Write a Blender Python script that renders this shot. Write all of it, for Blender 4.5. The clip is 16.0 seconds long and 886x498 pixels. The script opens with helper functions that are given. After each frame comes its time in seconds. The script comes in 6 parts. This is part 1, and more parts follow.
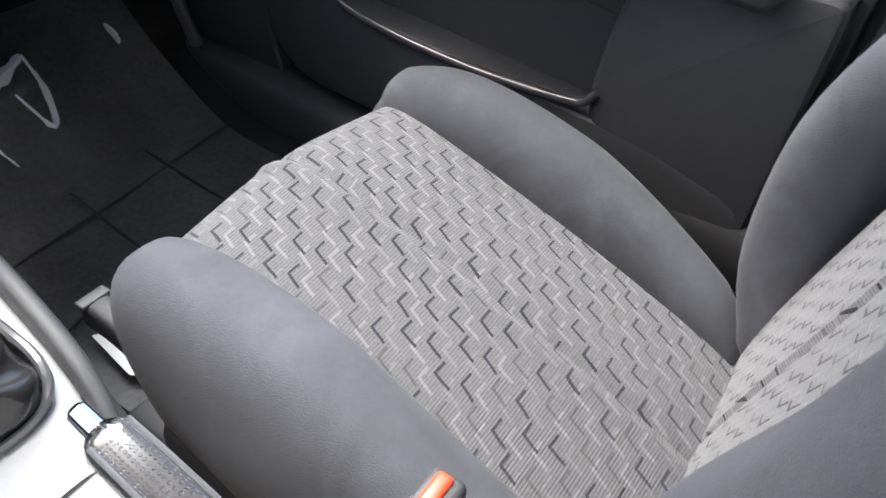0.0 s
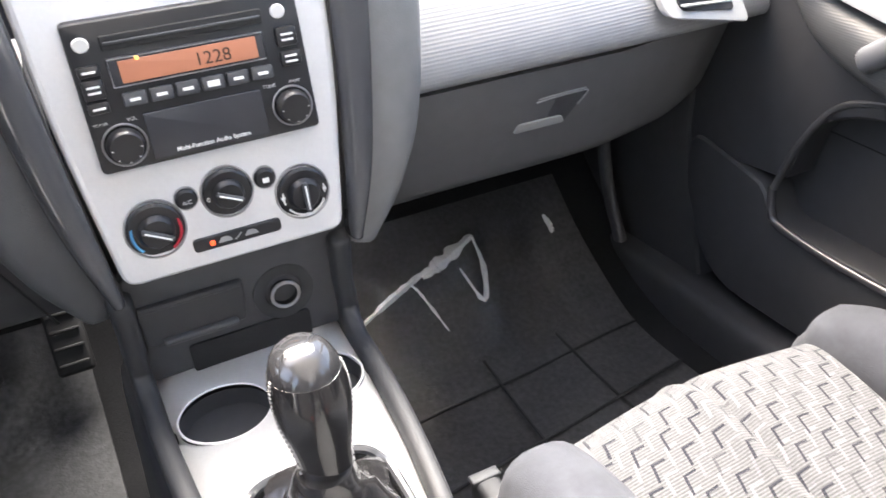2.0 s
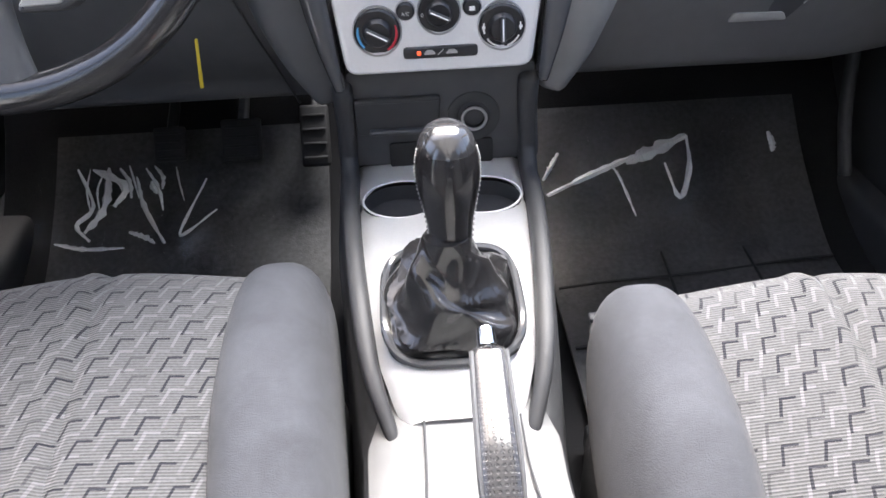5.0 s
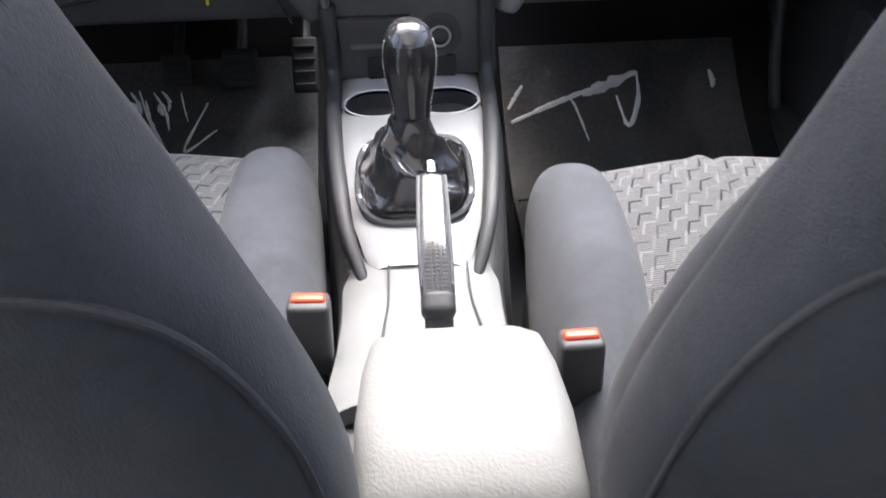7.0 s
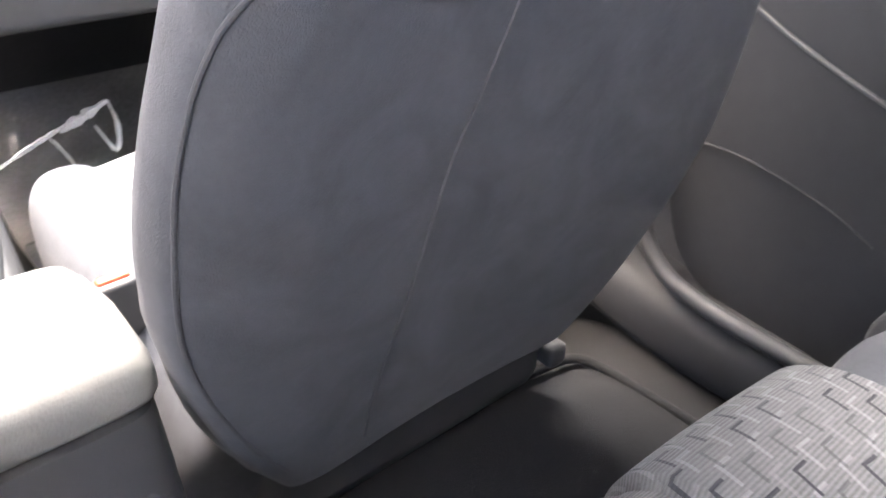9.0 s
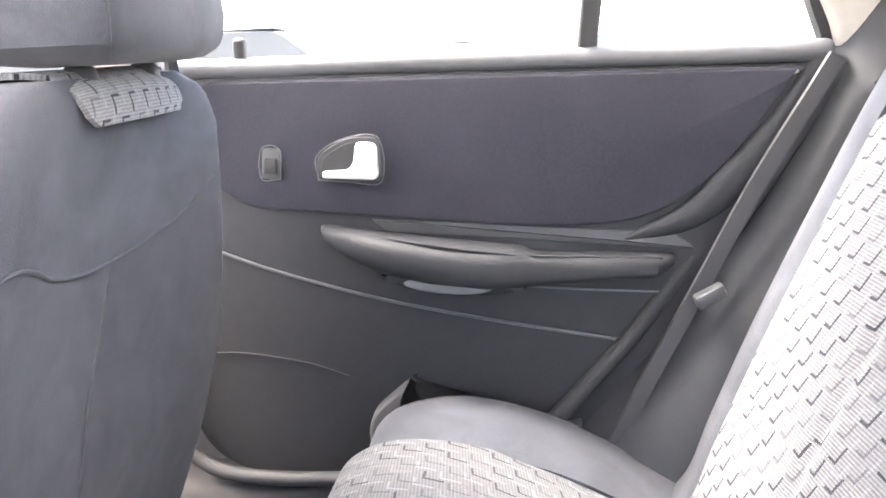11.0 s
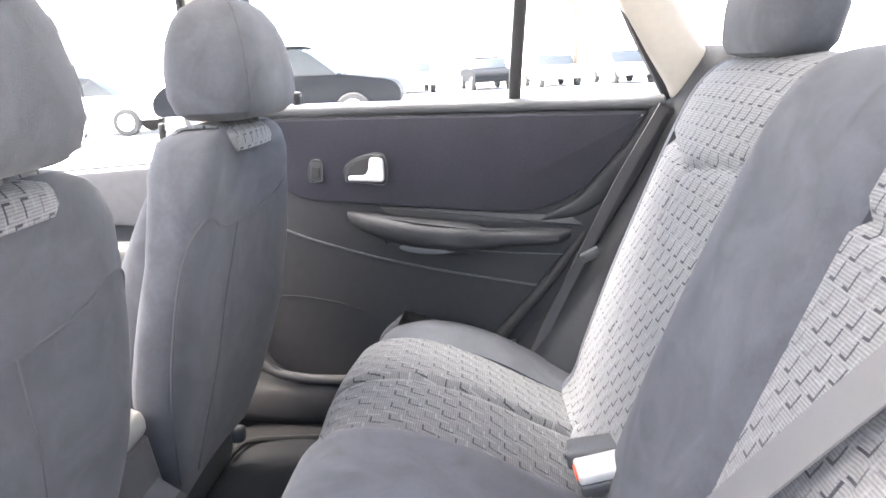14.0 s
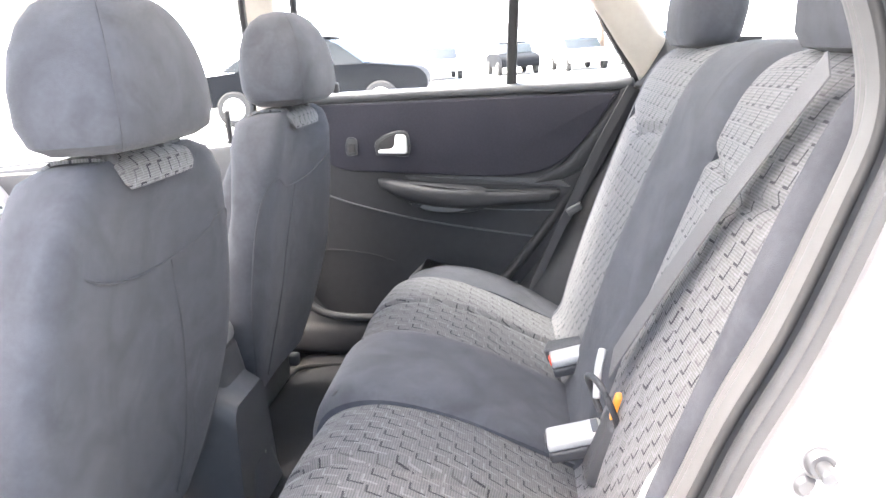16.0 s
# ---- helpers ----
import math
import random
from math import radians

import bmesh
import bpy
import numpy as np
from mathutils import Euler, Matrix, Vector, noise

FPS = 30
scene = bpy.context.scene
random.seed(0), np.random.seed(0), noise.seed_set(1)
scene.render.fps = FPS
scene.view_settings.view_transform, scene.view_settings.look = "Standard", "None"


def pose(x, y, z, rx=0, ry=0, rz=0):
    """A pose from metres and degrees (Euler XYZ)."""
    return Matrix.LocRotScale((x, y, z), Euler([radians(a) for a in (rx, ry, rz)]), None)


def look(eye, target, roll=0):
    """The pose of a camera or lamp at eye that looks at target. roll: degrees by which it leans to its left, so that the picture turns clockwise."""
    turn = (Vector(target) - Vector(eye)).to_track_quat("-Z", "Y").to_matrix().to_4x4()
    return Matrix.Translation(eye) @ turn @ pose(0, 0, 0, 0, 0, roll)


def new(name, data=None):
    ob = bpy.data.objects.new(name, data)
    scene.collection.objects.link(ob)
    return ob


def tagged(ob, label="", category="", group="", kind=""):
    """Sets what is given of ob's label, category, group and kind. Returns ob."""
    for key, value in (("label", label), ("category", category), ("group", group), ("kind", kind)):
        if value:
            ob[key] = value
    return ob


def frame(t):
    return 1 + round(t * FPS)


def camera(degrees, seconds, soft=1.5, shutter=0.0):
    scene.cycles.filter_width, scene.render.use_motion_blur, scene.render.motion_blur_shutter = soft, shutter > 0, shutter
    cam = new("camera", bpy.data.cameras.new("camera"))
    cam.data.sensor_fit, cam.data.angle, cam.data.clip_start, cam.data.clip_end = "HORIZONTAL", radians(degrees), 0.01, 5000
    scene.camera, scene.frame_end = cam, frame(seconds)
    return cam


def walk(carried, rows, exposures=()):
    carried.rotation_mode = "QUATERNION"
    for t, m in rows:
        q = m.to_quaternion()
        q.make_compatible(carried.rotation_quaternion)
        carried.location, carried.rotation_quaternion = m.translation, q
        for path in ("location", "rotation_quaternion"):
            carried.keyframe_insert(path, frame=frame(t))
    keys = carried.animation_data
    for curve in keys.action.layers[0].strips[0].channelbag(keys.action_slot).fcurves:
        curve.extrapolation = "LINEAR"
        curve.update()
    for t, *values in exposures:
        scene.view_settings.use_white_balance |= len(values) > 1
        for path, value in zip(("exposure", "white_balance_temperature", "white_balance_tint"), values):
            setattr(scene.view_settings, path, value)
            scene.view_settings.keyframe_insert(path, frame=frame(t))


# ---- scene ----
cam = camera(59.0, 16.0, soft=1.5, shutter=0.2)
PATH = [
    (0, (-0.095, 0.393, 0.727), (1.193, 1.098, -0.631), 8.1),
    (0.5, (-0.102, 0.407, 0.735), (1.119, 1.298, -0.576), 5.5),
    (1, (-0.101, 0.413, 0.742), (1.017, 1.525, -0.488), 1.4),
    (1.5, (-0.094, 0.414, 0.757), (0.852, 1.764, -0.376), -1.5),
    (2, (-0.089, 0.414, 0.765), (0.639, 1.956, -0.28), -3.7),
    (2.5, (-0.084, 0.406, 0.772), (0.439, 2.058, -0.226), -3.9),
    (3, (-0.076, 0.387, 0.769), (0.239, 2.096, -0.222), -3.4),
    (3.5, (-0.067, 0.362, 0.76), (0.138, 2.078, -0.246), -2.2),
    (4, (-0.048, 0.321, 0.753), (0.093, 2.023, -0.288), -2.1),
    (4.5, (-0.045, 0.292, 0.74), (0.032, 1.941, -0.389), -1.4),
    (4.7, (-0.036, 0.278, 0.737), (0.022, 1.906, -0.424), -2.4),
    (6.8, (-0.015, 0.097, 0.739), (0.011, 1.713, -0.439), -2.8),
    (7, (-0.007, 0.07, 0.736), (0.056, 1.669, -0.463), -1.6),
    (7.5, (0.009, 0.006, 0.729), (0.207, 1.544, -0.533), -2.6),
    (8, (0.024, -0.063, 0.748), (0.371, 1.485, -0.469), -3.8),
    (8.5, (0.004, -0.094, 0.742), (0.715, 1.379, -0.408), -1.9),
    (8.7, (-0.01, -0.067, 0.703), (0.903, 1.323, -0.408), 1.7),
    (8.9, (-0.018, -0.07, 0.7), (1.013, 1.241, -0.405), 1.4),
    (9, (-0.034, -0.076, 0.7), (1.087, 1.191, -0.366), 1.6),
    (9.1, (-0.055, -0.075, 0.695), (1.187, 1.135, -0.302), 1.2),
    (9.3, (-0.079, -0.068, 0.699), (1.325, 0.982, -0.266), 0.4),
    (9.5, (-0.101, -0.068, 0.707), (1.429, 0.804, -0.24), -1.0),
    (10, (-0.212, -0.066, 0.713), (1.62, 0.263, -0.021), 0.7),
    (10.2, (-0.227, -0.032, 0.715), (1.67, 0.114, 0.1), -0.4),
    (12.3, (-0.451, -0.142, 0.792), (1.498, -0.03, 0.358), -4.1),
    (12.5, (-0.488, -0.144, 0.795), (1.462, -0.023, 0.37), -3.6),
    (13, (-0.595, -0.14, 0.8), (1.358, 0.006, 0.394), -2.6),
    (13.5, (-0.696, -0.151, 0.799), (1.247, -0.005, 0.352), -2.4),
    (14, (-0.805, -0.166, 0.804), (1.133, -0.002, 0.34), -2.9),
    (14.5, (-0.892, -0.197, 0.798), (1.037, -0.029, 0.297), -2.4),
    (15, (-0.983, -0.208, 0.806), (0.957, -0.033, 0.356), -3.3),
    (15.5, (-1.077, -0.219, 0.812), (0.856, -0.028, 0.336), -3.7),
    (16, (-1.146, -0.23, 0.818), (0.777, 0.012, 0.326), -4.4),
]
walk(cam, [(t, look(eye, target, roll)) for t, eye, target, roll in PATH], [(0, 2.12, 6350, 9), (1, 2.42, 6500, 9), (1.5, 2.75, 6700, 10), (2.5, 3.02, 6950, 12), (3.5, 2.95, 6900, 12), (4.5, 2.58, 6500, 12), (7, 2.22, 6400, 12), (7.5, 1.85, 6400, 12), (8.3, 2.08, 6500, 12), (9, 4.1, 6900, 14), (10, 4.8, 7000, 15), (12.5, 4.1, 6800, 12), (14.5, 4.05, 6750, 12), (16, 3.92, 6750, 11)])

# ---- light ----
world = bpy.data.worlds.new("sky")
scene.world = world
world.use_nodes = True
wn = world.node_tree
sky = wn.nodes.new("ShaderNodeTexSky")
sky.sky_type = "NISHITA"
sky.sun_disc = False
sky.sun_elevation, sky.sun_rotation = radians(60), radians(340)
sky.air_density, sky.dust_density, sky.ozone_density = 1.0, 5.0, 0.6
wn.links.new(sky.outputs[0], wn.nodes["Background"].inputs[0])
wn.nodes["Background"].inputs[1].default_value = 0.15

sun = new("sun", bpy.data.lights.new("sun", "SUN"))
sun.data.energy, sun.data.angle, sun.data.color = 3.0, radians(36), (1.0, 0.985, 0.96)
sun.matrix_world = look((0, 0, 0), (-0.28, -0.50, -1.0))


# ---- materials ----
def material(name, color, rough=0.6, metal=0.0, vary=0.15, scale=40.0, bump=0.0, bump_scale=300.0, coat=0.0, sheen=0.0, spec=0.5,
             blotch=3.0, alpha=1.0):
    """A procedural surface: two scales of colour change, fine relief."""
    m = bpy.data.materials.new(name)
    m.use_nodes = True
    t = m.node_tree
    b = t.nodes["Principled BSDF"]
    b.inputs["Roughness"].default_value, b.inputs["Metallic"].default_value = rough, metal
    b.inputs["Coat Weight"].default_value, b.inputs["Sheen Weight"].default_value = coat, sheen
    b.inputs["Sheen Roughness"].default_value = 0.45
    b.inputs["Specular IOR Level"].default_value = spec
    co = t.nodes.new("ShaderNodeTexCoord")
    fine, wide = t.nodes.new("ShaderNodeTexNoise"), t.nodes.new("ShaderNodeTexNoise")
    fine.inputs["Scale"].default_value, wide.inputs["Scale"].default_value = scale, blotch
    fine.inputs["Detail"].default_value = wide.inputs["Detail"].default_value = 4
    add = t.nodes.new("ShaderNodeMath")
    add.operation = "ADD"
    ramp = t.nodes.new("ShaderNodeMapRange")
    ramp.inputs[1].default_value, ramp.inputs[2].default_value = 0.6, 1.4
    ramp.inputs[3].default_value, ramp.inputs[4].default_value = 1 - vary, 1 + vary
    mul = t.nodes.new("ShaderNodeVectorMath")
    mul.operation = "SCALE"
    mul.inputs[0].default_value = color
    for n in (fine, wide):
        t.links.new(co.outputs["Object"], n.inputs["Vector"])
    t.links.new(fine.outputs[0], add.inputs[0])
    t.links.new(wide.outputs[0], add.inputs[1])
    t.links.new(add.outputs[0], ramp.inputs[0])
    t.links.new(ramp.outputs[0], mul.inputs["Scale"])
    t.links.new(mul.outputs[0], b.inputs["Base Color"])
    if bump:
        grain = t.nodes.new("ShaderNodeTexNoise")
        grain.inputs["Scale"].default_value, grain.inputs["Detail"].default_value = bump_scale, 3
        bp = t.nodes.new("ShaderNodeBump")
        bp.inputs["Strength"].default_value, bp.inputs["Distance"].default_value = bump, 0.001
        t.links.new(co.outputs["Object"], grain.inputs["Vector"])
        t.links.new(grain.outputs[0], bp.inputs["Height"])
        t.links.new(bp.outputs[0], b.inputs["Normal"])
    return m


def napped(m, scale=11.0, depth=0.17):
    """Pile brushed this way and that: soft, curling lighter and darker patches."""
    t = m.node_tree
    b = t.nodes["Principled BSDF"]
    was = b.inputs["Base Color"].links[0].from_socket
    co, nz, rng, mul = (t.nodes.new(k) for k in ("ShaderNodeTexCoord", "ShaderNodeTexNoise", "ShaderNodeMapRange", "ShaderNodeVectorMath"))
    nz.inputs["Scale"].default_value, nz.inputs["Detail"].default_value, nz.inputs["Distortion"].default_value = scale, 2.5, 1.6
    rng.inputs[1].default_value, rng.inputs[2].default_value = 0.3, 0.7
    rng.inputs[3].default_value, rng.inputs[4].default_value = 1 - depth, 1 + depth
    mul.operation = "SCALE"
    t.links.new(co.outputs["Object"], nz.inputs["Vector"])
    t.links.new(nz.outputs[0], rng.inputs[0])
    t.links.new(was, mul.inputs[0])
    t.links.new(rng.outputs[0], mul.inputs["Scale"])
    t.links.new(mul.outputs[0], b.inputs["Base Color"])
    return m


def dotted(m, pitch, depth=0.5, size=0.3):
    """Adds a relief of small dimples at a pitch in metres, over the UV map."""
    t = m.node_tree
    uv = t.nodes.new("ShaderNodeUVMap")
    vor = t.nodes.new("ShaderNodeTexVoronoi")
    vor.inputs["Randomness"].default_value = 0.0
    vor.inputs["Scale"].default_value = 1 / pitch
    lim = t.nodes.new("ShaderNodeMapRange")
    lim.inputs[1].default_value, lim.inputs[2].default_value = size * 0.6, size
    bp = t.nodes.new("ShaderNodeBump")
    bp.inputs["Strength"].default_value, bp.inputs["Distance"].default_value = depth, 0.001
    t.links.new(uv.outputs[0], vor.inputs["Vector"])
    t.links.new(vor.outputs["Distance"], lim.inputs[0])
    t.links.new(lim.outputs[0], bp.inputs["Height"])
    t.links.new(bp.outputs[0], t.nodes["Principled BSDF"].inputs["Normal"])
    return m


def lined(m, pitch):
    """Adds a relief of fine level lines with small dots, at a pitch in metres."""
    t = m.node_tree
    co, sep = t.nodes.new("ShaderNodeTexCoord"), t.nodes.new("ShaderNodeSeparateXYZ")
    t.links.new(co.outputs["Object"], sep.inputs[0])
    waves = []
    for axis, k in ((2, 1.0), (0, 0.8)):
        mul, sn = t.nodes.new("ShaderNodeMath"), t.nodes.new("ShaderNodeMath")
        mul.operation, sn.operation = "MULTIPLY", "SINE"
        mul.inputs[1].default_value = 2 * math.pi * k / pitch
        t.links.new(sep.outputs[axis], mul.inputs[0])
        t.links.new(mul.outputs[0], sn.inputs[0])
        waves.append(sn.outputs[0])
    mix = t.nodes.new("ShaderNodeMath")
    mix.operation = "MULTIPLY_ADD"
    mix.inputs[1].default_value = 0.06
    t.links.new(waves[1], mix.inputs[0])
    t.links.new(waves[0], mix.inputs[2])
    bp = t.nodes.new("ShaderNodeBump")
    bp.inputs["Strength"].default_value, bp.inputs["Distance"].default_value = 0.15, 0.0008
    t.links.new(mix.outputs[0], bp.inputs["Height"])
    t.links.new(bp.outputs[0], t.nodes["Principled BSDF"].inputs["Normal"])
    return m


def woven(name, ground, dark, light, row=0.019, col=0.029):
    """Ribbed seat cloth with broken zigzag lines woven in; the UV map is in metres."""
    m = bpy.data.materials.new(name)
    m.use_nodes = True
    t = m.node_tree
    b = t.nodes["Principled BSDF"]
    b.inputs["Roughness"].default_value, b.inputs["Sheen Weight"].default_value = 0.92, 0.10
    b.inputs["Specular IOR Level"].default_value = 0.2

    def op(kind, *a):
        n = t.nodes.new("ShaderNodeMath")
        n.operation = kind
        for i, v in enumerate(a):
            if isinstance(v, (int, float)):
                n.inputs[i].default_value = v
            else:
                t.links.new(v, n.inputs[i])
        return n.outputs[0]

    uvn = t.nodes.new("ShaderNodeUVMap")
    wob = t.nodes.new("ShaderNodeTexNoise")
    wob.inputs["Scale"].default_value = 18
    t.links.new(uvn.outputs[0], wob.inputs["Vector"])
    sep = t.nodes.new("ShaderNodeSeparateXYZ")
    t.links.new(uvn.outputs[0], sep.inputs[0])
    drift = op("MULTIPLY", op("SUBTRACT", wob.outputs[0], 0.5), 0.006)
    v = op("ADD", sep.outputs[1], drift)
    u = op("ADD", op("ADD", sep.outputs[0], op("MULTIPLY", v, 0.30)), drift)

    def lines(shift_u, shift_v, seed, thin):
        vv = op("ADD", v, shift_v)
        r = op("FLOOR", op("DIVIDE", vv, row))
        par = op("MODULO", op("ABSOLUTE", r), 2.0)
        x = op("ADD", op("SUBTRACT", u, op("MULTIPLY", par, col * 0.36)), shift_u)
        c = op("FLOOR", op("DIVIDE", x, col))
        fx = op("SUBTRACT", x, op("MULTIPLY", c, col))
        fv = op("SUBTRACT", vv, op("MULTIPLY", r, row))
        stroke = op("MULTIPLY", op("LESS_THAN", fx, thin), op("LESS_THAN", fv, row * 0.86))
        jog = op("MULTIPLY", op("LESS_THAN", fv, thin * 0.9), op("LESS_THAN", fx, col * 0.42))
        both = op("MAXIMUM", stroke, jog)
        w = t.nodes.new("ShaderNodeTexWhiteNoise")
        w.noise_dimensions = "3D"
        comb = t.nodes.new("ShaderNodeCombineXYZ")
        t.links.new(c, comb.inputs[0])
        t.links.new(r, comb.inputs[1])
        comb.inputs[2].default_value = seed
        t.links.new(comb.outputs[0], w.inputs["Vector"])
        return op("MULTIPLY", both, op("MULTIPLY_ADD", op("GREATER_THAN", w.outputs[0], 0.3), 0.5, 0.5))

    dk = lines(0.0, 0.0, 3.0, 0.0024)
    lt = lines(col * 0.45, row * 0.35, 8.0, 0.0026)
    rib = op("MULTIPLY", op("ADD", op("SINE", op("MULTIPLY", sep.outputs[1], 2 * math.pi / 0.0026)), 1.0), 0.5)
    nz = t.nodes.new("ShaderNodeTexNoise")
    nz.inputs["Scale"].default_value, nz.inputs["Detail"].default_value = 350, 3
    t.links.new(uvn.outputs[0], nz.inputs["Vector"])
    tone = op("ADD", op("MULTIPLY_ADD", rib, 0.30, 0.70), op("MULTIPLY", op("SUBTRACT", nz.outputs[0], 0.5), 0.5))
    base = t.nodes.new("ShaderNodeVectorMath")
    base.operation = "SCALE"
    base.inputs[0].default_value = ground
    t.links.new(tone, base.inputs["Scale"])

    def over(below, colour, fac):
        mx = t.nodes.new("ShaderNodeMix")
        mx.data_type = "RGBA"
        t.links.new(fac, mx.inputs[0])
        t.links.new(below, mx.inputs[6])
        mx.inputs[7].default_value = (*colour, 1)
        return mx.outputs[2]

    col1 = over(base.outputs[0], light, op("MULTIPLY", lt, 0.3))
    col2 = over(col1, dark, op("MULTIPLY", dk, 0.95))
    t.links.new(col2, b.inputs["Base Color"])
    bp = t.nodes.new("ShaderNodeBump")
    bp.inputs["Strength"].default_value, bp.inputs["Distance"].default_value = 0.5, 0.0008
    t.links.new(op("SUBTRACT", op("ADD", rib, op("MULTIPLY", nz.outputs[0], 0.6)), op("MULTIPLY", dk, 1.2)), bp.inputs["Height"])
    t.links.new(bp.outputs[0], b.inputs["Normal"])
    return m


def clear(name, tint=(1, 1, 1), gloss=0.08, rough=0.02, most=1.0):
    """Thin clear sheet: mostly see-through, with sharp reflections."""
    m = bpy.data.materials.new(name)
    m.use_nodes = True
    t = m.node_tree
    out = t.nodes["Material Output"]
    t.nodes.remove(t.nodes["Principled BSDF"])
    tr, gl, mx, fr = (t.nodes.new(k) for k in ("ShaderNodeBsdfTransparent", "ShaderNodeBsdfGlossy", "ShaderNodeMixShader", "ShaderNodeLayerWeight"))
    tr.inputs[0].default_value = (*tint, 1)
    gl.inputs["Roughness"].default_value = rough
    fr.inputs[0].default_value = 0.5
    pw = t.nodes.new("ShaderNodeMath")
    pw.operation, pw.inputs[1].default_value = "POWER", 5.0
    t.links.new(fr.outputs["Facing"], pw.inputs[0])
    mp = t.nodes.new("ShaderNodeMath")
    mp.operation = "MULTIPLY_ADD"
    mp.inputs[1].default_value, mp.inputs[2].default_value = most, gloss
    t.links.new(pw.outputs[0], mp.inputs[0])
    t.links.new(mp.outputs[0], mx.inputs[0])
    t.links.new(tr.outputs[0], mx.inputs[1])
    t.links.new(gl.outputs[0], mx.inputs[2])
    t.links.new(mx.outputs[0], out.inputs["Surface"])
    return m


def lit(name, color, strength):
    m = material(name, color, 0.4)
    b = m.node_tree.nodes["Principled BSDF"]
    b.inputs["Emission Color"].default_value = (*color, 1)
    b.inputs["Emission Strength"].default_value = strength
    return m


VELOUR = napped(material("grey_velour", (0.0545, 0.0575, 0.0660), 0.95, vary=0.10, scale=180, bump=0.5, bump_scale=900, sheen=0.08, spec=0.15, blotch=12))
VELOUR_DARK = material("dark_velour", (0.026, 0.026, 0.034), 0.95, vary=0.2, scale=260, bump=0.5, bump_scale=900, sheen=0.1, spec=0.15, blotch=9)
# One cloth twice: cushions darkened, backrests lightened, for how the light falls.
CLOTH_SHADED = woven("patterned_cloth_shaded", (0.094, 0.095, 0.098), (0.014, 0.0145, 0.020), (0.215, 0.215, 0.235))
CLOTH_LIT = woven("patterned_cloth_lit", (0.145, 0.145, 0.147), (0.014, 0.0145, 0.020), (0.215, 0.215, 0.235), 0.0167, 0.025)
PIPING = material("seam_thread", (0.048, 0.049, 0.056), 0.9, vary=0.2, scale=500, bump=0.4)
PLASTIC = material("black_grained_plastic", (0.044, 0.045, 0.048), 0.5, vary=0.12, scale=60, bump=0.35, bump_scale=1100, spec=0.4)
PLASTIC_GREY = material("dark_grey_grained_plastic", (0.070, 0.072, 0.077), 0.48, vary=0.12, scale=60, bump=0.35, bump_scale=1000, spec=0.45)
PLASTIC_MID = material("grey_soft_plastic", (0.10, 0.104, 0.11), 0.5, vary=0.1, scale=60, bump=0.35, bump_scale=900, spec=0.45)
PLASTIC_GLOSS = material("dark_gloss_plastic", (0.075, 0.077, 0.082), 0.14, vary=0.08, scale=20, spec=0.5, coat=0.3)
CONSOLE_GREY = material("light_grey_plastic", (0.34, 0.345, 0.34), 0.42, vary=0.07, scale=80, bump=0.25, bump_scale=900)
PANEL_GREY = material("mid_grey_console_plastic", (0.165, 0.166, 0.168), 0.5, vary=0.08, scale=60, bump=0.3, bump_scale=900)
ARMREST = material("light_grey_vinyl", (0.205, 0.206, 0.202), 0.45, vary=0.08, scale=60, bump=0.4, bump_scale=500)
SILVER = material("silver_paint", (0.74, 0.745, 0.75), 0.33, 0.15, vary=0.04, scale=300, bump=0.08, bump_scale=1500, coat=0.2)
CHROME = material("chrome", (0.75, 0.75, 0.76), 0.12, 1.0, vary=0.04, scale=30)
BOLT = material("dull_steel", (0.075, 0.075, 0.08), 0.42, 0.5, vary=0.15, scale=60)
STEEL = material("worn_steel", (0.45, 0.45, 0.46), 0.35, 0.9, vary=0.12, scale=60)
LEATHER = material("black_leather", (0.022, 0.021, 0.022), 0.20, vary=0.2, scale=120, bump=0.25, bump_scale=420, spec=0.6, coat=0.5)
LEATHER_PERF = dotted(material("perforated_black_leather", (0.03, 0.03, 0.032), 0.20, vary=0.15, scale=120, spec=0.6, coat=0.5), 0.0045, 0.5, 0.32)
KNOB_LEATHER = material("polished_black_leather", (0.020, 0.019, 0.020), 0.17, vary=0.15, scale=90, bump=0.06, bump_scale=400, spec=0.6, coat=0.3)
KNOB_CAP = material("polished_dark_cap", (0.035, 0.035, 0.037), 0.12, vary=0.05, scale=40, spec=0.8, coat=0.6)
THREAD = material("grey_thread", (0.22, 0.22, 0.22), 0.8, vary=0.1)
RUBBER = material("black_rubber", (0.018, 0.018, 0.019), 0.7, vary=0.15, scale=80, bump=0.3, bump_scale=500)
CARPET = material("black_carpet", (0.016, 0.016, 0.017), 0.95, vary=0.4, scale=420, bump=0.9, bump_scale=700, sheen=0.10, spec=0.1, blotch=7)
MAT = material("dark_floor_covering", (0.055, 0.055, 0.056), 0.5, vary=0.6, scale=140, bump=0.5, bump_scale=350, spec=0.4, blotch=6)
RADIO_BLACK = material("radio_black", (0.022, 0.022, 0.024), 0.32, vary=0.08, scale=40, spec=0.5)
RADIO_PANEL = material("radio_smoked_panel", (0.045, 0.045, 0.05), 0.25, vary=0.1, scale=25, spec=0.5)
INK = material("white_print", (0.8, 0.8, 0.78), 0.6, vary=0.03)
INK_DARK = material("dark_digits", (0.06, 0.03, 0.02), 0.6, vary=0.03)
RED_PRINT = material("red_print", (0.55, 0.03, 0.05), 0.5, vary=0.05)
BLUE_PRINT = material("blue_print", (0.08, 0.32, 0.6), 0.5, vary=0.05)
RED_PLASTIC = material("red_plastic", (0.75, 0.06, 0.02), 0.4, vary=0.06)
ORANGE = material("orange_plastic", (0.8, 0.28, 0.04), 0.4, vary=0.06)
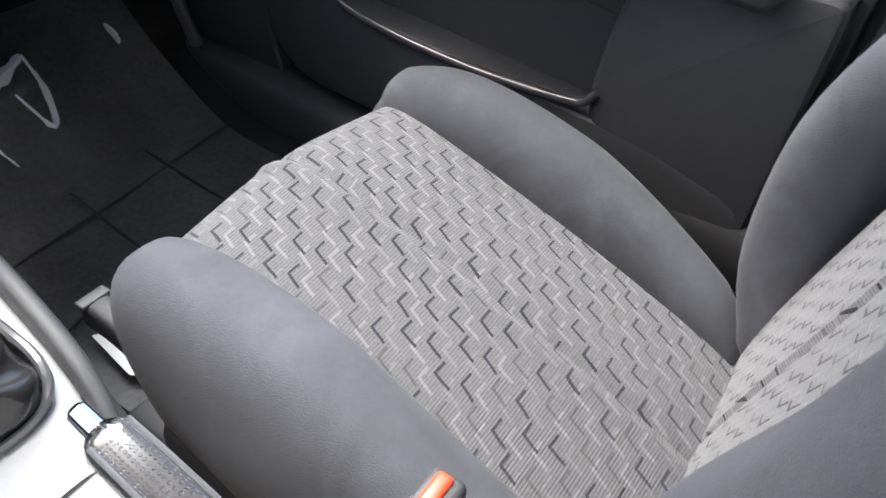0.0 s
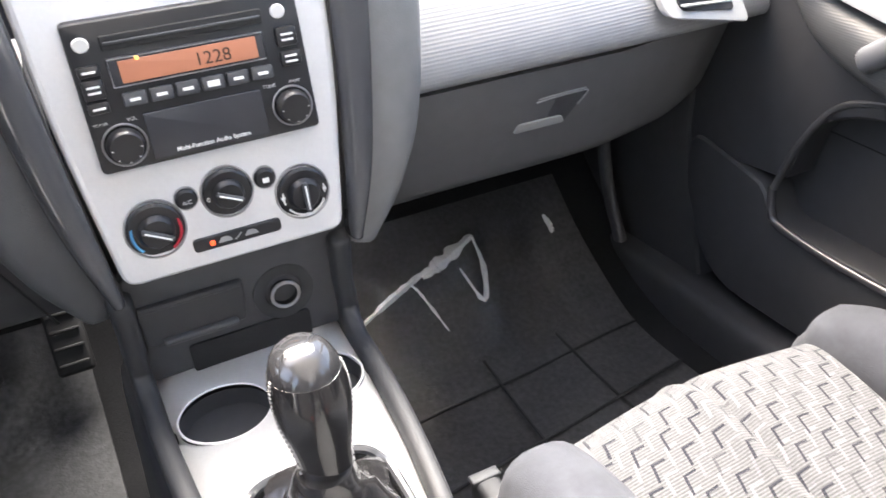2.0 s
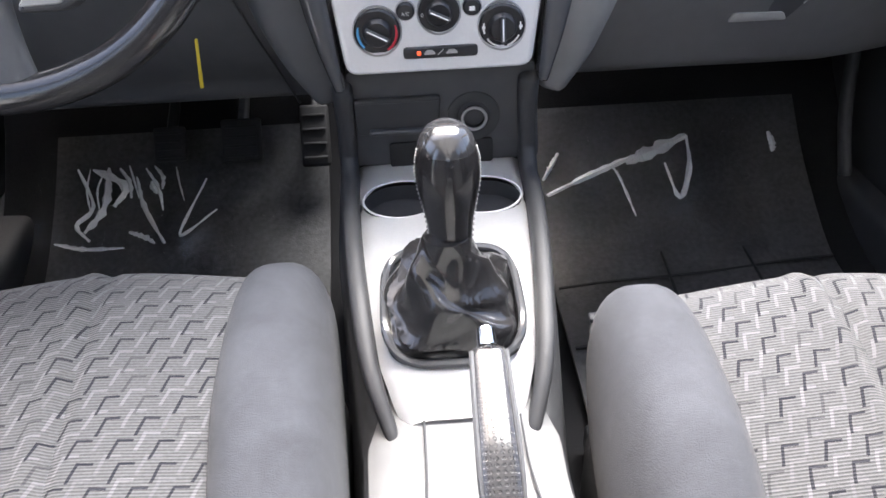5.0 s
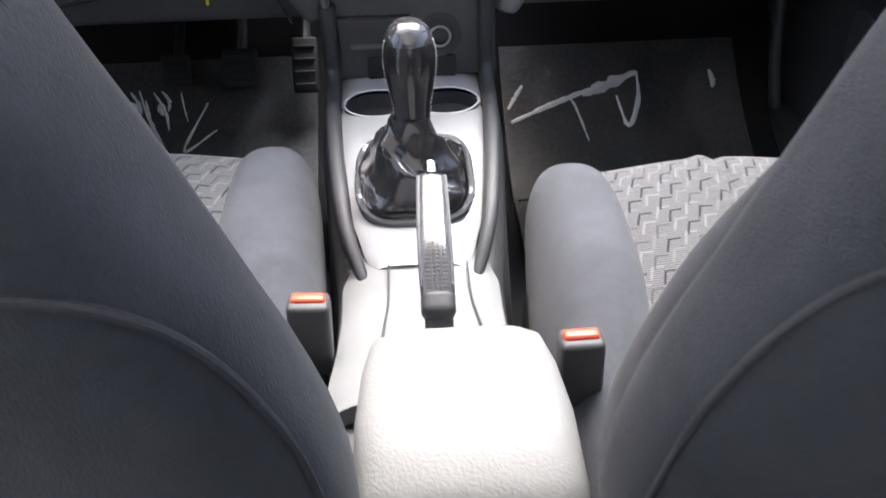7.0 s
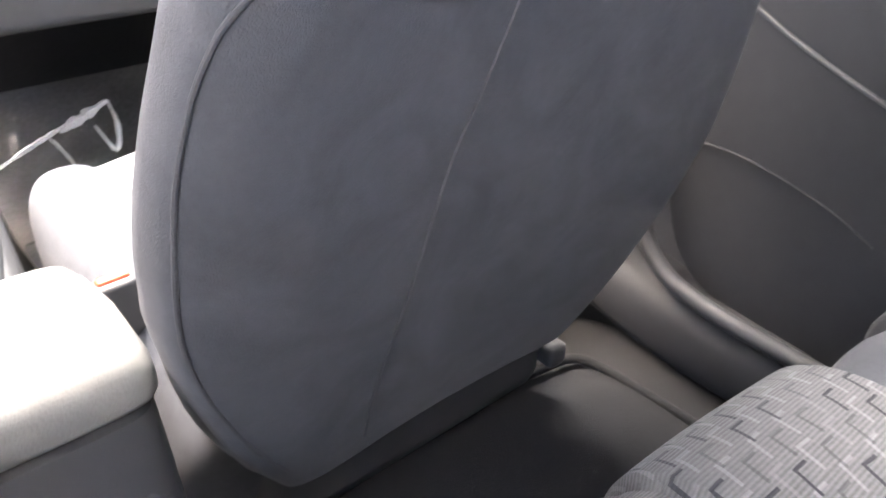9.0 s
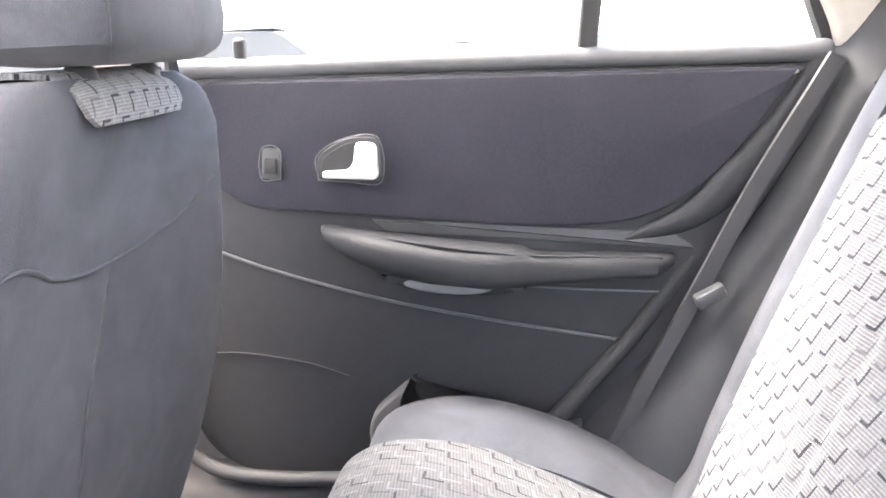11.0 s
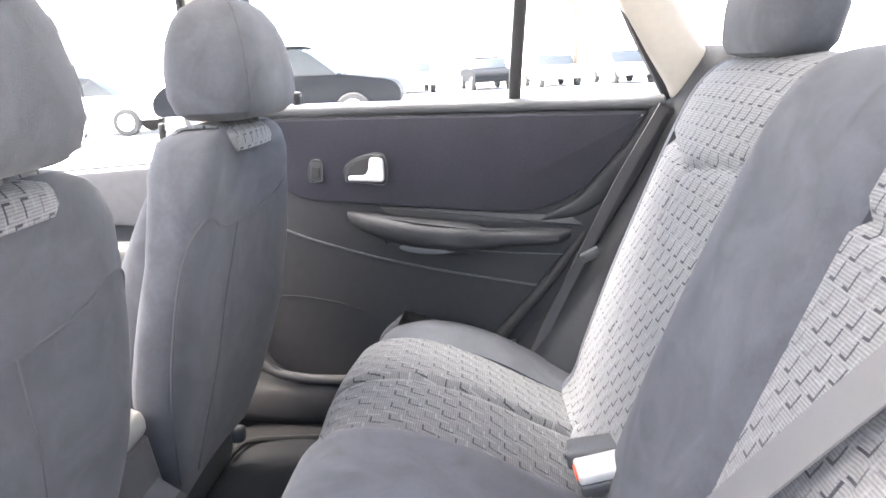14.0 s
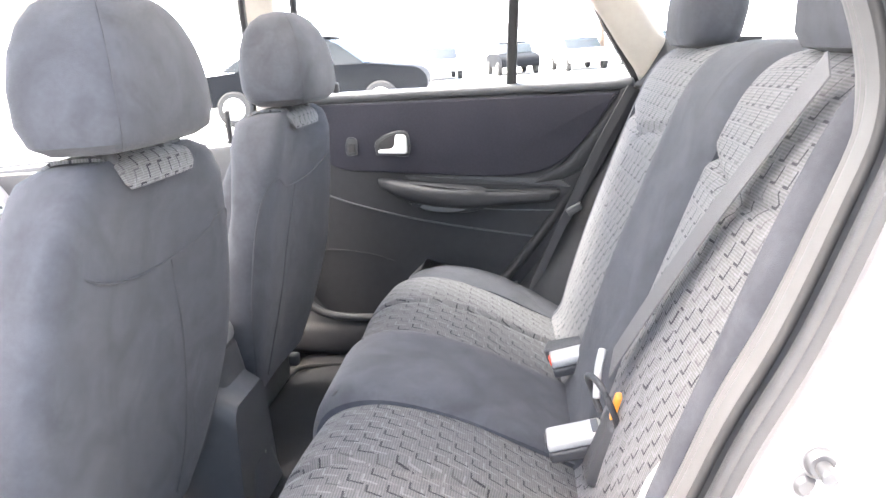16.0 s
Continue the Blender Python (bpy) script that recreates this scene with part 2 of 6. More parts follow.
YELLOW = material("yellow_plastic", (0.75, 0.58, 0.05), 0.4, vary=0.06)
WHITE_PAPER = material("white_paper", (0.85, 0.85, 0.84), 0.8, vary=0.03)
BELT = material("grey_seat_belt_webbing", (0.085, 0.085, 0.088), 0.75, vary=0.15, scale=900, bump=0.4, bump_scale=1400)
PILLAR = material("beige_grey_pillar_trim", (0.36, 0.335, 0.30), 0.6, vary=0.06, scale=80, bump=0.2, bump_scale=700)
HEADLINER = material("headliner", (0.55, 0.54, 0.52), 0.95, vary=0.08, scale=300, bump=0.5, bump_scale=900)
PAINT = material("white_car_paint", (0.80, 0.81, 0.82), 0.25, vary=0.03, scale=4, coat=0.6)
LCD = lit("amber_display", (0.42, 0.17, 0.10), 0.04)
LED = lit("red_lamp", (1.0, 0.10, 0.03), 0.25)
LED_ORANGE = lit("orange_lamp", (1.0, 0.42, 0.10), 0.4)
GLASS = clear("window_glass", (0.97, 0.98, 0.98), 0.02, 0.0, 0.6)
FILM = clear("clear_plastic_film", (1.0, 1.0, 1.0), 0.008, 0.04, 0.18)
# Near-white: the glint of the film is put into its colour.
GLINT = material("white_film_glint", (0.95, 0.96, 0.97), 0.22, 0.0, vary=0.1, scale=90, coat=0.5)
GLINT.node_tree.nodes["Principled BSDF"].inputs["Alpha"].default_value = 0.85
DASH_PAD = lined(material("grey_lined_soft_plastic", (0.30, 0.302, 0.305), 0.40, vary=0.08, scale=60, spec=0.5), 0.0034)
ASPHALT = material("pale_asphalt", (0.42, 0.42, 0.41), 0.9, vary=0.2, scale=60, bump=0.5, bump_scale=200, blotch=0.6)
LEAF = material("leaves", (0.10, 0.17, 0.05), 0.7, vary=0.5, scale=3, blotch=0.8)
BARK = material("bark", (0.16, 0.12, 0.09), 0.9, vary=0.3, scale=20)
DOOR_TRIM = material("charcoal_door_trim", (0.026, 0.027, 0.030), 0.58, vary=0.12, scale=60, bump=0.4, bump_scale=1000, spec=0.24)
DASH_LIT_GREY = material("lit_grey_dash_plastic", (0.21, 0.211, 0.213), 0.42, vary=0.12, scale=50, bump=0.3, bump_scale=900, spec=0.5)
GLOVE_GREY = material("grey_grained_lid_plastic", (0.135, 0.136, 0.138), 0.45, vary=0.10, scale=50, bump=0.3, bump_scale=900, spec=0.5)
ARM_RIB = lined(material("ribbed_grey_plastic", (0.052, 0.054, 0.055), 0.45, vary=0.08, scale=60, spec=0.4), 0.0024)
CAR_DARK = material("dark_car_paint", (0.007, 0.008, 0.010), 0.7, vary=0.1, scale=4, spec=0.1)
CAR_GREY = material("grey_car_paint", (0.30, 0.31, 0.33), 0.25, 0.3, vary=0.06, scale=4, coat=0.6)
CAR_GLASS = material("car_window", (0.03, 0.035, 0.04), 0.1, vary=0.05, spec=0.6)
LIP = material("glossy_black_edge", (0.05, 0.05, 0.055), 0.22, vary=0.1, scale=40, coat=0.3)
TYRE = material("tyre", (0.03, 0.03, 0.03), 0.85, vary=0.15)
ALLOY = material("alloy_wheel", (0.55, 0.55, 0.56), 0.35, 0.7, vary=0.05)


# ---- mesh helpers ----
def smooth(pts, n):
    """n points along a rounded line through pts (any number of coordinates)."""
    p = np.array(pts, float)
    p = np.vstack([2 * p[0] - p[1], p, 2 * p[-1] - p[-2]])
    out = []
    for s in np.linspace(0, len(pts) - 1, n):
        i = min(int(s), len(pts) - 2)
        f = s - i
        a, b, c, d = p[i:i + 4]
        out.append(0.5 * (2 * b + (c - a) * f + (2 * a - 5 * b + 4 * c - d) * f * f + (3 * b - a - 3 * c + d) * f ** 3))
    return np.array(out)


def interp(table, s):
    xs, ys = zip(*table)
    return float(np.interp(s, xs, ys))


def make(verts, faces, uvs=None):
    me = bpy.data.meshes.new("mesh")
    me.from_pydata([tuple(v) for v in verts], [], faces)
    if uvs is not None:
        layer = me.uv_layers.new(name="UVMap")
        for lp in me.loops:
            layer.data[lp.index].uv = uvs[lp.vertex_index]
    bm = bmesh.new()
    bm.from_mesh(me)
    bpy.data.meshes.remove(me)
    bmesh.ops.recalc_face_normals(bm, faces=bm.faces)
    return bm


# Stretches that set rear door and bench to fit the camera's view.
PLACE = None
DOOR_FIT = Matrix(((1.15, -0.0689, 0.0024, -0.1080), (0, 1.1528, -0.0991, -0.0202), (0, 0.0884, 1.1989, -0.0922), (0, 0, 0, 1)))
BENCH_FIT = Matrix(((1.1389, -0.0122, -0.0662, -0.0509), (-0.0200, 1.1857, -0.0612, -0.0219), (-0.0005, 0.0760, 1.1997, -0.0874), (0, 0, 0, 1)))


def part(name, bm, mat, parent=None, label="", flat=False):
    """Links a bmesh as one mesh object, under a thing or a part. PLACE: a shift or stretch that fits it to the camera's
    view.
    """
    if PLACE is not None:
        bm.transform(PLACE)
    me = bpy.data.meshes.new(name)
    bm.to_mesh(me)
    bm.free()
    for f in me.polygons:
        f.use_smooth = not flat
    if not flat:
        me.set_sharp_from_angle(angle=radians(17 if "plate" in me.attributes else 42))
    me.materials.append(mat)
    ob = new(name, me)
    if parent is not None:
        ob.parent = parent
        ob.matrix_parent_inverse = parent.matrix_world.inverted()
    if label:
        tagged(ob, label)
    return ob


def thing(name, base, label, category, group="", kind=""):
    ob = new(name)
    ob.empty_display_size = 0.05
    base = PLACE @ Vector(base) if PLACE is not None else Vector(base)
    ob.location = base
    ob.matrix_world = Matrix.Translation(base)
    bpy.context.view_layer.update()
    return tagged(ob, label, category, group, kind)


def loft(rings, cap=True, closed=True, uv_scale=None):
    """Skins rings of equal length."""
    n, k = len(rings), len(rings[0])
    verts = [v for r in rings for v in r]
    faces = []
    for i in range(n - 1):
        for j in range(k if closed else k - 1):
            a, b = i * k + j, i * k + (j + 1) % k
            faces.append((a, b, b + k, a + k))
    if cap and closed:
        faces.append(tuple(range(k))[::-1])
        faces.append(tuple(range((n - 1) * k, n * k)))
    uvs = None
    if uv_scale:
        uvs = [(uv_scale[0] * (j if j <= k / 2 else k - j) / k, uv_scale[1] * i / n) for i in range(n) for j in range(k)]
    return make(verts, faces, uvs)


def oval(rx, ry, power=2.0, n=28):
    """A superellipse in a plane, as (a, b) pairs."""
    out = []
    for i in range(n):
        t = 2 * math.pi * i / n
        c, s = math.cos(t), math.sin(t)
        out.append((rx * math.copysign(abs(c) ** (2 / power), c), ry * math.copysign(abs(s) ** (2 / power), s)))
    return out


def tube(path, rx, rz, power=2.4, n=24, ns=28, side=(1, 0, 0), ends=True, uv_scale=None):
    """A rounded bar along a path; rx and rz (numbers or tables over 0..1) are its half widths along side and across it."""
    p = smooth(path, ns)
    tang = np.gradient(p, axis=0)
    rings = []
    side = np.array(side, float)
    steps = list(np.linspace(0, 1, ns))
    for i, s in enumerate(steps):
        t = tang[i] / np.linalg.norm(tang[i])
        a = side - t * (side @ t)
        a /= np.linalg.norm(a)
        b = np.cross(t, a)
        x = rx if isinstance(rx, (int, float)) else interp(rx, s)
        z = rz if isinstance(rz, (int, float)) else interp(rz, s)
        rings.append([p[i] + a * u + b * v for u, v in oval(x, z, power, n)])
    if ends:
        for end, ring, d in ((0, rings[0], -1), (1, rings[-1], 1)):
            c = np.mean(ring, axis=0)
            t = tang[0 if end == 0 else -1]
            t = t / np.linalg.norm(t)
            r = min(np.linalg.norm(np.array(ring[0]) - c), np.linalg.norm(np.array(ring[n // 4]) - c))
            extra = [[c + (np.array(v) - c) * math.cos(a) + t * d * r * 0.6 * math.sin(a) for v in ring] for a in (0.5, 0.95, 1.3, 1.5)]
            rings = extra[::-1] + rings if end == 0 else rings + extra
    return loft(rings, uv_scale=uv_scale)


def wire(path, r=0.002, n=8, ns=None):
    p = path if ns is None else smooth(path, ns)
    p = np.array(p, float)
    tang = np.gradient(p, axis=0)
    rings = []
    for i in range(len(p)):
        t = tang[i] / (np.linalg.norm(tang[i]) + 1e-9)
        a = np.cross(t, (0.31, 0.52, 0.79))
        a /= np.linalg.norm(a)
        b = np.cross(t, a)
        rings.append([p[i] + r * (a * math.cos(q) + b * math.sin(q)) for q in np.linspace(0, 2 * math.pi, n, endpoint=False)])
    return loft(rings)


def sheet(path, half, h, x0=0.0, nu=22, ns=44, thick=0.02, skew=0.0, uv0=(0, 0)):
    """A padded panel along a (y, z) path, across x. half: half width over 0..1; h(u, s): how far it stands proud."""
    p = smooth(path, ns)
    tang = np.gradient(p, axis=0)
    tang /= np.linalg.norm(tang, axis=1)[:, None]
    nor = np.stack([tang[:, 1], -tang[:, 0]], 1)
    length = np.r_[0, np.cumsum(np.linalg.norm(np.diff(p, axis=0), axis=1))]
    top, bot, uv = [], [], []
    for i in range(ns):
        s = i / (ns - 1)
        w = half if isinstance(half, (int, float)) else interp(half, s)
        xc = x0 if isinstance(x0, (int, float)) else interp(x0, s)
        for j in range(nu):
            u = -1 + 2 * j / (nu - 1)
            k = h(u, s)
            x = xc + u * w
            for arr, d in ((top, k), (bot, k - thick)):
                q = p[i] + nor[i] * d
                arr.append((x, q[0] + skew * x, q[1]))
            uv.append((uv0[0] + x, uv0[1] + length[i]))
    m = ns * nu
    faces = []
    for i in range(ns - 1):
        for j in range(nu - 1):
            a = i * nu + j
            faces.append((a, a + 1, a + nu + 1, a + nu))
            faces.append((m + a, m + a + nu, m + a + nu + 1, m + a + 1))
    rim = [j for j in range(nu)] + [i * nu + nu - 1 for i in range(1, ns)] + [(ns - 1) * nu + j for j in range(nu - 2, -1, -1)] + [i * nu for i in range(ns - 2, 0, -1)]
    for a, b in zip(rim, rim[1:] + rim[:1]):
        faces.append((a, m + a, m + b, b))
    return make(top + bot, faces, uv + uv)


def rbox(c, size, bevel=0.004, seg=3, m=None, uv=False):
    """A box with rounded edges."""
    bm = bmesh.new()
    bmesh.ops.create_cube(bm, size=1)
    bmesh.ops.scale(bm, vec=size, verts=bm.verts)
    bevel = min(bevel, min(size) * 0.49)
    bmesh.ops.bevel(bm, geom=list(bm.edges), offset=bevel, segments=seg, affect="EDGES", profile=0.5)
    if m is not None:
        bmesh.ops.transform(bm, matrix=m, verts=bm.verts)
    bmesh.ops.translate(bm, vec=c, verts=bm.verts)
    return bm


def cyl(a, b, r1, r2=None, n=32, bevel=0.0):
    """A round bar from a to b, its edges eased."""
    a, b = np.array(a, float), np.array(b, float)
    r2 = r1 if r2 is None else r2
    t = (b - a) / np.linalg.norm(b - a)
    u = np.cross(t, (0.3, 0.9, 0.2))
    u /= np.linalg.norm(u)
    v = np.cross(t, u)
    e = bevel
    steps = [(a, r1 - e), (a + t * e, r1), (b - t * e, r2), (b, r2 - e)] if e else [(a, r1), (b, r2)]
    rings = [[c + r * (u * math.cos(q) + v * math.sin(q)) for q in np.linspace(0, 2 * math.pi, n, endpoint=False)] for c, r in steps]
    return loft(rings)


def rounded(poly, r, n=5):
    """A polygon with its corners rounded; r a number or one for each corner."""
    out = []
    k = len(poly)
    for i in range(k):
        p, a, b = (np.array(poly[j % k], float) for j in (i, i - 1, i + 1))
        ri = r if isinstance(r, (int, float)) else r[i]
        da, db = a - p, b - p
        la, lb = np.linalg.norm(da), np.linalg.norm(db)
        d = min(ri, la * 0.48, lb * 0.48)
        s, e = p + da / la * d, p + db / lb * d
        for f in np.linspace(0, 1, n):
            out.append(tuple((1 - f) ** 2 * s + 2 * f * (1 - f) * p + f * f * e))
    return out


def slab(poly, place, depth, ease=0.004):
    """A plate from a flat outline. place(a, b, d) gives the point at (a, b) of the outline, d towards the viewer."""
    k = len(poly)

    def ring(inset, d):
        res = []
        for i in range(k):
            p = np.array(poly[i])
            t = np.array(poly[(i + 1) % k]) - np.array(poly[i - 1])
            nrm = np.array([t[1], -t[0]]) / (np.linalg.norm(t) + 1e-9)
            q = p - sign * nrm * inset
            res.append(place(q[0], q[1], d))
        return res
    area = sum(poly[i - 1][0] * poly[i][1] - poly[i][0] * poly[i - 1][1] for i in range(k))
    sign = 1 if area > 0 else -1
    e = min(ease, abs(depth) * 0.8)
    rings = [ring(0, 0), ring(0, depth - e), ring(e * 0.12, depth - e * 0.5), ring(e * 0.5, depth - e * 0.12), ring(e, depth)]
    bm = loft(rings)
    bm.faces.layers.int.new("plate")
    return bm


def letters(text, size, m, mat, parent, name="lettering", bold=0.0):
    """Raised print in the built-in font, as a mesh."""
    cu = bpy.data.curves.new("text", "FONT")
    cu.body, cu.size, cu.align_x, cu.align_y = text, size, "CENTER", "CENTER"
    cu.extrude, cu.offset = 0.0002, bold
    tmp = new("text", cu)
    me = bpy.data.meshes.new_from_object(tmp.evaluated_get(bpy.context.evaluated_depsgraph_get()))
    bpy.data.objects.remove(tmp)
    me.transform(m)
    me.materials.clear()
    me.materials.append(mat)
    ob = new(name, me)
    ob.parent = parent
    ob.matrix_parent_inverse = parent.matrix_world.inverted()
    return ob
# Glows without being a lamp: the bright distance is put into the surface.
BACKDROP_GLOW = lit("white_glow", (0.85, 0.87, 0.90), 0.35)
JAMB_GREY = material("grey_jamb", (0.115, 0.116, 0.121), 0.4, vary=0.08, scale=60)
# Pillar plastic again, its colour darkened to stand in for weaker light.
TRIM_DARKENED = material("darkened_pillar_trim", (0.092, 0.092, 0.093), 0.6, vary=0.1, scale=60, bump=0.2, bump_scale=700)
# Belt webbing darkened in its colour, for the shade beside the bench.
BELT_SHADED = material("shaded_grey_webbing", (0.035, 0.035, 0.038), 0.75, vary=0.15, scale=900, bump=0.4, bump_scale=1400)


# ---- setting: shell of the car ----
def door_x(y):
    """Inner face of the doors' trim, at the waist."""
    return 0.668 + 0.14 * y


def belt_z(y):
    return 0.672 - 0.057 * (y - 0.1)


def glass_x(y, z):
    """The side windows lean inwards."""
    return door_x(y) + 0.035 - 0.36 * (z - belt_z(y))


ground = part("ground", rbox((0, 0, -0.75), (400, 400, 0.5), 0.01, 1), ASPHALT)
tagged(ground, "pale sunlit asphalt of a car park", "ground", kind="structure")

floor = thing("floor", (0, 0.5, 0), "black carpeted car floor with raised tunnel", "floor", kind="structure")
part("front_carpet", sheet([(0.30, 0.035), (0.5, 0.03), (0.8, 0.03), (1.05, 0.032), (1.17, 0.05), (1.30, 0.13), (1.42, 0.27), (1.50, 0.42)][::-1], 0.66,
     lambda u, s: 0.004 * math.sin(9 * u + 4 * s) , nu=30, ns=40, thick=0.03), CARPET, floor)
part("rear_carpet", sheet([(-0.34, 0.100), (-0.1, 0.100), (0.1, 0.100), (0.28, 0.098), (0.40, 0.08), (0.47, 0.03)][::-1], 0.66,
     lambda u, s: 0.004 * math.sin(11 * u + 3) + 0.003 * math.sin(23 * u * s), nu=30, ns=30, thick=0.03), CARPET, floor)
part("carpet_ridge", tube([(0.50, 0.376, 0.094), (0.566, 0.352, 0.099), (0.577, 0.26, 0.100), (0.580, 0.10, 0.100), (0.580, -0.08, 0.100)], 0.006, 0.006, 2.2, 12, 40), CARPET, floor)
part("luggage_floor", rbox((0, -1.02, 0.44), (1.24, 0.80, 0.04), 0.01), CARPET, floor)
part("underbody", rbox((0, 0.1, -0.06), (1.36, 3.2, 0.06), 0.01), PLASTIC, floor)

for tag, sg in (("right", 1), ("left", -1)):
    sill = thing("sill_" + tag, (sg * 0.63, 0.5, 0.05), "grey plastic door sill moulding along the carpet", "sill", kind="structure")
    part("sill_cover", tube([(sg * 0.640, 1.46, 0.075), (sg * 0.66, 1.15, 0.055), (sg * 0.665, 0.8, 0.05), (sg * 0.668, 0.50, 0.05)], 0.045, 0.05, 5), PLASTIC, sill)
    part("rear_sill_cover", tube([(sg * 0.705, 0.62, 0.14), (sg * 0.695, 0.44, 0.155), (sg * 0.68, 0.27, 0.145), (sg * 0.685, 0.0, 0.145), (sg * 0.69, -0.2, 0.145)], 0.06, 0.05, 3), DOOR_TRIM, sill)
    part("rocker", rbox((sg * 0.725, 0.50, 0.055), (0.06, 2.0, 0.15), 0.01), DOOR_TRIM, sill)
    part("rounded_lip", wire([(sg * 0.644, 0.40, 0.42), (sg * 0.642, 0.37, 0.305), (sg * 0.636, 0.325, 0.232), (sg * 0.632, 0.256, 0.205), (sg * 0.634, 0.11, 0.197), (sg * 0.639, -0.09, 0.197)], 0.010, 10, 40), PLASTIC, sill)

wall_right = thing("wall_right", (0.72, 0, 0.4), "painted right flank of the car", "wall", kind="structure")
part("flank", slab([(-1.5, 0.0), (1.9, 0.0), (1.9, 0.60), (-1.5, 0.70)], lambda y, z, d: (0.79 - d, y, z), 0.03), PAINT, wall_right)
wall_left = thing("wall_left", (-0.72, 0, 0.4), "painted left flank with the rear door standing open", "wall", kind="structure")
part("front_flank", slab([(1.22, 0.0), (1.9, 0.0), (1.9, 0.60), (1.22, 0.63)], lambda y, z, d: (-0.79 + d, y, z), 0.03), PAINT, wall_left)
part("front_trim", slab([(1.16, 0.05), (1.5, 0.05), (1.5, 0.58), (1.20, 0.60)], lambda y, z, d: (-0.74 + d, y, z), 0.05), PLASTIC, wall_left)
part("rear_flank", slab([(-1.5, 0.0), (-0.2, 0.0), (-0.30, 0.45), (-0.42, 0.70), (-1.5, 0.72)], lambda y, z, d: (-0.79 + d, y, z), 0.04), PAINT, wall_left)

# Out of view; added to keep light out of the driver's footwell.
door_d = thing("door_4", (-0.74, 0.8, 0.1), "unseen closed driver's door with dark trim, added to darken the footwell", "car door", kind="structure")
part("door_skin", slab(rounded([(0.44, 0.02), (1.21, 0.02), (1.21, 0.62), (0.44, 0.65)], 0.03), lambda y, z, d: (-0.79 + d, y, z), 0.03), PAINT, door_d)
part("door_trim", slab(rounded([(0.46, 0.10), (1.15, 0.10), (1.15, 0.60), (0.46, 0.63)], 0.04), lambda y, z, d: (-0.755 + d, y, z), 0.05, 0.012), PLASTIC, door_d)
part("armrest", tube([(-0.68, 1.02, 0.52), (-0.66, 0.9, 0.49), (-0.655, 0.7, 0.47), (-0.67, 0.55, 0.46)], 0.04, 0.03, 2.8), PLASTIC_GREY, door_d)
# Open door out of view, added to hold sky light off the jamb.
door_l = thing("door_3", (-0.76, 0.40, 0.1), "unseen left rear door standing wide open, dark trim inside, added to block light", "car door", kind="structure")
swing = lambda r, z, d: (-0.785 - 0.93 * r + 0.37 * d, 0.415 - 0.37 * r - 0.93 * d, z)
part("door_skin", slab(rounded([(0.0, 0.02), (0.78, 0.02), (0.95, 0.30), (1.02, 0.66), (0.0, 0.64)], 0.06), lambda r, z, d: swing(r, z, d - 0.06), 0.03), PAINT, door_l, "white painted outer skin")
part("door_trim", slab(rounded([(0.03, 0.06), (0.74, 0.06), (0.90, 0.30), (0.97, 0.63), (0.03, 0.61)], 0.06), lambda r, z, d: swing(r, z, d - 0.03), 0.05, 0.01), DOOR_TRIM, door_l)
part("window_frame", wire([swing(0.02, 0.63, 0), swing(0.08, 0.98, 0), swing(0.14, 1.10, 0), swing(0.62, 1.12, 0), swing(0.86, 0.92, 0), swing(1.0, 0.66, 0)], 0.022, 10, 60), RUBBER, door_l)

def ceiling_mesh():
    """The roof lining, bowed across."""
    bm = bmesh.new()
    prof = smooth([(0.72, 1.13), (0.5, 1.18), (0.1, 1.215), (-0.4, 1.21), (-0.9, 1.18), (-1.25, 1.12)], 60)
    nx = 40
    rows = [[bm.verts.new((-0.64 + 1.28 * i / nx, y, z - 0.05 * (-1 + 2 * i / nx) ** 4)) for i in range(nx + 1)] for y, z in prof]
    for j in range(len(prof) - 1):
        for i in range(nx):
            bm.faces.new((rows[j][i], rows[j][i + 1], rows[j + 1][i + 1], rows[j + 1][i]))
    bmesh.ops.solidify(bm, geom=list(bm.faces), thickness=0.03)
    bmesh.ops.recalc_face_normals(bm, faces=bm.faces)
    return bm


ceiling = part("ceiling", ceiling_mesh(), HEADLINER)
tagged(ceiling, "pale grey cloth headliner", "ceiling", kind="structure")

wall_front = thing("wall_front", (0, 1.5, 0.4), "bulkhead and scuttle in front of the footwells", "wall", kind="structure")
part("bulkhead", rbox((0, 1.56, 0.35), (1.4, 0.05, 0.75), 0.01), PLASTIC, wall_front)
wall_back = thing("wall_back", (0, -1.3, 0.4), "tailgate trim behind the luggage floor", "wall", kind="structure")
part("tailgate_trim", rbox((0, -1.40, 0.38), (1.36, 0.05, 0.76), 0.02), PLASTIC_GREY, wall_back)


def pillar(name, path, wide, deep, mat, label, kind="structure"):
    ob = part(name, tube(path, wide, deep, 3.2, ns=20, side=(0, 1, 0)), mat)
    return tagged(ob, label, "pillar", kind=kind)


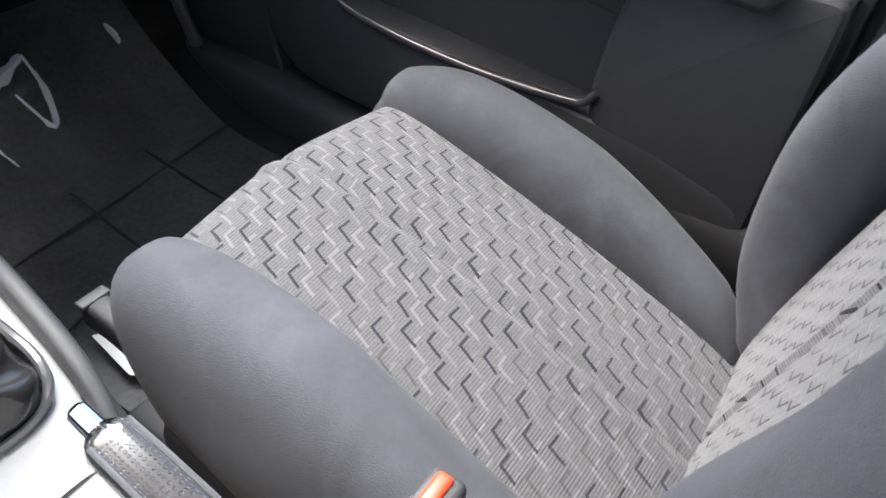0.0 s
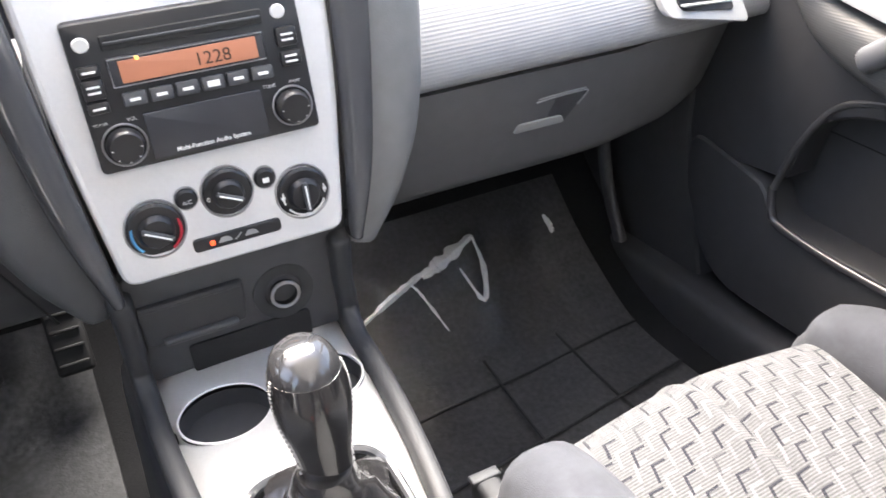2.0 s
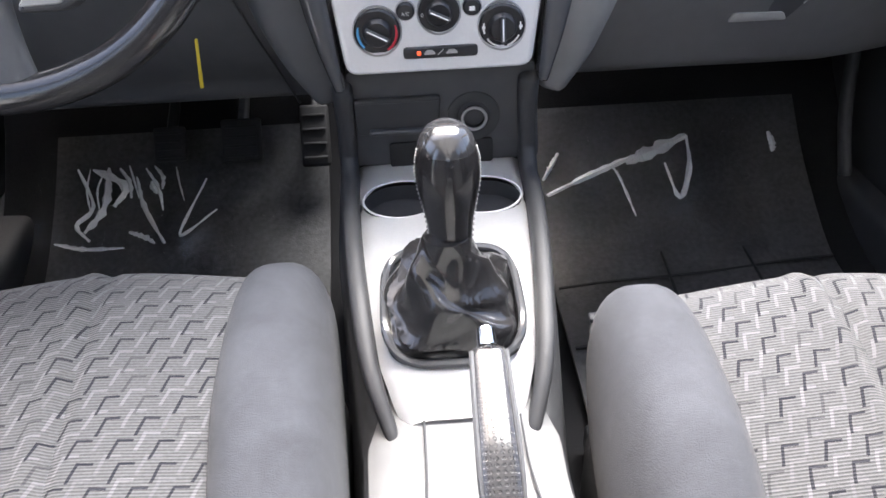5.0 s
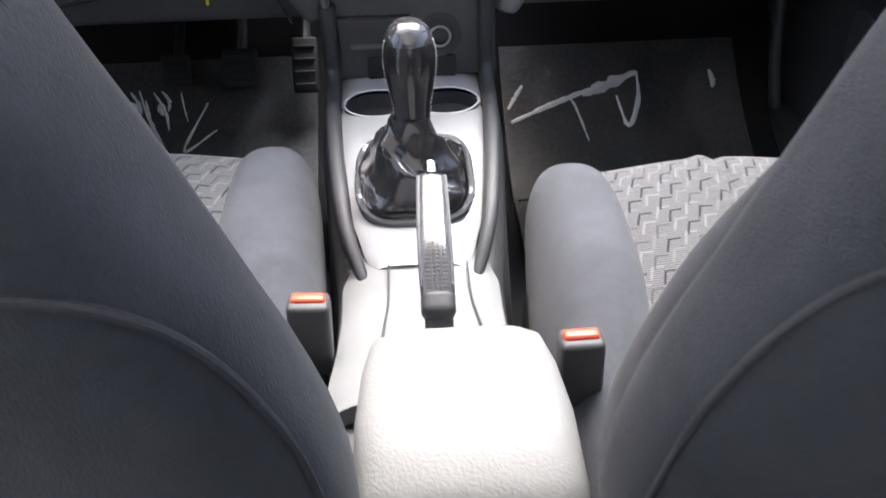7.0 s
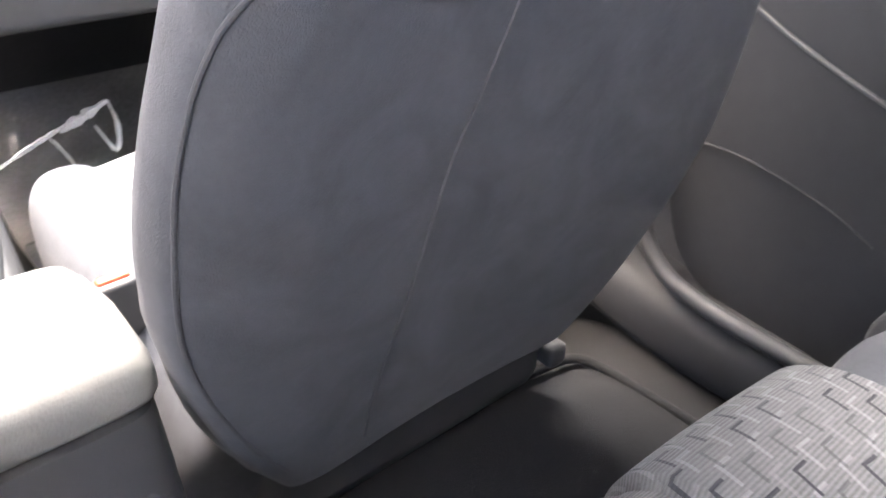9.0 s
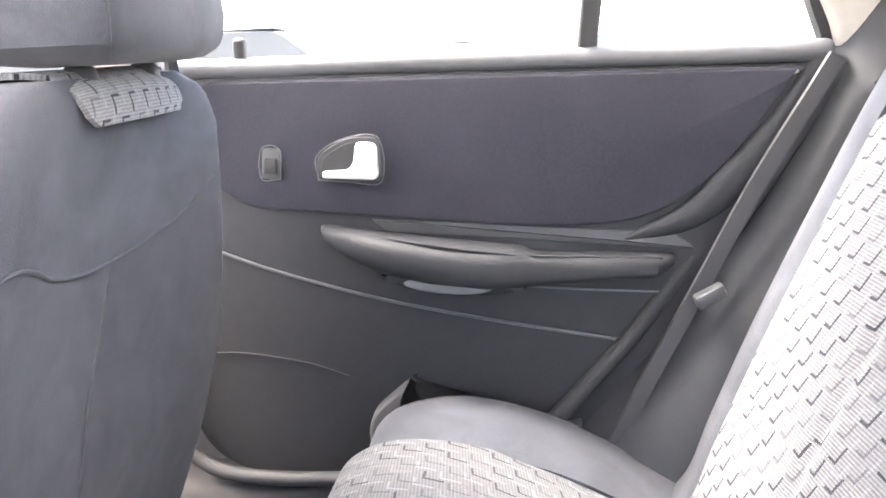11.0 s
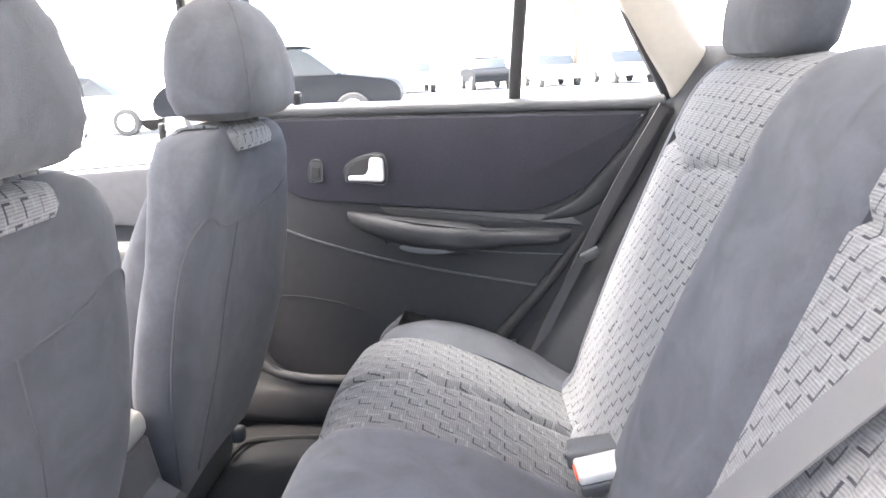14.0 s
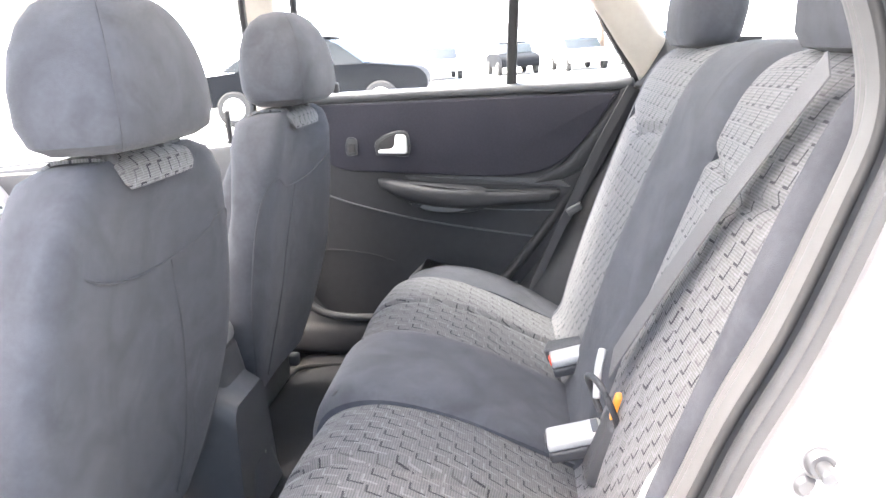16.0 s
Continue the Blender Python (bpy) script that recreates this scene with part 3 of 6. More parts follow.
for tag, sg in (("right", 1), ("left", -1)):
    pillar("pillar_front_" + tag, [(sg * 0.72, 1.45, 0.64), (sg * 0.66, 1.06, 0.92), (sg * 0.57, 0.70, 1.14)], 0.035, 0.03, PILLAR, "grey windscreen pillar trim")
    pillar("pillar_foot_" + tag, [(sg * 0.765, 0.385, 0.05), (sg * 0.745, 0.385, 0.45), (sg * 0.735, 0.385, 0.66)], 0.05, 0.025, DOOR_TRIM, "dark lower cover of the door pillar")
    pillar("pillar_middle_" + tag, [(sg * 0.735, 0.385, 0.64), (sg * 0.64, 0.375, 0.98), (sg * 0.57, 0.37, 1.17)], 0.045, 0.025, PILLAR, "pale grey pillar between the side doors")
    pillar("roof_rail_" + tag, [(sg * 0.57, 0.74, 1.13), (sg * 0.57, 0.4, 1.17), (sg * 0.57, -0.2, 1.17), (sg * 0.57, -0.6, 1.15), (sg * 0.57, -1.2, 1.10)], 0.03, 0.03, PILLAR, "pale roof edge trim")
    pillar("pillar_tail_" + tag, [(sg * 0.68, -1.32, 0.70), (sg * 0.62, -1.16, 0.95), (sg * 0.57, -1.0, 1.14)], 0.06, 0.03, PILLAR, "pale pillar trim beside the tailgate window")
PLACE = DOOR_FIT
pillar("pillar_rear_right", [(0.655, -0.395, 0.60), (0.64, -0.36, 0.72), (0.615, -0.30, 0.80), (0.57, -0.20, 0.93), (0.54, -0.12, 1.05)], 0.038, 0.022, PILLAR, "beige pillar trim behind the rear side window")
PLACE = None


def window(name, outline, sg, label):
    ob = part(name, slab(outline, lambda y, z, d: (sg * (glass_x(y, z) - d), y, z), 0.004, 0.001), GLASS)
    ob.visible_shadow = False
    return tagged(ob, label, "window", kind="structure")


PLACE = DOOR_FIT
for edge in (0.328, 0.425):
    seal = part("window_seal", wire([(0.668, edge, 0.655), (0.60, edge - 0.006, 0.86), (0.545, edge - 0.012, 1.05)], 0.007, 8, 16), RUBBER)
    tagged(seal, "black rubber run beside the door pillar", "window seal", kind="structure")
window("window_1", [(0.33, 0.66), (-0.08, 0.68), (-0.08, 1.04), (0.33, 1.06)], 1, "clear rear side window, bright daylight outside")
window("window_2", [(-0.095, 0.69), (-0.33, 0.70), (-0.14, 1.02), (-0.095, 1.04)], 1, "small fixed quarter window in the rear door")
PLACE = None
window("window_3", [(0.43, 0.66), (1.10, 0.62), (0.80, 1.11), (0.43, 1.15)], 1, "clear front side window of the passenger door")
window("window_4", [(-0.55, 0.74), (-1.2, 0.74), (-1.0, 1.1), (-0.35, 1.13)], 1, "clear rear quarter window beside the luggage space")
wind = part("window_5", make([(-0.62, 1.53, 0.70), (0.62, 1.53, 0.70), (0.54, 0.71, 1.13), (-0.54, 0.71, 1.13), (-0.62, 1.535, 0.705), (0.62, 1.535, 0.705), (0.54, 0.715, 1.135), (-0.54, 0.715, 1.135)],
            [(0, 1, 2, 3), (7, 6, 5, 4), (0, 4, 5, 1), (1, 5, 6, 2), (2, 6, 7, 3), (3, 7, 4, 0)]), GLASS)
wind.visible_shadow = False
tagged(wind, "raked clear windscreen", "window", kind="structure")
PLACE = DOOR_FIT
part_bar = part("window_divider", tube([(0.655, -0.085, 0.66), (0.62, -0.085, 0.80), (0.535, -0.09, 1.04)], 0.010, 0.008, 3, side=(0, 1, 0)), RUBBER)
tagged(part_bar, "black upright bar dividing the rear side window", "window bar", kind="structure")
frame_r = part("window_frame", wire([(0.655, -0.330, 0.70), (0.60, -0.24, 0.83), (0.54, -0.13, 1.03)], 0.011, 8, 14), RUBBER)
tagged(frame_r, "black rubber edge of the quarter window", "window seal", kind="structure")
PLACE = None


# ---- front seats ----
def back_pt(cx, a, s, dy, lift=0.0, top=0.732):
    """A point on the rear of a front seat's backrest: a across (-1..1), s up (0..1)."""
    w = interp(BACK_W, s)
    d = interp(BACK_D, s)
    z = 0.205 + s * (top - 0.205)
    y = 0.347 + dy - 0.200 * (z - 0.2)
    k = (1 - min(abs(a), 0.999) ** 3.4) ** (1 / 3.4)
    return (cx + a * w, y - (0.5 + 0.5 * a * a) * d * k - lift, z)


BACK_W = [(0, 0.165), (0.08, 0.190), (0.16, 0.211), (0.3, 0.237), (0.42, 0.250), (0.52, 0.250), (0.6, 0.245), (0.68, 0.236), (0.76, 0.223), (0.83, 0.211), (0.90, 0.197), (0.95, 0.176), (0.98, 0.152), (1.0, 0.120)]
BACK_D = [(0, 0.030), (0.1, 0.044), (0.25, 0.058), (0.4, 0.066), (0.7, 0.062), (0.9, 0.056), (0.97, 0.046), (1.0, 0.026)]


HEAD = [(0.740, 0.078, 0.026), (0.743, 0.106, 0.048), (0.753, 0.124, 0.062), (0.775, 0.131, 0.069), (0.810, 0.128, 0.069), (0.846, 0.117, 0.064), (0.872, 0.102, 0.055), (0.891, 0.082, 0.043), (0.903, 0.055, 0.028), (0.908, 0.022, 0.010)]


def front_seat(cx, dy, dyb, sg, label, bx=0.0, hx=0.0):
    """sg: +1 where the outer side is to the right."""
    seat = thing("front_seat", (cx, 0.6 + dy, 0.03), label, "car seat", "front seats")
    X = lambda v: cx + sg * v
    part("cushion_insert", sheet([(0.795 + dy, 0.19), (0.812 + dy, 0.235), (0.808 + dy, 0.275), (0.785 + dy, 0.300), (0.74 + dy, 0.305), (0.66 + dy, 0.295), (0.54 + dy, 0.272), (0.43 + dy, 0.245), (0.37 + dy, 0.225)],
         [(0, 0.13), (0.15, 0.140), (0.5, 0.130), (1, 0.116)], lambda u, s: 0.006 - 0.0045 * min(1, max(0, s - 0.22) * 5) * math.exp(-(u / 0.05) ** 2) + 0.003 * math.exp(-((u + 0.13) / 0.06) ** 2) - 0.004 * u ** 4 + 0.004 * math.cos(3.1 * u), [(0, cx - sg * 0.002), (0.2, cx - sg * 0.004), (1, cx - sg * 0.026)], nu=61, thick=0.03), CLOTH_SHADED, seat,
         "grey cloth with dark zigzag lines")
    for side, nm in ((-1, "inner_bolster"), (1, "outer_bolster")):
        out = side * sg
        line = ((0.168, 0.790, 0.208), (0.176, 0.730, 0.228), (0.172, 0.615, 0.210), (0.164, 0.51, 0.172), (0.15, 0.42, 0.130)) if side > 0 else (
            (0.160, 0.782, 0.204), (0.164, 0.735, 0.220), (0.170, 0.64, 0.216), (0.180, 0.52, 0.196), (0.182, 0.40, 0.165))
        part(nm, tube([(cx + out * x, y + dy, z) for x, y, z in line],
             [(0, 0.040), (0.12, 0.050), (0.5, 0.052), (1, 0.046)], [(0, 0.078), (0.12, 0.098), (0.5, 0.108), (0.85, 0.100), (1, 0.08)], 2.7, n=36, ns=34), VELOUR, seat, "blue-grey velour side bolster")
        part("side_skirt", rbox((cx + out * 0.190, 0.58 + dy, 0.12), (0.05, 0.36, 0.12), 0.02), PLASTIC, seat)
        rail = part("slide_rail", rbox((cx + out * 0.17, 0.60 + dy, 0.055), (0.035, 0.50, 0.035), 0.006), PLASTIC, seat)
        part("rail_end", rbox((cx + out * 0.178, 0.365 + dy, 0.15), (0.026, 0.045, 0.03), 0.008), PLASTIC, rail)
    part("cushion_base", rbox((cx, 0.57 + dy, 0.15), (0.36, 0.42, 0.10), 0.03), PLASTIC, seat)
    # backrest: body, bolsters, front cloth that runs over the top
    cx += bx
    rings = []
    for s in list(np.linspace(0, 0.9, 24)) + [0.93, 0.955, 0.975, 0.99, 1.0]:
        w, d = interp(BACK_W, s), interp(BACK_D, s)
        z = 0.205 + s * 0.527
        y = 0.347 + dyb - 0.200 * (z - 0.2)
        rings.append([(cx + a * (1.04 if a * sg > 0 else 1.0), y + b * (interp([(0, 0.6), (0.7, 0.6), (0.86, 1.0), (0.95, 1.35), (1, 2.0)], s) if b > 0 else 0.5 + 0.5 * (a / w) ** 2), z) for a, b in oval(w, d, 3.4, 52)])
    part("backrest", loft(rings), VELOUR, seat, "grey velour seat back")
    plane = lambda z: 0.372 + dyb - 0.185 * (z - 0.30)
    for side in (-1, 1):
        out = side * sg
        line = ((0.150, 0.225, -0.020), (0.178, 0.30, 0.020), (0.193, 0.40, 0.036), (0.195, 0.47, 0.026), (0.184, 0.54, 0.006), (0.160, 0.63, -0.024), (0.130, 0.685, -0.042)) if side > 0 else (
            (0.150, 0.225, -0.010), (0.178, 0.30, -0.002), (0.188, 0.40, -0.004), (0.184, 0.47, -0.018), (0.172, 0.54, -0.024), (0.142, 0.63, -0.034), (0.112, 0.685, -0.042))
        part("backrest_bolster", tube([(cx + out * x, plane(z) + fwd, z) for x, z, fwd in line],
             [(0, 0.034), (0.5, 0.050), (1, 0.034)], [(0, 0.036), (0.3, 0.048), (0.6, 0.052), (1, 0.036)], 2.3, ns=30), VELOUR, seat)
    over = [(plane(0.215) + 0.002, 0.215), (plane(0.25) + 0.005, 0.25), (plane(0.33) + 0.004, 0.33), (plane(0.44), 0.44), (plane(0.55) - 0.001, 0.55), (plane(0.64) - 0.004, 0.64), (plane(0.70) - 0.010, 0.70),
            (0.274 + dyb, 0.7325), (0.250 + dyb, 0.7360), (0.228 + dyb, 0.7335), (0.2130 + dyb, 0.7250), (0.2065 + dyb, 0.713), (0.2040 + dyb, 0.700)]
    part("backrest_insert", sheet(over, [(0, 0.13), (0.5, 0.134), (0.70, 0.104), (0.78, 0.088), (0.88, 0.086), (0.95, 0.084), (1, 0.074)], lambda u, s: 0.002 - 0.008 * math.exp(-(u / 0.03) ** 2) * (s < 0.55) - 0.006 * (s > 0.75) * abs(u) ** 2, cx, nu=33, ns=60, thick=0.004, uv0=(0.01, 0.3)), CLOTH_LIT, seat)
    # seams on the rear of the backrest
    part("back_seam", wire([back_pt(cx, -sg * f, s, dyb, 0.0004) for f, s in ((0.90, 0.08), (0.94, 0.2), (0.975, 0.4), (0.98, 0.58), (0.98, 0.68), (0.97, 0.74), (0.94, 0.775), (0.88, 0.795), (0.80, 0.797), (0.70, 0.785), (0.60, 0.766))]
         + [back_pt(cx, a * sg, s, dyb, 0.0004) for a, s in ((-0.40, 0.747), (-0.16, 0.738), (0.1, 0.738), (0.4, 0.752), (0.7, 0.785), (0.93, 0.83))], 0.0017, 8, 140), PIPING, seat)
    part("pocket_seam", wire([back_pt(cx, sg * a, s, dyb, 0.0008) for a, s in ((-0.16, 0.738), (-0.22, 0.64), (-0.285, 0.54), (-0.36, 0.36), (-0.47, 0.18), (-0.54, 0.05))], 0.0013, 6, 50), PIPING, seat)
    cx += hx
    # headrest
    head = part("headrest", loft([[(cx + a, 0.232 + dyb + 0.05 * (z - 0.75) + b, z) for a, b in oval(w, d, 3.8, 56)] for z, w, d in HEAD]), VELOUR, seat, "padded grey velour headrest")
    for out in (-1, 1):
        part("headrest_seam", wire([(cx + out * w * 0.86, 0.232 + dyb + 0.05 * (z - 0.75) - d * 0.81, z) for z, w, d in HEAD[1:-1]], 0.0006, 6, 40), PIPING, head)
    for out in (-1, 1):
        part("headrest_post", cyl((cx + out * 0.055, 0.232 + dyb, 0.70), (cx + out * 0.055, 0.232 + dyb, 0.78), 0.005, n=14), CHROME, head)
        part("post_collar", cyl((cx + out * 0.055, 0.232 + dyb, 0.727), (cx + out * 0.055, 0.232 + dyb, 0.7400), 0.013, 0.011, 18, 0.002), PLASTIC, head)
    return seat


front_seat(0.322, -0.012, -0.013, 1, "grey patterned cloth front passenger seat with blue-grey velour bolsters", -0.001, 0.010)
front_seat(-0.328, 0.055, -0.015, -1, "grey patterned cloth driver's seat with blue-grey velour bolsters", 0.039, -0.024)


def buckle(base, tip, wide, label, press=RED_PLASTIC, body_mat=PLASTIC, face=(0, 0, 1)):
    """A belt buckle on its stalk, with a coloured press button."""
    base, tip = np.array(base, float), np.array(tip, float)
    b = thing("seat_belt_buckle", tuple(base), label, "seat belt buckle", "belt buckles")
    t = (tip - base) / np.linalg.norm(tip - base)
    mid = base + (tip - base) * 0.45
    ux = Vector((1, 0, 0)) - Vector(t) * t[0]
    ux.normalize()
    uy = Vector(t).cross(ux)
    q = Matrix((ux, uy, Vector(t))).transposed().to_4x4()
    part("stalk", tube([base, mid, tip - t * 0.03], 0.012, 0.006, 3, 12, 10), PLASTIC, b)
    part("housing", rbox(tuple(tip - t * 0.036), (wide, 0.024, 0.072), 0.005, 3, q), body_mat, b)
    part("press_button", rbox(tuple(tip - t * 0.0010 + np.array((0, 0.001, 0))), (wide * 0.8, 0.011, 0.008), 0.003, 3, q), press, b)
    return b


buckle((0.114, 0.48, 0.16), (0.110, 0.488, 0.336), 0.034, "black seat belt buckle with red press button beside the passenger seat")
buckle((-0.104, 0.54, 0.16), (-0.096, 0.546, 0.336), 0.034, "black seat belt buckle with red press button beside the driver's seat")
tag_paper = part("paper_tag", slab(rounded([(0.183, 0.951), (0.205, 0.936), (0.184, 0.866), (0.173, 0.880)], 0.002), lambda a, b, d: (a, b, 0.058 + d), 0.001, 0.0003), WHITE_PAPER)
tagged(tag_paper, "white paper tag lying under the passenger seat edge", "paper")
lever = thing("seat_slide_bracket", (0.152, 0.85, 0.17), "black plastic end cap of the seat slide below the cushion", "bracket")
part("cap", tube([(0.154, 0.790, 0.165), (0.153, 0.830, 0.182), (0.152, 0.868, 0.186)], 0.013, 0.016, 4.0, 20, 14), PLASTIC, lever)
part("cap_lip", rbox((0.152, 0.866, 0.200), (0.030, 0.012, 0.006), 0.002), PLASTIC_GREY, lever)


# ---- centre console ----
CX = -0.006
console = thing("centre_console", (CX, 0.6, 0.03), "black and silver centre console with cup holders and gear lever gaiter", "centre console")


def plate_z(y):
    return interp([(0.60, 0.215), (0.70, 0.236), (0.735, 0.256), (0.78, 0.274), (0.86, 0.288), (1.05, 0.292)], y)


def plate_w(y):
    return interp([(0.70, 0.048), (0.715, 0.056), (0.75, 0.068), (0.85, 0.080), (0.95, 0.088), (1.05, 0.091)], y)


ys = np.linspace(0.25, 1.12, 40)
rings = []
for y in ys:
    top = interp([(0.25, 0.30), (0.30, 0.335), (0.45, 0.33), (0.56, 0.27), (0.64, 0.235), (0.70, 0.222), (0.78, 0.255), (0.90, 0.275), (1.12, 0.28)], y)
    w = interp([(0.25, 0.066), (0.45, 0.070), (0.70, 0.085), (0.95, 0.112), (1.12, 0.118)], y)
    lo = interp([(0.25, 0.085), (0.5, 0.095), (1.12, 0.135)], y)
    rings.append([(CX - lo, y, 0.02), (CX - lo, y, 0.06), (CX - w - 0.004, y, top - 0.04), (CX - w, y, top - 0.012), (CX - w + 0.012, y, top),
                  (CX + w - 0.012, y, top), (CX + w, y, top - 0.012), (CX + w + 0.004, y, top - 0.04), (CX + lo, y, 0.06), (CX + lo, y, 0.02)])
part("console_body", loft(rings), PLASTIC, console)

# pale panel between plate and armrest, with its two joint lines
part("rear_panel", sheet([(0.735, 0.246), (0.70, 0.232), (0.64, 0.238), (0.56, 0.272), (0.46, 0.325), (0.42, 0.34)], [(0, 0.062), (0.25, 0.080), (1, 0.068)],
     lambda u, s: 0.010 - 0.014 * abs(u) ** 5, CX, nu=24, ns=26, thick=0.012), PANEL_GREY, console, "light grey plastic panel")
for out in (-1, 1):
    part("panel_joint", wire([(CX + out * 0.040 + 0.008, 0.70, 0.246), (CX + out * 0.040 + 0.008, 0.64, 0.250), (CX + out * 0.042 + 0.008, 0.56, 0.284), (CX + out * 0.042 + 0.008, 0.47, 0.332)], 0.0012, 6, 24), PLASTIC, console)

# silver plate, cut out for two cups and the gaiter
outline = [(CX + sgn * plate_w(y), y) for sgn, seq in ((1, np.linspace(0.70, 1.045, 24)), (-1, np.linspace(1.045, 0.70, 24))) for y in seq]
cups = [(CX - 0.043, 0.962, 0.041, 0.036), (CX + 0.043, 0.962, 0.041, 0.036)]


def plate_mesh():
    """The plate as a fine grid with the openings left out, then thickened."""
    bm = bmesh.new()
    nx, ny = 84, 150
    grid = {}
    def holed(x, y):
        if any(((x - c[0]) / c[2]) ** 2 + ((y - c[1]) / c[3]) ** 2 < 1 for c in cups):
            return True
        return ((x - CX + 0.001) / 0.062) ** 4 + ((y - 0.803) / 0.064) ** 4 < 1
    for j in range(ny + 1):
        y = 0.70 + 0.345 * j / ny
        for i in range(nx + 1):
            u = -1 + 2 * i / nx
            x = CX + u * plate_w(y)
            z = plate_z(y) + 0.010 - 0.010 * abs(u) ** 6
            grid[i, j] = (x, y, z)
    made = {}
    def vert(k):
        if k not in made:
            made[k] = bm.verts.new(grid[k])
        return made[k]
    for j in range(ny):
        for i in range(nx):
            ks = [(i, j), (i + 1, j), (i + 1, j + 1), (i, j + 1)]
            mx, my = np.mean([grid[k][0] for k in ks]), np.mean([grid[k][1] for k in ks])
            if not holed(mx, my):
                bm.faces.new([vert(k) for k in ks])
    # pull the ragged rims of the openings onto their true curves
    for v in bm.verts:
        if v.is_boundary:
            for c in cups:
                d = math.hypot((v.co.x - c[0]) / c[2], (v.co.y - c[1]) / c[3])
                if d < 1.12:
                    v.co.x, v.co.y = c[0] + (v.co.x - c[0]) / d, c[1] + (v.co.y - c[1]) / d
            ex, ey = (v.co.x - CX + 0.001) / 0.062, (v.co.y - 0.803) / 0.064
            d = (ex ** 4 + ey ** 4) ** 0.25
            if d < 1.12:
                v.co.x, v.co.y = CX - 0.001 + ex / d * 0.062, 0.803 + ey / d * 0.064
    res = bmesh.ops.solidify(bm, geom=list(bm.faces), thickness=0.004)
    bmesh.ops.recalc_face_normals(bm, faces=bm.faces)
    return bm


plate = part("silver_plate", plate_mesh(), SILVER, console, "silver-painted console plate")
for c in cups:
    rim = [(c[0] + c[2] * 0.99 * math.cos(a), c[1] + c[3] * 0.99 * math.sin(a), plate_z(c[1] + c[3] * 0.99 * math.sin(a)) + 0.009) for a in np.linspace(0, 2 * math.pi, 41)]
    rr = []
    for k, dz in ((1.0, 0.0), (0.97, -0.02), (0.93, -0.06), (0.88, -0.075), (0.5, -0.078), (0.02, -0.078)):
        rr.append([(c[0] + c[2] * k * math.cos(a), c[1] + c[3] * k * math.sin(a), plate_z(c[1]) + 0.004 + dz) for a in np.linspace(0, 2 * math.pi, 40, endpoint=False)])
    part("cup_holder", loft(rr, cap=False), PLASTIC, console, "deep black cup holder")
    part("cup_rim", wire(rim, 0.0012, 8), SILVER, console)
# raised dark rails along the plate, rising into the uprights below the dash
for out in (-1, 1):
    path = [(CX + out * 0.056, 0.69, 0.225)] + [(CX + out * (plate_w(y) + 0.009), y, plate_z(y) + 0.0) for y in (0.74, 0.80, 0.88, 0.96, 1.01)] + [(CX + out * 0.100, 1.04, 0.315), (CX + out * 0.098, 1.035, 0.36), (CX + out * 0.098, 1.025, 0.40)]
    part("side_rail", tube(path, [(0, 0.006), (0.2, 0.009), (1, 0.011)], [(0, 0.012), (0.5, 0.016), (0.8, 0.022), (1, 0.014)], 3, 16, 40), PLASTIC, console)
part("gaiter_frame", wire([(CX - 0.001 + 0.061 * math.copysign(abs(math.cos(a)) ** 0.5, math.cos(a)), 0.803 + 0.063 * math.copysign(abs(math.sin(a)) ** 0.5, math.sin(a)), plate_z(0.803 + 0.063 * math.sin(a)) + 0.012) for a in np.linspace(0, 2 * math.pi, 61)], 0.004, 8), PLASTIC_GLOSS, console)

gear = thing("gear_lever", (CX, 0.81, 0.28), "stitched black leather gear lever with polished cap above a creased gaiter", "gear lever")
rings = []
for i, s in enumerate(np.linspace(0, 1, 46)):
    z = 0.272 + 0.095 * s
    r = interp([(0, 0.060), (0.15, 0.060), (0.4, 0.050), (0.65, 0.034), (0.85, 0.023), (1, 0.019)], s)
    cy = 0.803 - 0.010 * s
    ring = []
    for j in range(120):
        a = 2 * math.pi * j / 120
        fold = 1 + 0.15 * math.sin(math.pi * s) ** 0.8 * (0.7 * math.sin(2 * a + 10 * s + 0.5) + 0.5 * math.sin(5 * a - 8 * s + 1) + 0.9 - 1.8 * abs(math.sin(a + 6 * s + 0.8)) ** 0.7)
        p = 4 - 2 * s
        c, n_ = math.cos(a), math.sin(a)
        q = (abs(c) ** p + abs(n_) ** p) ** (-1 / p)
        ring.append((CX - 0.003 + r * fold * q * c, cy + r * fold * q * n_, z - 0.010 * math.sin(3 * a + 9 * s) * math.sin(math.pi * s)))
    rings.append(ring)
part("gaiter", loft(rings), LEATHER, gear, "creased black leather gaiter")
PLACE = Matrix.Translation((0.005, -0.018, 0.004))
knob_prof = [(0.345, 0.0180), (0.358, 0.0185), (0.375, 0.0200), (0.390, 0.0230), (0.404, 0.0258), (0.416, 0.0268), (0.427, 0.0263), (0.436, 0.0243)]
part("knob", loft([[(CX - 0.005 + r * math.cos(a) * 1.0, 0.816 + 0.18 * (z - 0.358) + r * 1.05 * math.sin(a), z) for a in np.linspace(0, 2 * math.pi, 36, endpoint=False)] for z, r in knob_prof]), KNOB_LEATHER, gear, "glossy black leather grip")
cap_prof = [(0.4355, 0.0241), (0.4395, 0.0232), (0.4435, 0.0215), (0.4475, 0.0188), (0.4510, 0.0150), (0.4533, 0.0105), (0.4545, 0.0055)]
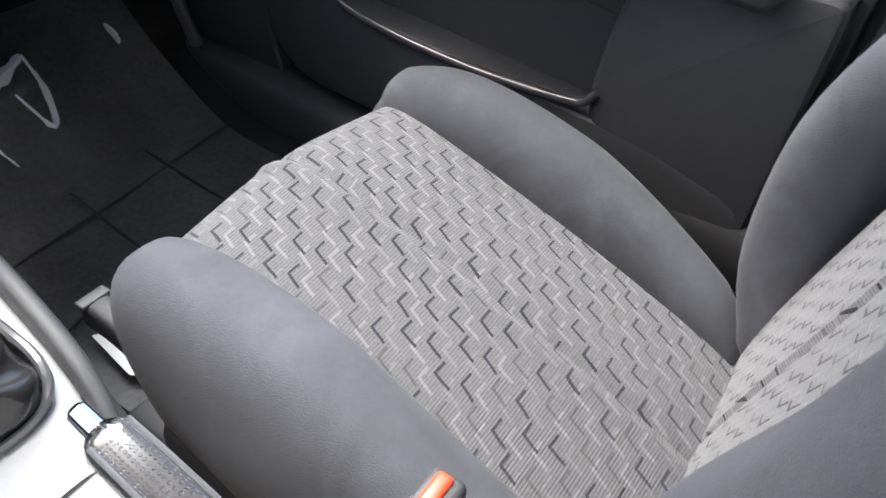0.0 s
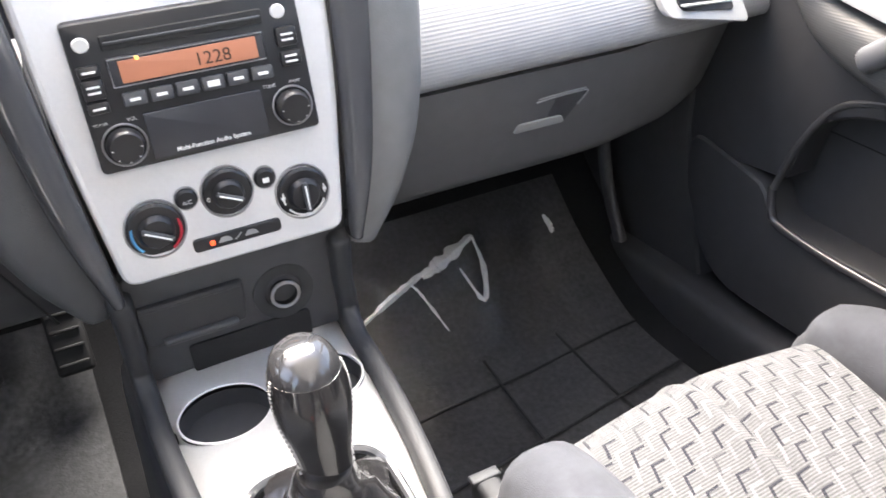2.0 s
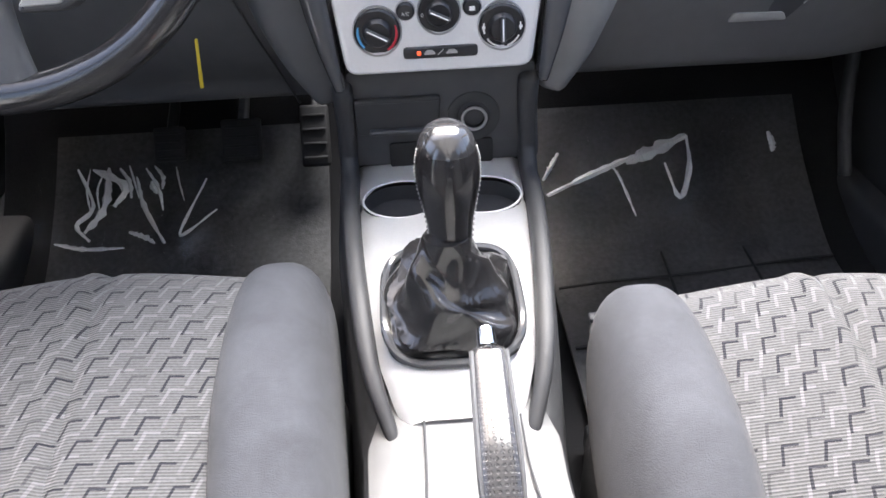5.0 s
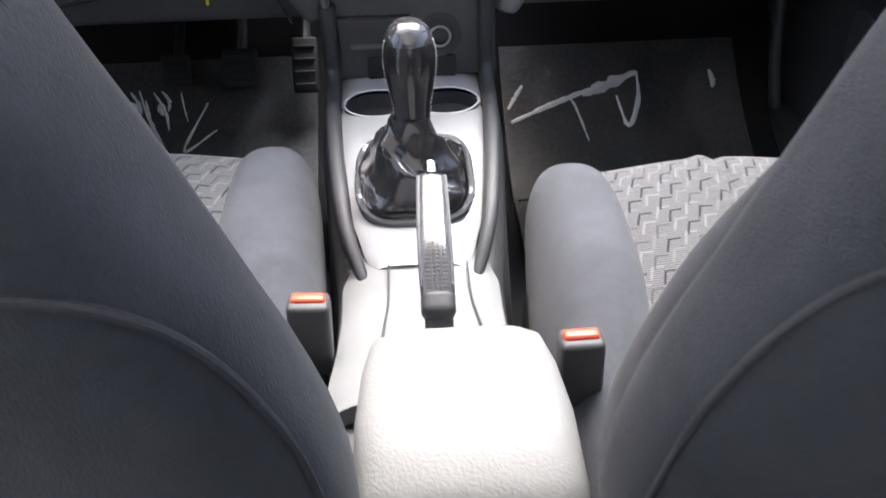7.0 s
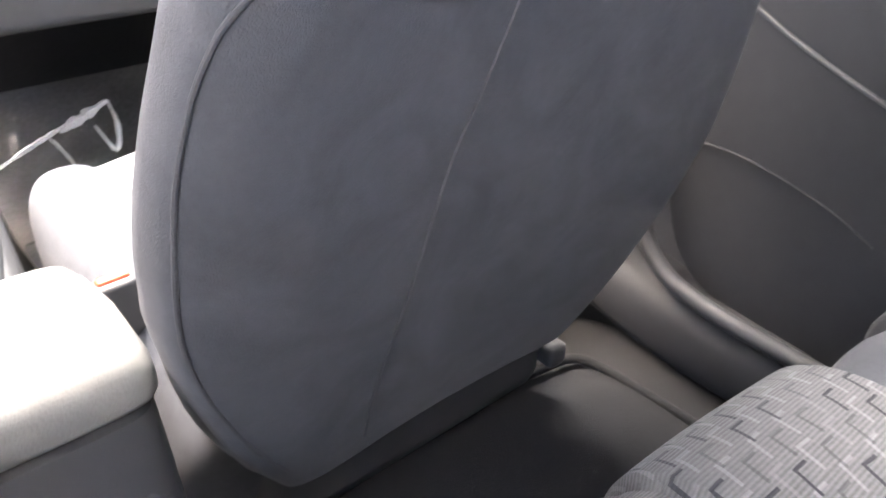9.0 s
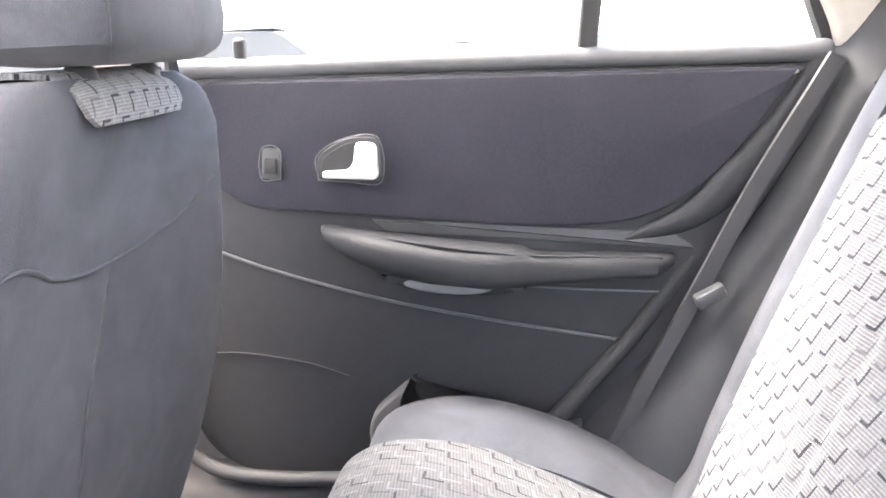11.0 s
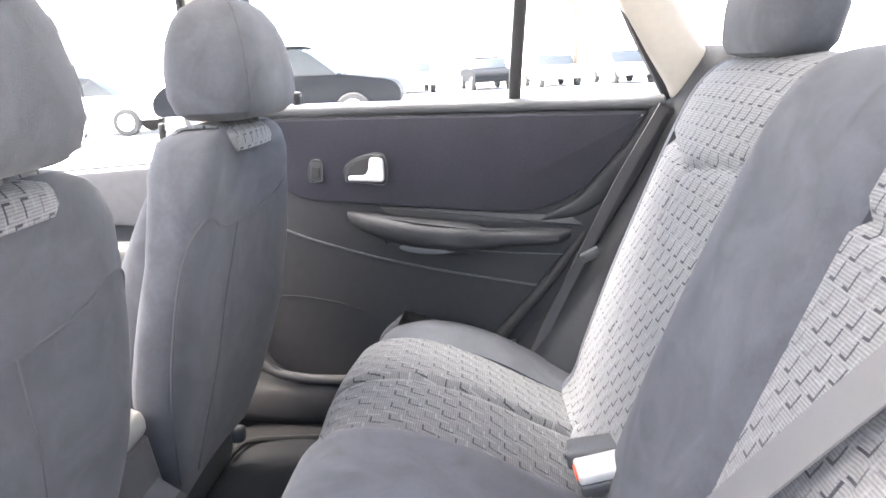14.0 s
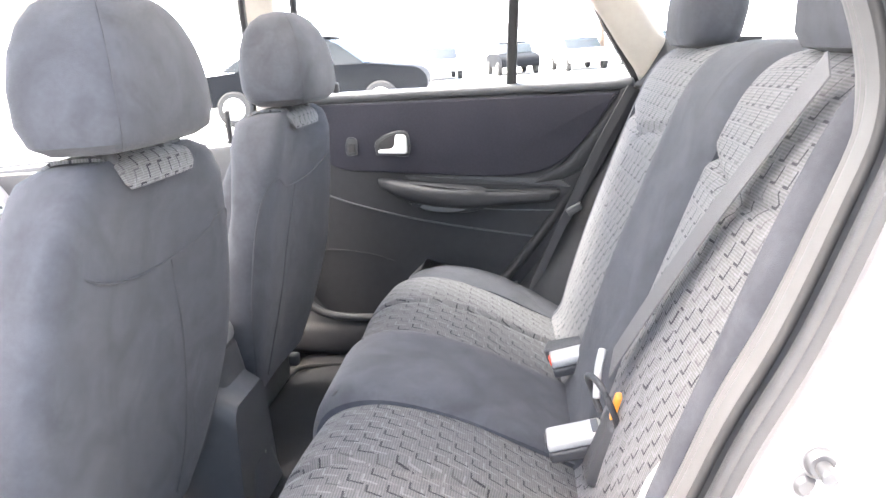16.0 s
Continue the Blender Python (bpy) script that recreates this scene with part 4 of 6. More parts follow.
part("knob_cap", loft([[(CX - 0.005 + r * math.cos(a), 0.816 + 0.18 * (z - 0.358) + r * 1.05 * math.sin(a), z) for a in np.linspace(0, 2 * math.pi, 36, endpoint=False)] for z, r in cap_prof]), KNOB_CAP, gear, "polished dark metal cap")
for out in (-1, 1):
    pts = [(CX - 0.005 + out * (r + 0.0002) * 0.98, 0.816 + 0.18 * (z - 0.358) - 0.004, z) for z, r in knob_prof]
    for k, p in enumerate(smooth(pts, 26)):
        part("stitch", rbox(tuple(p), (0.0016, 0.0034, 0.0010), 0.0004, 1), THREAD, gear)

HX = 0.0055
PLACE = Matrix.Translation((0, -0.022, -0.008))
brake = thing("handbrake", (HX, 0.53, 0.33), "leather-gripped handbrake lever with chrome button, between the seats", "handbrake lever")
part("lever_arm", tube([(HX, 0.478, 0.315), (HX, 0.515, 0.358), (HX, 0.55, 0.380)], 0.0105, 0.010, 3, 16, 12), PLASTIC, brake)
part("grip", tube([(HX, 0.525, 0.372), (HX, 0.56, 0.386), (HX + 0.0005, 0.60, 0.397), (HX + 0.001, 0.632, 0.405)], [(0, 0.0125), (0.3, 0.0136), (1, 0.0126)], [(0, 0.011), (0.4, 0.014), (1, 0.012)], 3.2, 28, 30, uv_scale=(0.17, 0.20)), LEATHER_PERF, brake, "dimpled black leather grip")
for out in (-1, 1):
    part("grip_edge", wire([(HX + out * 0.0105, 0.53, 0.382), (HX + out * 0.0118, 0.56, 0.397), (HX + 0.0005 + out * 0.0114, 0.60, 0.408), (HX + 0.001 + out * 0.0108, 0.630, 0.414)], 0.0016, 6, 20), PLASTIC_GREY, brake)
part("grip_end", tube([(HX, 0.518, 0.368), (HX, 0.527, 0.373)], 0.0128, 0.0115, 3.2, 24, 6), PLASTIC, brake)
part("collar", cyl((HX + 0.001, 0.630, 0.4048), (HX + 0.001, 0.639, 0.407), 0.0122, 0.010, 20, 0.002), CHROME, brake)
part("button", cyl((HX + 0.001, 0.636, 0.406), (HX + 0.001, 0.655, 0.4115), 0.0065, 0.0060, 18, 0.0025), CHROME, brake, "chrome push button")

PLACE = Matrix.Translation((-0.006, 0.003, -0.010))
arm = thing("armrest_box", (0.012, 0.36, 0.10), "padded pale grey armrest lid on a dark storage box", "armrest")
rings = []
for y, w, top, bot in ((0.288, 0.050, 0.398, 0.384), (0.290, 0.058, 0.405, 0.380), (0.296, 0.063, 0.412, 0.377), (0.310, 0.065, 0.418, 0.375), (0.36, 0.066, 0.4205, 0.374), (0.40, 0.063, 0.417, 0.374), (0.428, 0.058, 0.411, 0.375), (0.441, 0.049, 0.402, 0.378), (0.446, 0.037, 0.394, 0.380)):
    mid, hz = (top + bot) / 2, (top - bot) / 2
    rings.append([(0.020 + a, y, mid + b) for a, b in oval(w * 0.94, hz, 4.2, 44)])
part("lid", loft(rings), ARMREST, arm, "padded light grey vinyl lid")
rings = []
for z, w, y0, y1 in ((0.3785, 0.058, 0.283, 0.436), (0.374, 0.0590, 0.281, 0.438), (0.30, 0.062, 0.268, 0.46), (0.20, 0.060, 0.250, 0.46), (0.125, 0.062, 0.232, 0.46)):
    rings.append([(0.019 + a, (y0 + y1) / 2 + b, z) for a, b in oval(w, (y1 - y0) / 2, 6, 40)])
part("box", loft(rings), PLASTIC, arm)
for z, y in ((0.235, 0.2555), (0.165, 0.2425)):
    part("rear_slit", wire([(-0.006, y - 0.001, z - 0.022), (0.012, y + 0.0025, z), (0.033, y + 0.005, z + 0.022)], 0.0012, 6, 8), CONSOLE_GREY, arm)


PLACE = None

# ---- dashboard ----
dash = thing("dashboard", (0, 1.1, 0.3), "dark grey moulded dashboard with grained upper pad", "dashboard")


def prism(profile, xs, shift=None):
    """A profile in (y, z) carried along x; shift(x) gives (dy, dz)."""
    rings = []
    for x in xs:
        dy, dz = shift(x) if shift else (0, 0)
        rings.append([(x, y + dy, z + dz) for y, z in profile])
    return loft(rings)


pad = [tuple(p) for p in smooth([(1.074, 0.505), (1.056, 0.510), (1.052, 0.524), (1.062, 0.550), (1.086, 0.584), (1.122, 0.617), (1.18, 0.65), (1.35, 0.69), (1.54, 0.71)], 44)] + [(1.54, 0.60), (1.30, 0.52)]
bow = lambda x: (0.10 * max(0, abs(x) - 0.30) ** 1.6 - 0.01, -0.02 * max(0, abs(x) - 0.30))
part("upper_pad", prism(pad, np.linspace(0.175, 0.665, 32), bow), DASH_PAD, dash, "grey soft upper pad with fine level lines")
part("upper_pad_driver", prism(pad, np.linspace(-0.63, -0.175, 30), lambda x: (bow(x)[0] + 0.05, bow(x)[1] + 0.02)), DASH_PAD, dash)
face = [tuple(p) for p in smooth([(1.068, 0.500), (1.074, 0.480), (1.092, 0.435), (1.108, 0.395), (1.122, 0.366), (1.145, 0.356), (1.18, 0.356)], 24)] + [(1.30, 0.37), (1.30, 0.52)]
glove = part("glove_box", prism(face, np.linspace(0.122, 0.655, 32), lambda x: (0.10 * max(0, x - 0.30) ** 1.6 - 0.008 + 0.9 * max(0, x - 0.56) ** 1.5, 0.25 * max(0, x - 0.45) ** 1.3 - 0.02 * max(0, x - 0.30))), GLOVE_GREY, dash, "grey glove box lid")
PLACE = Matrix.Translation((0.003, 0, -0.007))
latch = part("glove_latch", slab(rounded([(0.318, 0.430), (0.386, 0.430), (0.408, 0.464), (0.404, 0.470), (0.341, 0.470), (0.332, 0.462)], 0.006), lambda a, b, d: (a, 1.0895 - 0.40 * (b - 0.44) - d, b), 0.004, 0.002), PLASTIC_GREY, glove)
part("latch_rim", wire([(a, 1.0845 - 0.40 * (b - 0.44), b) for a, b in ((0.340, 0.4655), (0.36, 0.4675), (0.385, 0.468), (0.4035, 0.4675), (0.4055, 0.463), (0.397, 0.450))], 0.0009, 6, 40), CONSOLE_GREY, glove)
# pale plate: the light in the recess is put into its colour
part("latch_recess", slab(rounded([(0.318, 0.431), (0.384, 0.4305), (0.378, 0.441), (0.322, 0.4425)], 0.004), lambda a, b, d: (a, 1.085 - 0.40 * (b - 0.44) - d, b), 0.003, 0.001), CONSOLE_GREY, glove, "pull recess with the light put into its pale grey")
part("latch_seam", wire([(0.341, 1.0735, 0.4695), (0.372, 1.0725, 0.4705), (0.402, 1.0725, 0.4705)], 0.0009, 6, 8), CONSOLE_GREY, glove)
PLACE = None
# unseen cover, added to darken the pedals below
part("driver_shade_cover", rbox((-0.39, 1.29, 0.362), (0.46, 0.24, 0.02), 0.005), PLASTIC, dash)
part("under_cover", rbox((0.39, 1.29, 0.362), (0.46, 0.24, 0.02), 0.005), PLASTIC, dash)

PLACE = Matrix(((0.80, 0, 0, 0.122), (0, 1, 0, -0.014), (0, 0, 0.85, 0.070), (0, 0, 0, 1)))
vent = part("air_vent", slab(rounded([(0.440, 0.545), (0.575, 0.522), (0.580, 0.600), (0.440, 0.608)], 0.012), lambda a, b, d: (a, 1.058 + 0.72 * (b - 0.55) + 0.06 * (a - 0.43) - d, b), 0.012, 0.004), CONSOLE_GREY, dash, "light grey vent surround")
# flat black plate: the shade between the slats is put into its colour
part("vent_shade", slab(rounded([(0.462, 0.551), (0.553, 0.540), (0.557, 0.596), (0.463, 0.602)], 0.008), lambda a, b, d: (a, 1.0455 + 0.72 * (b - 0.55) + 0.06 * (a - 0.43) - d, b), 0.002, 0.001), RUBBER, vent)
for k in range(5):
    z = 0.553 + 0.0098 * k
    part("vent_slat", rbox((0.508, 1.0445 + 0.72 * (z - 0.55) + 0.003, z), (0.090, 0.006, 0.0030), 0.001, 2, Matrix.Rotation(radians(3.4), 4, "Z") @ Matrix.Rotation(radians(5), 4, "Y")), CONSOLE_GREY, vent)

PLACE = None
# driver's side: knee panel, instrument hood, column
part("knee_panel", prism([tuple(p) for p in smooth([(1.05, 0.56), (1.045, 0.50), (1.06, 0.43), (1.08, 0.392), (1.09, 0.367), (1.12, 0.36)], 20)] + [(1.3, 0.37), (1.3, 0.56)], np.linspace(-0.63, -0.122, 22)), PLASTIC_GREY, dash)
part("knee_joint", wire([(-0.205, 1.041, 0.50), (-0.185, 1.056, 0.44), (-0.158, 1.083, 0.36)], 0.0014, 6, 16), PLASTIC, dash)
part("instrument_hood", tube([(-0.52, 1.10, 0.68), (-0.42, 1.04, 0.745), (-0.32, 1.03, 0.75), (-0.20, 1.08, 0.69)], 0.03, 0.09, 2.5, side=(0, 0, 1)), PLASTIC_MID, dash)
part("side_pod", tube([(-0.205, 1.055, 0.53), (-0.20, 1.05, 0.60), (-0.205, 1.07, 0.67)], 0.04, 0.03, 2.6), DASH_LIT_GREY, dash, "grey binnacle side with a lit edge")

column = thing("steering_column", (-0.34, 1.0, 0.55), "grey plastic steering column shroud with ignition lock", "steering column")
part("shroud", tube([(-0.34, 1.08, 0.575), (-0.34, 1.00, 0.605), (-0.34, 0.93, 0.635)], 0.062, 0.055, 2.8), PLASTIC_GREY, column)
PLACE = Matrix.Translation((0.025, 0, -0.012))
part("lock_housing", tube([(-0.275, 1.03, 0.56), (-0.262, 0.985, 0.572), (-0.258, 0.955, 0.580)], 0.030, 0.036, 2.6), PLASTIC_MID, column)
part("lock_barrel", cyl((-0.252, 0.962, 0.578), (-0.246, 0.938, 0.585), 0.017, 0.016, 24, 0.002), STEEL, column, "steel ignition lock")
part("lock_slot", rbox((-0.2455, 0.936, 0.5855), (0.004, 0.004, 0.012), 0.001), RUBBER, column)
part("key_ring", wire([(-0.244 + 0.011 * math.sin(a), 0.934 - 0.004 * math.cos(a), 0.571 + 0.012 * math.cos(a)) for a in np.linspace(0, 2 * math.pi, 25)], 0.0011, 6), CHROME, column)
PLACE = None
part("stalk", cyl((-0.28, 0.985, 0.655), (-0.19, 0.975, 0.690), 0.007, 0.010, 16, 0.002), PLASTIC, column)

# steering wheel
WC, TILT_W, RW = np.array((-0.346, 0.902, 0.666)), radians(20), 0.1857
W_UP, W_OUT = np.array((0, math.sin(TILT_W), math.cos(TILT_W))), np.array((0, -math.cos(TILT_W), math.sin(TILT_W)))


def on_wheel(r, deg, lift=0.0):
    a = radians(deg)
    return WC + r * (np.array((1.0, 0, 0)) * math.cos(a) + W_UP * math.sin(a)) + W_OUT * lift


wheel = thing("steering_wheel", tuple(WC), "black leather steering wheel with perforated grips and spoke buttons", "steering wheel")


def rim_piece(a0, a1, n, rad, mat, name, label=""):
    rings, k = [], 20
    for a in np.linspace(a0, a1, n):
        c, outw = on_wheel(RW, a), on_wheel(1, a) - WC
        rings.append([c + outw * rad * math.cos(q) + W_OUT * rad * 1.08 * math.sin(q) for q in np.linspace(0, 2 * math.pi, k, endpoint=False)])
    return part(name, loft(rings, uv_scale=(0.09, RW * radians(abs(a1 - a0)))), mat, wheel, label)


rim_piece(-38, 70, 50, 0.0155, LEATHER_PERF, "grip_right", "dimpled black leather grip")
rim_piece(110, 218, 50, 0.0155, LEATHER_PERF, "grip_left", "dimpled black leather grip")
rim_piece(218, 322, 50, 0.0148, LEATHER, "rim_lower", "smooth glossy black leather rim")
rim_piece(70, 110, 20, 0.0148, LEATHER, "rim_upper")
part("hub", loft([[WC + W_OUT * l + np.array((1.0, 0, 0)) * a + W_UP * b for a, b in oval(rx, rz, 2.6, 40)] for l, rx, rz in ((-0.035, 0.05, 0.05), (-0.01, 0.070, 0.068), (0.012, 0.078, 0.072), (0.028, 0.072, 0.066), (0.036, 0.055, 0.05), (0.038, 0.02, 0.02))]), PLASTIC_MID, wheel, "padded grey hub")
for nm, c, w in (("spoke_right", 1, 30), ("spoke_left", 179, 30), ("spoke_lower", 270, 16)):
    rings = []
    for r in np.linspace(0.055, RW - 0.006, 12):
        hw = radians(w) * 0.075 * (1 + 0.5 * ((r - 0.11) / 0.07) ** 2)
        d, e = on_wheel(1, c) - WC, on_wheel(1, c + 90) - WC
        lift = interp([(0.055, 0.012), (RW, 0.0)], r)
        rings.append([WC + d * r + e * u + W_OUT * (lift + v) for u, v in oval(hw, 0.011, 3, 20)])
    part(nm, loft(rings, uv_scale=(0.05, 0.12)), PLASTIC_MID, wheel)
PA, PB = 0.0, 0.0
pod = part("button_pod", slab(rounded([(0.029, -0.126), (0.048, -0.095), (0.072, -0.066), (0.106, -0.053), (0.109, -0.078), (0.096, -0.106), (0.067, -0.125)], 0.008), lambda a, b, d: tuple(WC + np.array((1.0, 0, 0)) * (a + PA) + W_UP * (b + PB) + W_OUT * (0.006 + d)), 0.016, 0.005), PLASTIC_GREY, wheel)
for poly, mat in (([(0.076, -0.072), (0.103, -0.058), (0.105, -0.078), (0.089, -0.087)], PLASTIC), ([(0.057, -0.091), (0.074, -0.074), (0.094, -0.092), (0.086, -0.105), (0.073, -0.103)], PLASTIC), ([(0.033, -0.122), (0.055, -0.093), (0.076, -0.108), (0.065, -0.121)], CONSOLE_GREY)):
    part("cruise_button", slab(rounded(poly, 0.004), lambda a, b, d: tuple(WC + np.array((1.0, 0, 0)) * (a + PA) + W_UP * (b + PB) + W_OUT * (0.021 + d)), 0.003, 0.0015), mat, pod)
wm = Matrix(((1, W_UP[0], W_OUT[0], 0), (0, W_UP[1], W_OUT[1], 0), (0, W_UP[2], W_OUT[2], 0), (0, 0, 0, 1)))
for text, a, b in (("RESUME", 0.091, -0.0705), ("ACCEL", 0.092, -0.0755), ("CANCEL", 0.072, -0.0910)):
    letters(text, 0.0040, Matrix.Translation(WC + np.array((1.0, 0, 0)) * (a + PA) + W_UP * (b + PB) + W_OUT * 0.0243) @ wm @ Matrix.Rotation(radians(-4), 4, "Z"), INK, pod, bold=0.0002)
tagstrip = part("yellow_tag", slab(rounded([(0.0, 0.0), (0.004, 0.0), (0.011, 0.056), (0.008, 0.056)], 0.001), lambda a, b, d: (-0.252 + a, 1.036 - 0.15 * b - d, 0.405 + b), 0.0015, 0.0005), YELLOW)
tagged(tagstrip, "thin yellow plastic tag hanging below the dashboard", "tag")

# pedals
for x, w, h, nm in ((-0.388, 0.046, 0.050, "clutch_pedal"), (-0.284, 0.058, 0.062, "brake_pedal"), (-0.177, 0.042, 0.090, "accelerator_pedal")):
    ped = thing(nm, (x, 1.32, 0.2), "black rubber-faced " + nm.replace("_", " ") + " on its arm", "pedal", "pedals")
    q = Matrix.Rotation(radians(-32), 4, "X")
    PLACE = Matrix.Translation((0, 0.022, 0.014))
    part("pad", rbox((x, 1.275, 0.195), (w, 0.016, h), 0.005, 3, q), RUBBER, ped)
    for k in range(4):
        part("tread_rib", rbox((x, 1.2655 + 0.0063 * (k - 1.5) * h / 0.05, 0.199 + (k - 1.5) * h * 0.19), (w * 0.8, 0.004, 0.004), 0.001, 1, q), RUBBER, ped)
    part("arm", tube([(x, 1.285, 0.20), (x, 1.36, 0.25), (x, 1.42, 0.40)], 0.007, 0.010, 3, 10, 10), STEEL if "brake" in nm else PLASTIC, ped)

PLACE = None
# ---- centre stack ----
stack = thing("centre_stack", (0, 1.02, 0.41), "silver centre stack panel with heater controls", "centre stack")


def on_stack(a, b, d):
    """The leaning front of the stack: a across, b up, d towards the seats."""
    return (a, 1.003 + 0.19 * (b - 0.45) - d, b)


SM = Matrix(((1, 0, 0, 0), (0, 0.187, -0.982, 0), (0, 0.982, 0.187, 0), (0, 0, 0, 1)))


def stack_m(a, b, d):
    return Matrix.Translation(on_stack(a, b, d)) @ SM


part("silver_panel", slab(rounded([(-0.095, 0.4245), (0.091, 0.4245), (0.112, 0.56), (0.118, 0.72), (-0.118, 0.72), (-0.112, 0.56)], [0.012, 0.012, 0.05, 0.02, 0.02, 0.05]), lambda a, b, d: on_stack(a, b, d - 0.03 + 0.006 * (1 - (a / 0.12) ** 2)), 0.030, 0.006), SILVER, stack, "silver-painted panel")
for out in (-1, 1):
    part("gloss_side", tube([(out * 0.104, 1.012, 0.408), (out * 0.116, 1.016, 0.47), (out * 0.128, 1.03, 0.56), (out * 0.140, 1.05, 0.70)], [(0, 0.006), (0.4, 0.013), (1, 0.018)], [(0, 0.016), (1, 0.02)], 2.6, 20, 24), PLASTIC_GLOSS, stack, "dark gloss side strip")
    # right shoulder paler than the left: the light is put into its colour
    part("shoulder", tube([(out * 0.120, 1.058, 0.388), (out * 0.140, 1.054, 0.45), (out * 0.157, 1.058, 0.53), (out * 0.166, 1.075, 0.66)], [(0, 0.018), (0.25, 0.030), (0.5, 0.038), (1, 0.044)], [(0, 0.03), (1, 0.04)], 3, 20, 24), DASH_LIT_GREY if out > 0 else PLASTIC_MID, stack)
part("lower_panel", slab(rounded([(-0.108, 0.300), (0.108, 0.300), (0.100, 0.418), (-0.100, 0.418)], 0.008), lambda a, b, d: (a, 1.048 - d - 0.06 * (b - 0.35), b), 0.018, 0.004), PLASTIC_GREY, stack)
part("stack_core", rbox((0, 1.14, 0.50), (0.22, 0.18, 0.42), 0.02), PLASTIC, stack)
ash = part("ashtray_drawer", slab(rounded([(-0.093, 0.345), (-0.004, 0.345), (-0.001, 0.386), (-0.095, 0.386)], 0.005), lambda a, b, d: (a, 1.030 - d, b), 0.010, 0.004), PLASTIC, stack)
part("drawer_lip", rbox((-0.046, 1.018, 0.350), (0.066, 0.010, 0.006), 0.0025), PLASTIC_GREY, ash)
part("coin_recess", slab(rounded([(-0.06, 0.300), (0.055, 0.300), (0.055, 0.330), (-0.06, 0.330)], 0.005), lambda a, b, d: (a, 1.031 - d, b), 0.003, 0.001), RUBBER, stack)
light = part("lighter_socket", loft([[(0.034 + r * math.cos(a), y, 0.358 + r * math.sin(a)) for a in np.linspace(0, 2 * math.pi, 36, endpoint=False)] for y, r in ((1.036, 0.030), (1.027, 0.0285), (1.0265, 0.019), (1.028, 0.017))], cap=False), PLASTIC, stack)
part("copper_ring", wire([(0.034 + 0.0128 * math.cos(a), 1.0215, 0.358 + 0.0128 * math.sin(a)) for a in np.linspace(0, 2 * math.pi, 37)], 0.0017, 8), STEEL, light, "coppery steel ring")
part("socket_well", loft([[(0.034 + r * math.cos(a), y, 0.358 + r * math.sin(a)) for a in np.linspace(0, 2 * math.pi, 30, endpoint=False)] for y, r in ((1.022, 0.0125), (1.045, 0.0115), (1.046, 0.002))], cap=False), RUBBER, light)

# heater controls
def ring_arc(c, r, a0, a1, d, thick=0.0013, n=20):
    return wire([on_stack(c[0] + r * math.cos(radians(a)), c[1] + r * math.sin(radians(a)), d) for a in np.linspace(a0, a1, n)], thick, 6)


def disc(c, r, d0, d1, r2=None, bevel=0.0015):
    return cyl(on_stack(c[0], c[1], d0), on_stack(c[0], c[1], d1), r, r2 or r, 40, bevel)


for nm, c, r in (("temperature_dial", (-0.061, 0.4665), 0.0225), ("fan_dial", (0.0, 0.4815), 0.0200), ("airflow_dial", (0.061, 0.4655), 0.0222)):
    dial = part(nm, disc(c, r, 0.0, 0.0065), RADIO_BLACK, stack, "round black heater dial with pointer")
    part("dial_rim", ring_arc(c, r + 0.0008, 0, 360, 0.0025, 0.0011, 44), STEEL, dial)
    part("dial_knob", disc(c, r * 0.66, 0.006, 0.013, r * 0.58), RADIO_BLACK, dial)
    ang = {"temperature_dial": -28, "fan_dial": -25, "airflow_dial": 90}[nm]
    q = Matrix.Rotation(radians(ang), 4, "Z")
    part("pointer", rbox((0, 0, 0), (r * 1.15, r * 0.22, 0.0045), 0.0015, 2, None), PLASTIC_GREY, dial).data.transform(stack_m(c[0], c[1], 0.0148) @ q)
    part("pointer_line", rbox((0, 0, 0), (r * 0.95, r * 0.07, 0.0012), 0.0004, 1, None), INK, dial).data.transform(stack_m(c[0], c[1], 0.0172) @ q)
    if nm == "temperature_dial":
        part("red_arc", ring_arc(c, r * 0.84, -60, 80, 0.0066), RED_PRINT, dial)
        part("blue_arc", ring_arc(c, r * 0.84, 95, 225, 0.0066), BLUE_PRINT, dial)
    elif nm == "fan_dial":
        for k, d in enumerate("01234"):
            a = radians(185 - 42 * k)
            letters(d, 0.0052, stack_m(c[0] + r * 0.82 * math.cos(a), c[1] + r * 0.82 * math.sin(a), 0.0066), INK, dial)
    else:
        for a0 in (150, 215, 285, -10):
            part("white_arc", ring_arc(c, r * 0.82, a0, a0 + 48, 0.0066, 0.0009, 10), INK, dial)
        for a in (55, 125, 180, 270, 0):
            part("airflow_mark", rbox((0, 0, 0), (0.0035, 0.0028, 0.0008), 0.0004, 1), INK, dial).data.transform(stack_m(c[0] + r * 0.82 * math.cos(radians(a)), c[1] + r * 0.82 * math.sin(radians(a)), 0.0068))
for c, txt in (((-0.0325, 0.4840), "A/C"), ((0.0322, 0.4850), "")):
    but = part("round_button", disc(c, 0.0088, 0.0, 0.006, None, 0.002), RADIO_BLACK, stack)
    part("button_rim", ring_arc(c, 0.0092, 0, 360, 0.002, 0.0008, 30), STEEL, but)
    if txt:
        letters(txt, 0.0048, stack_m(c[0], c[1] - 0.002, 0.0062), INK, but)
    else:
        part("symbol", rbox((0, 0, 0), (0.0055, 0.0042, 0.0006), 0.0002, 1), INK, but).data.transform(stack_m(c[0], c[1] - 0.001, 0.0062))
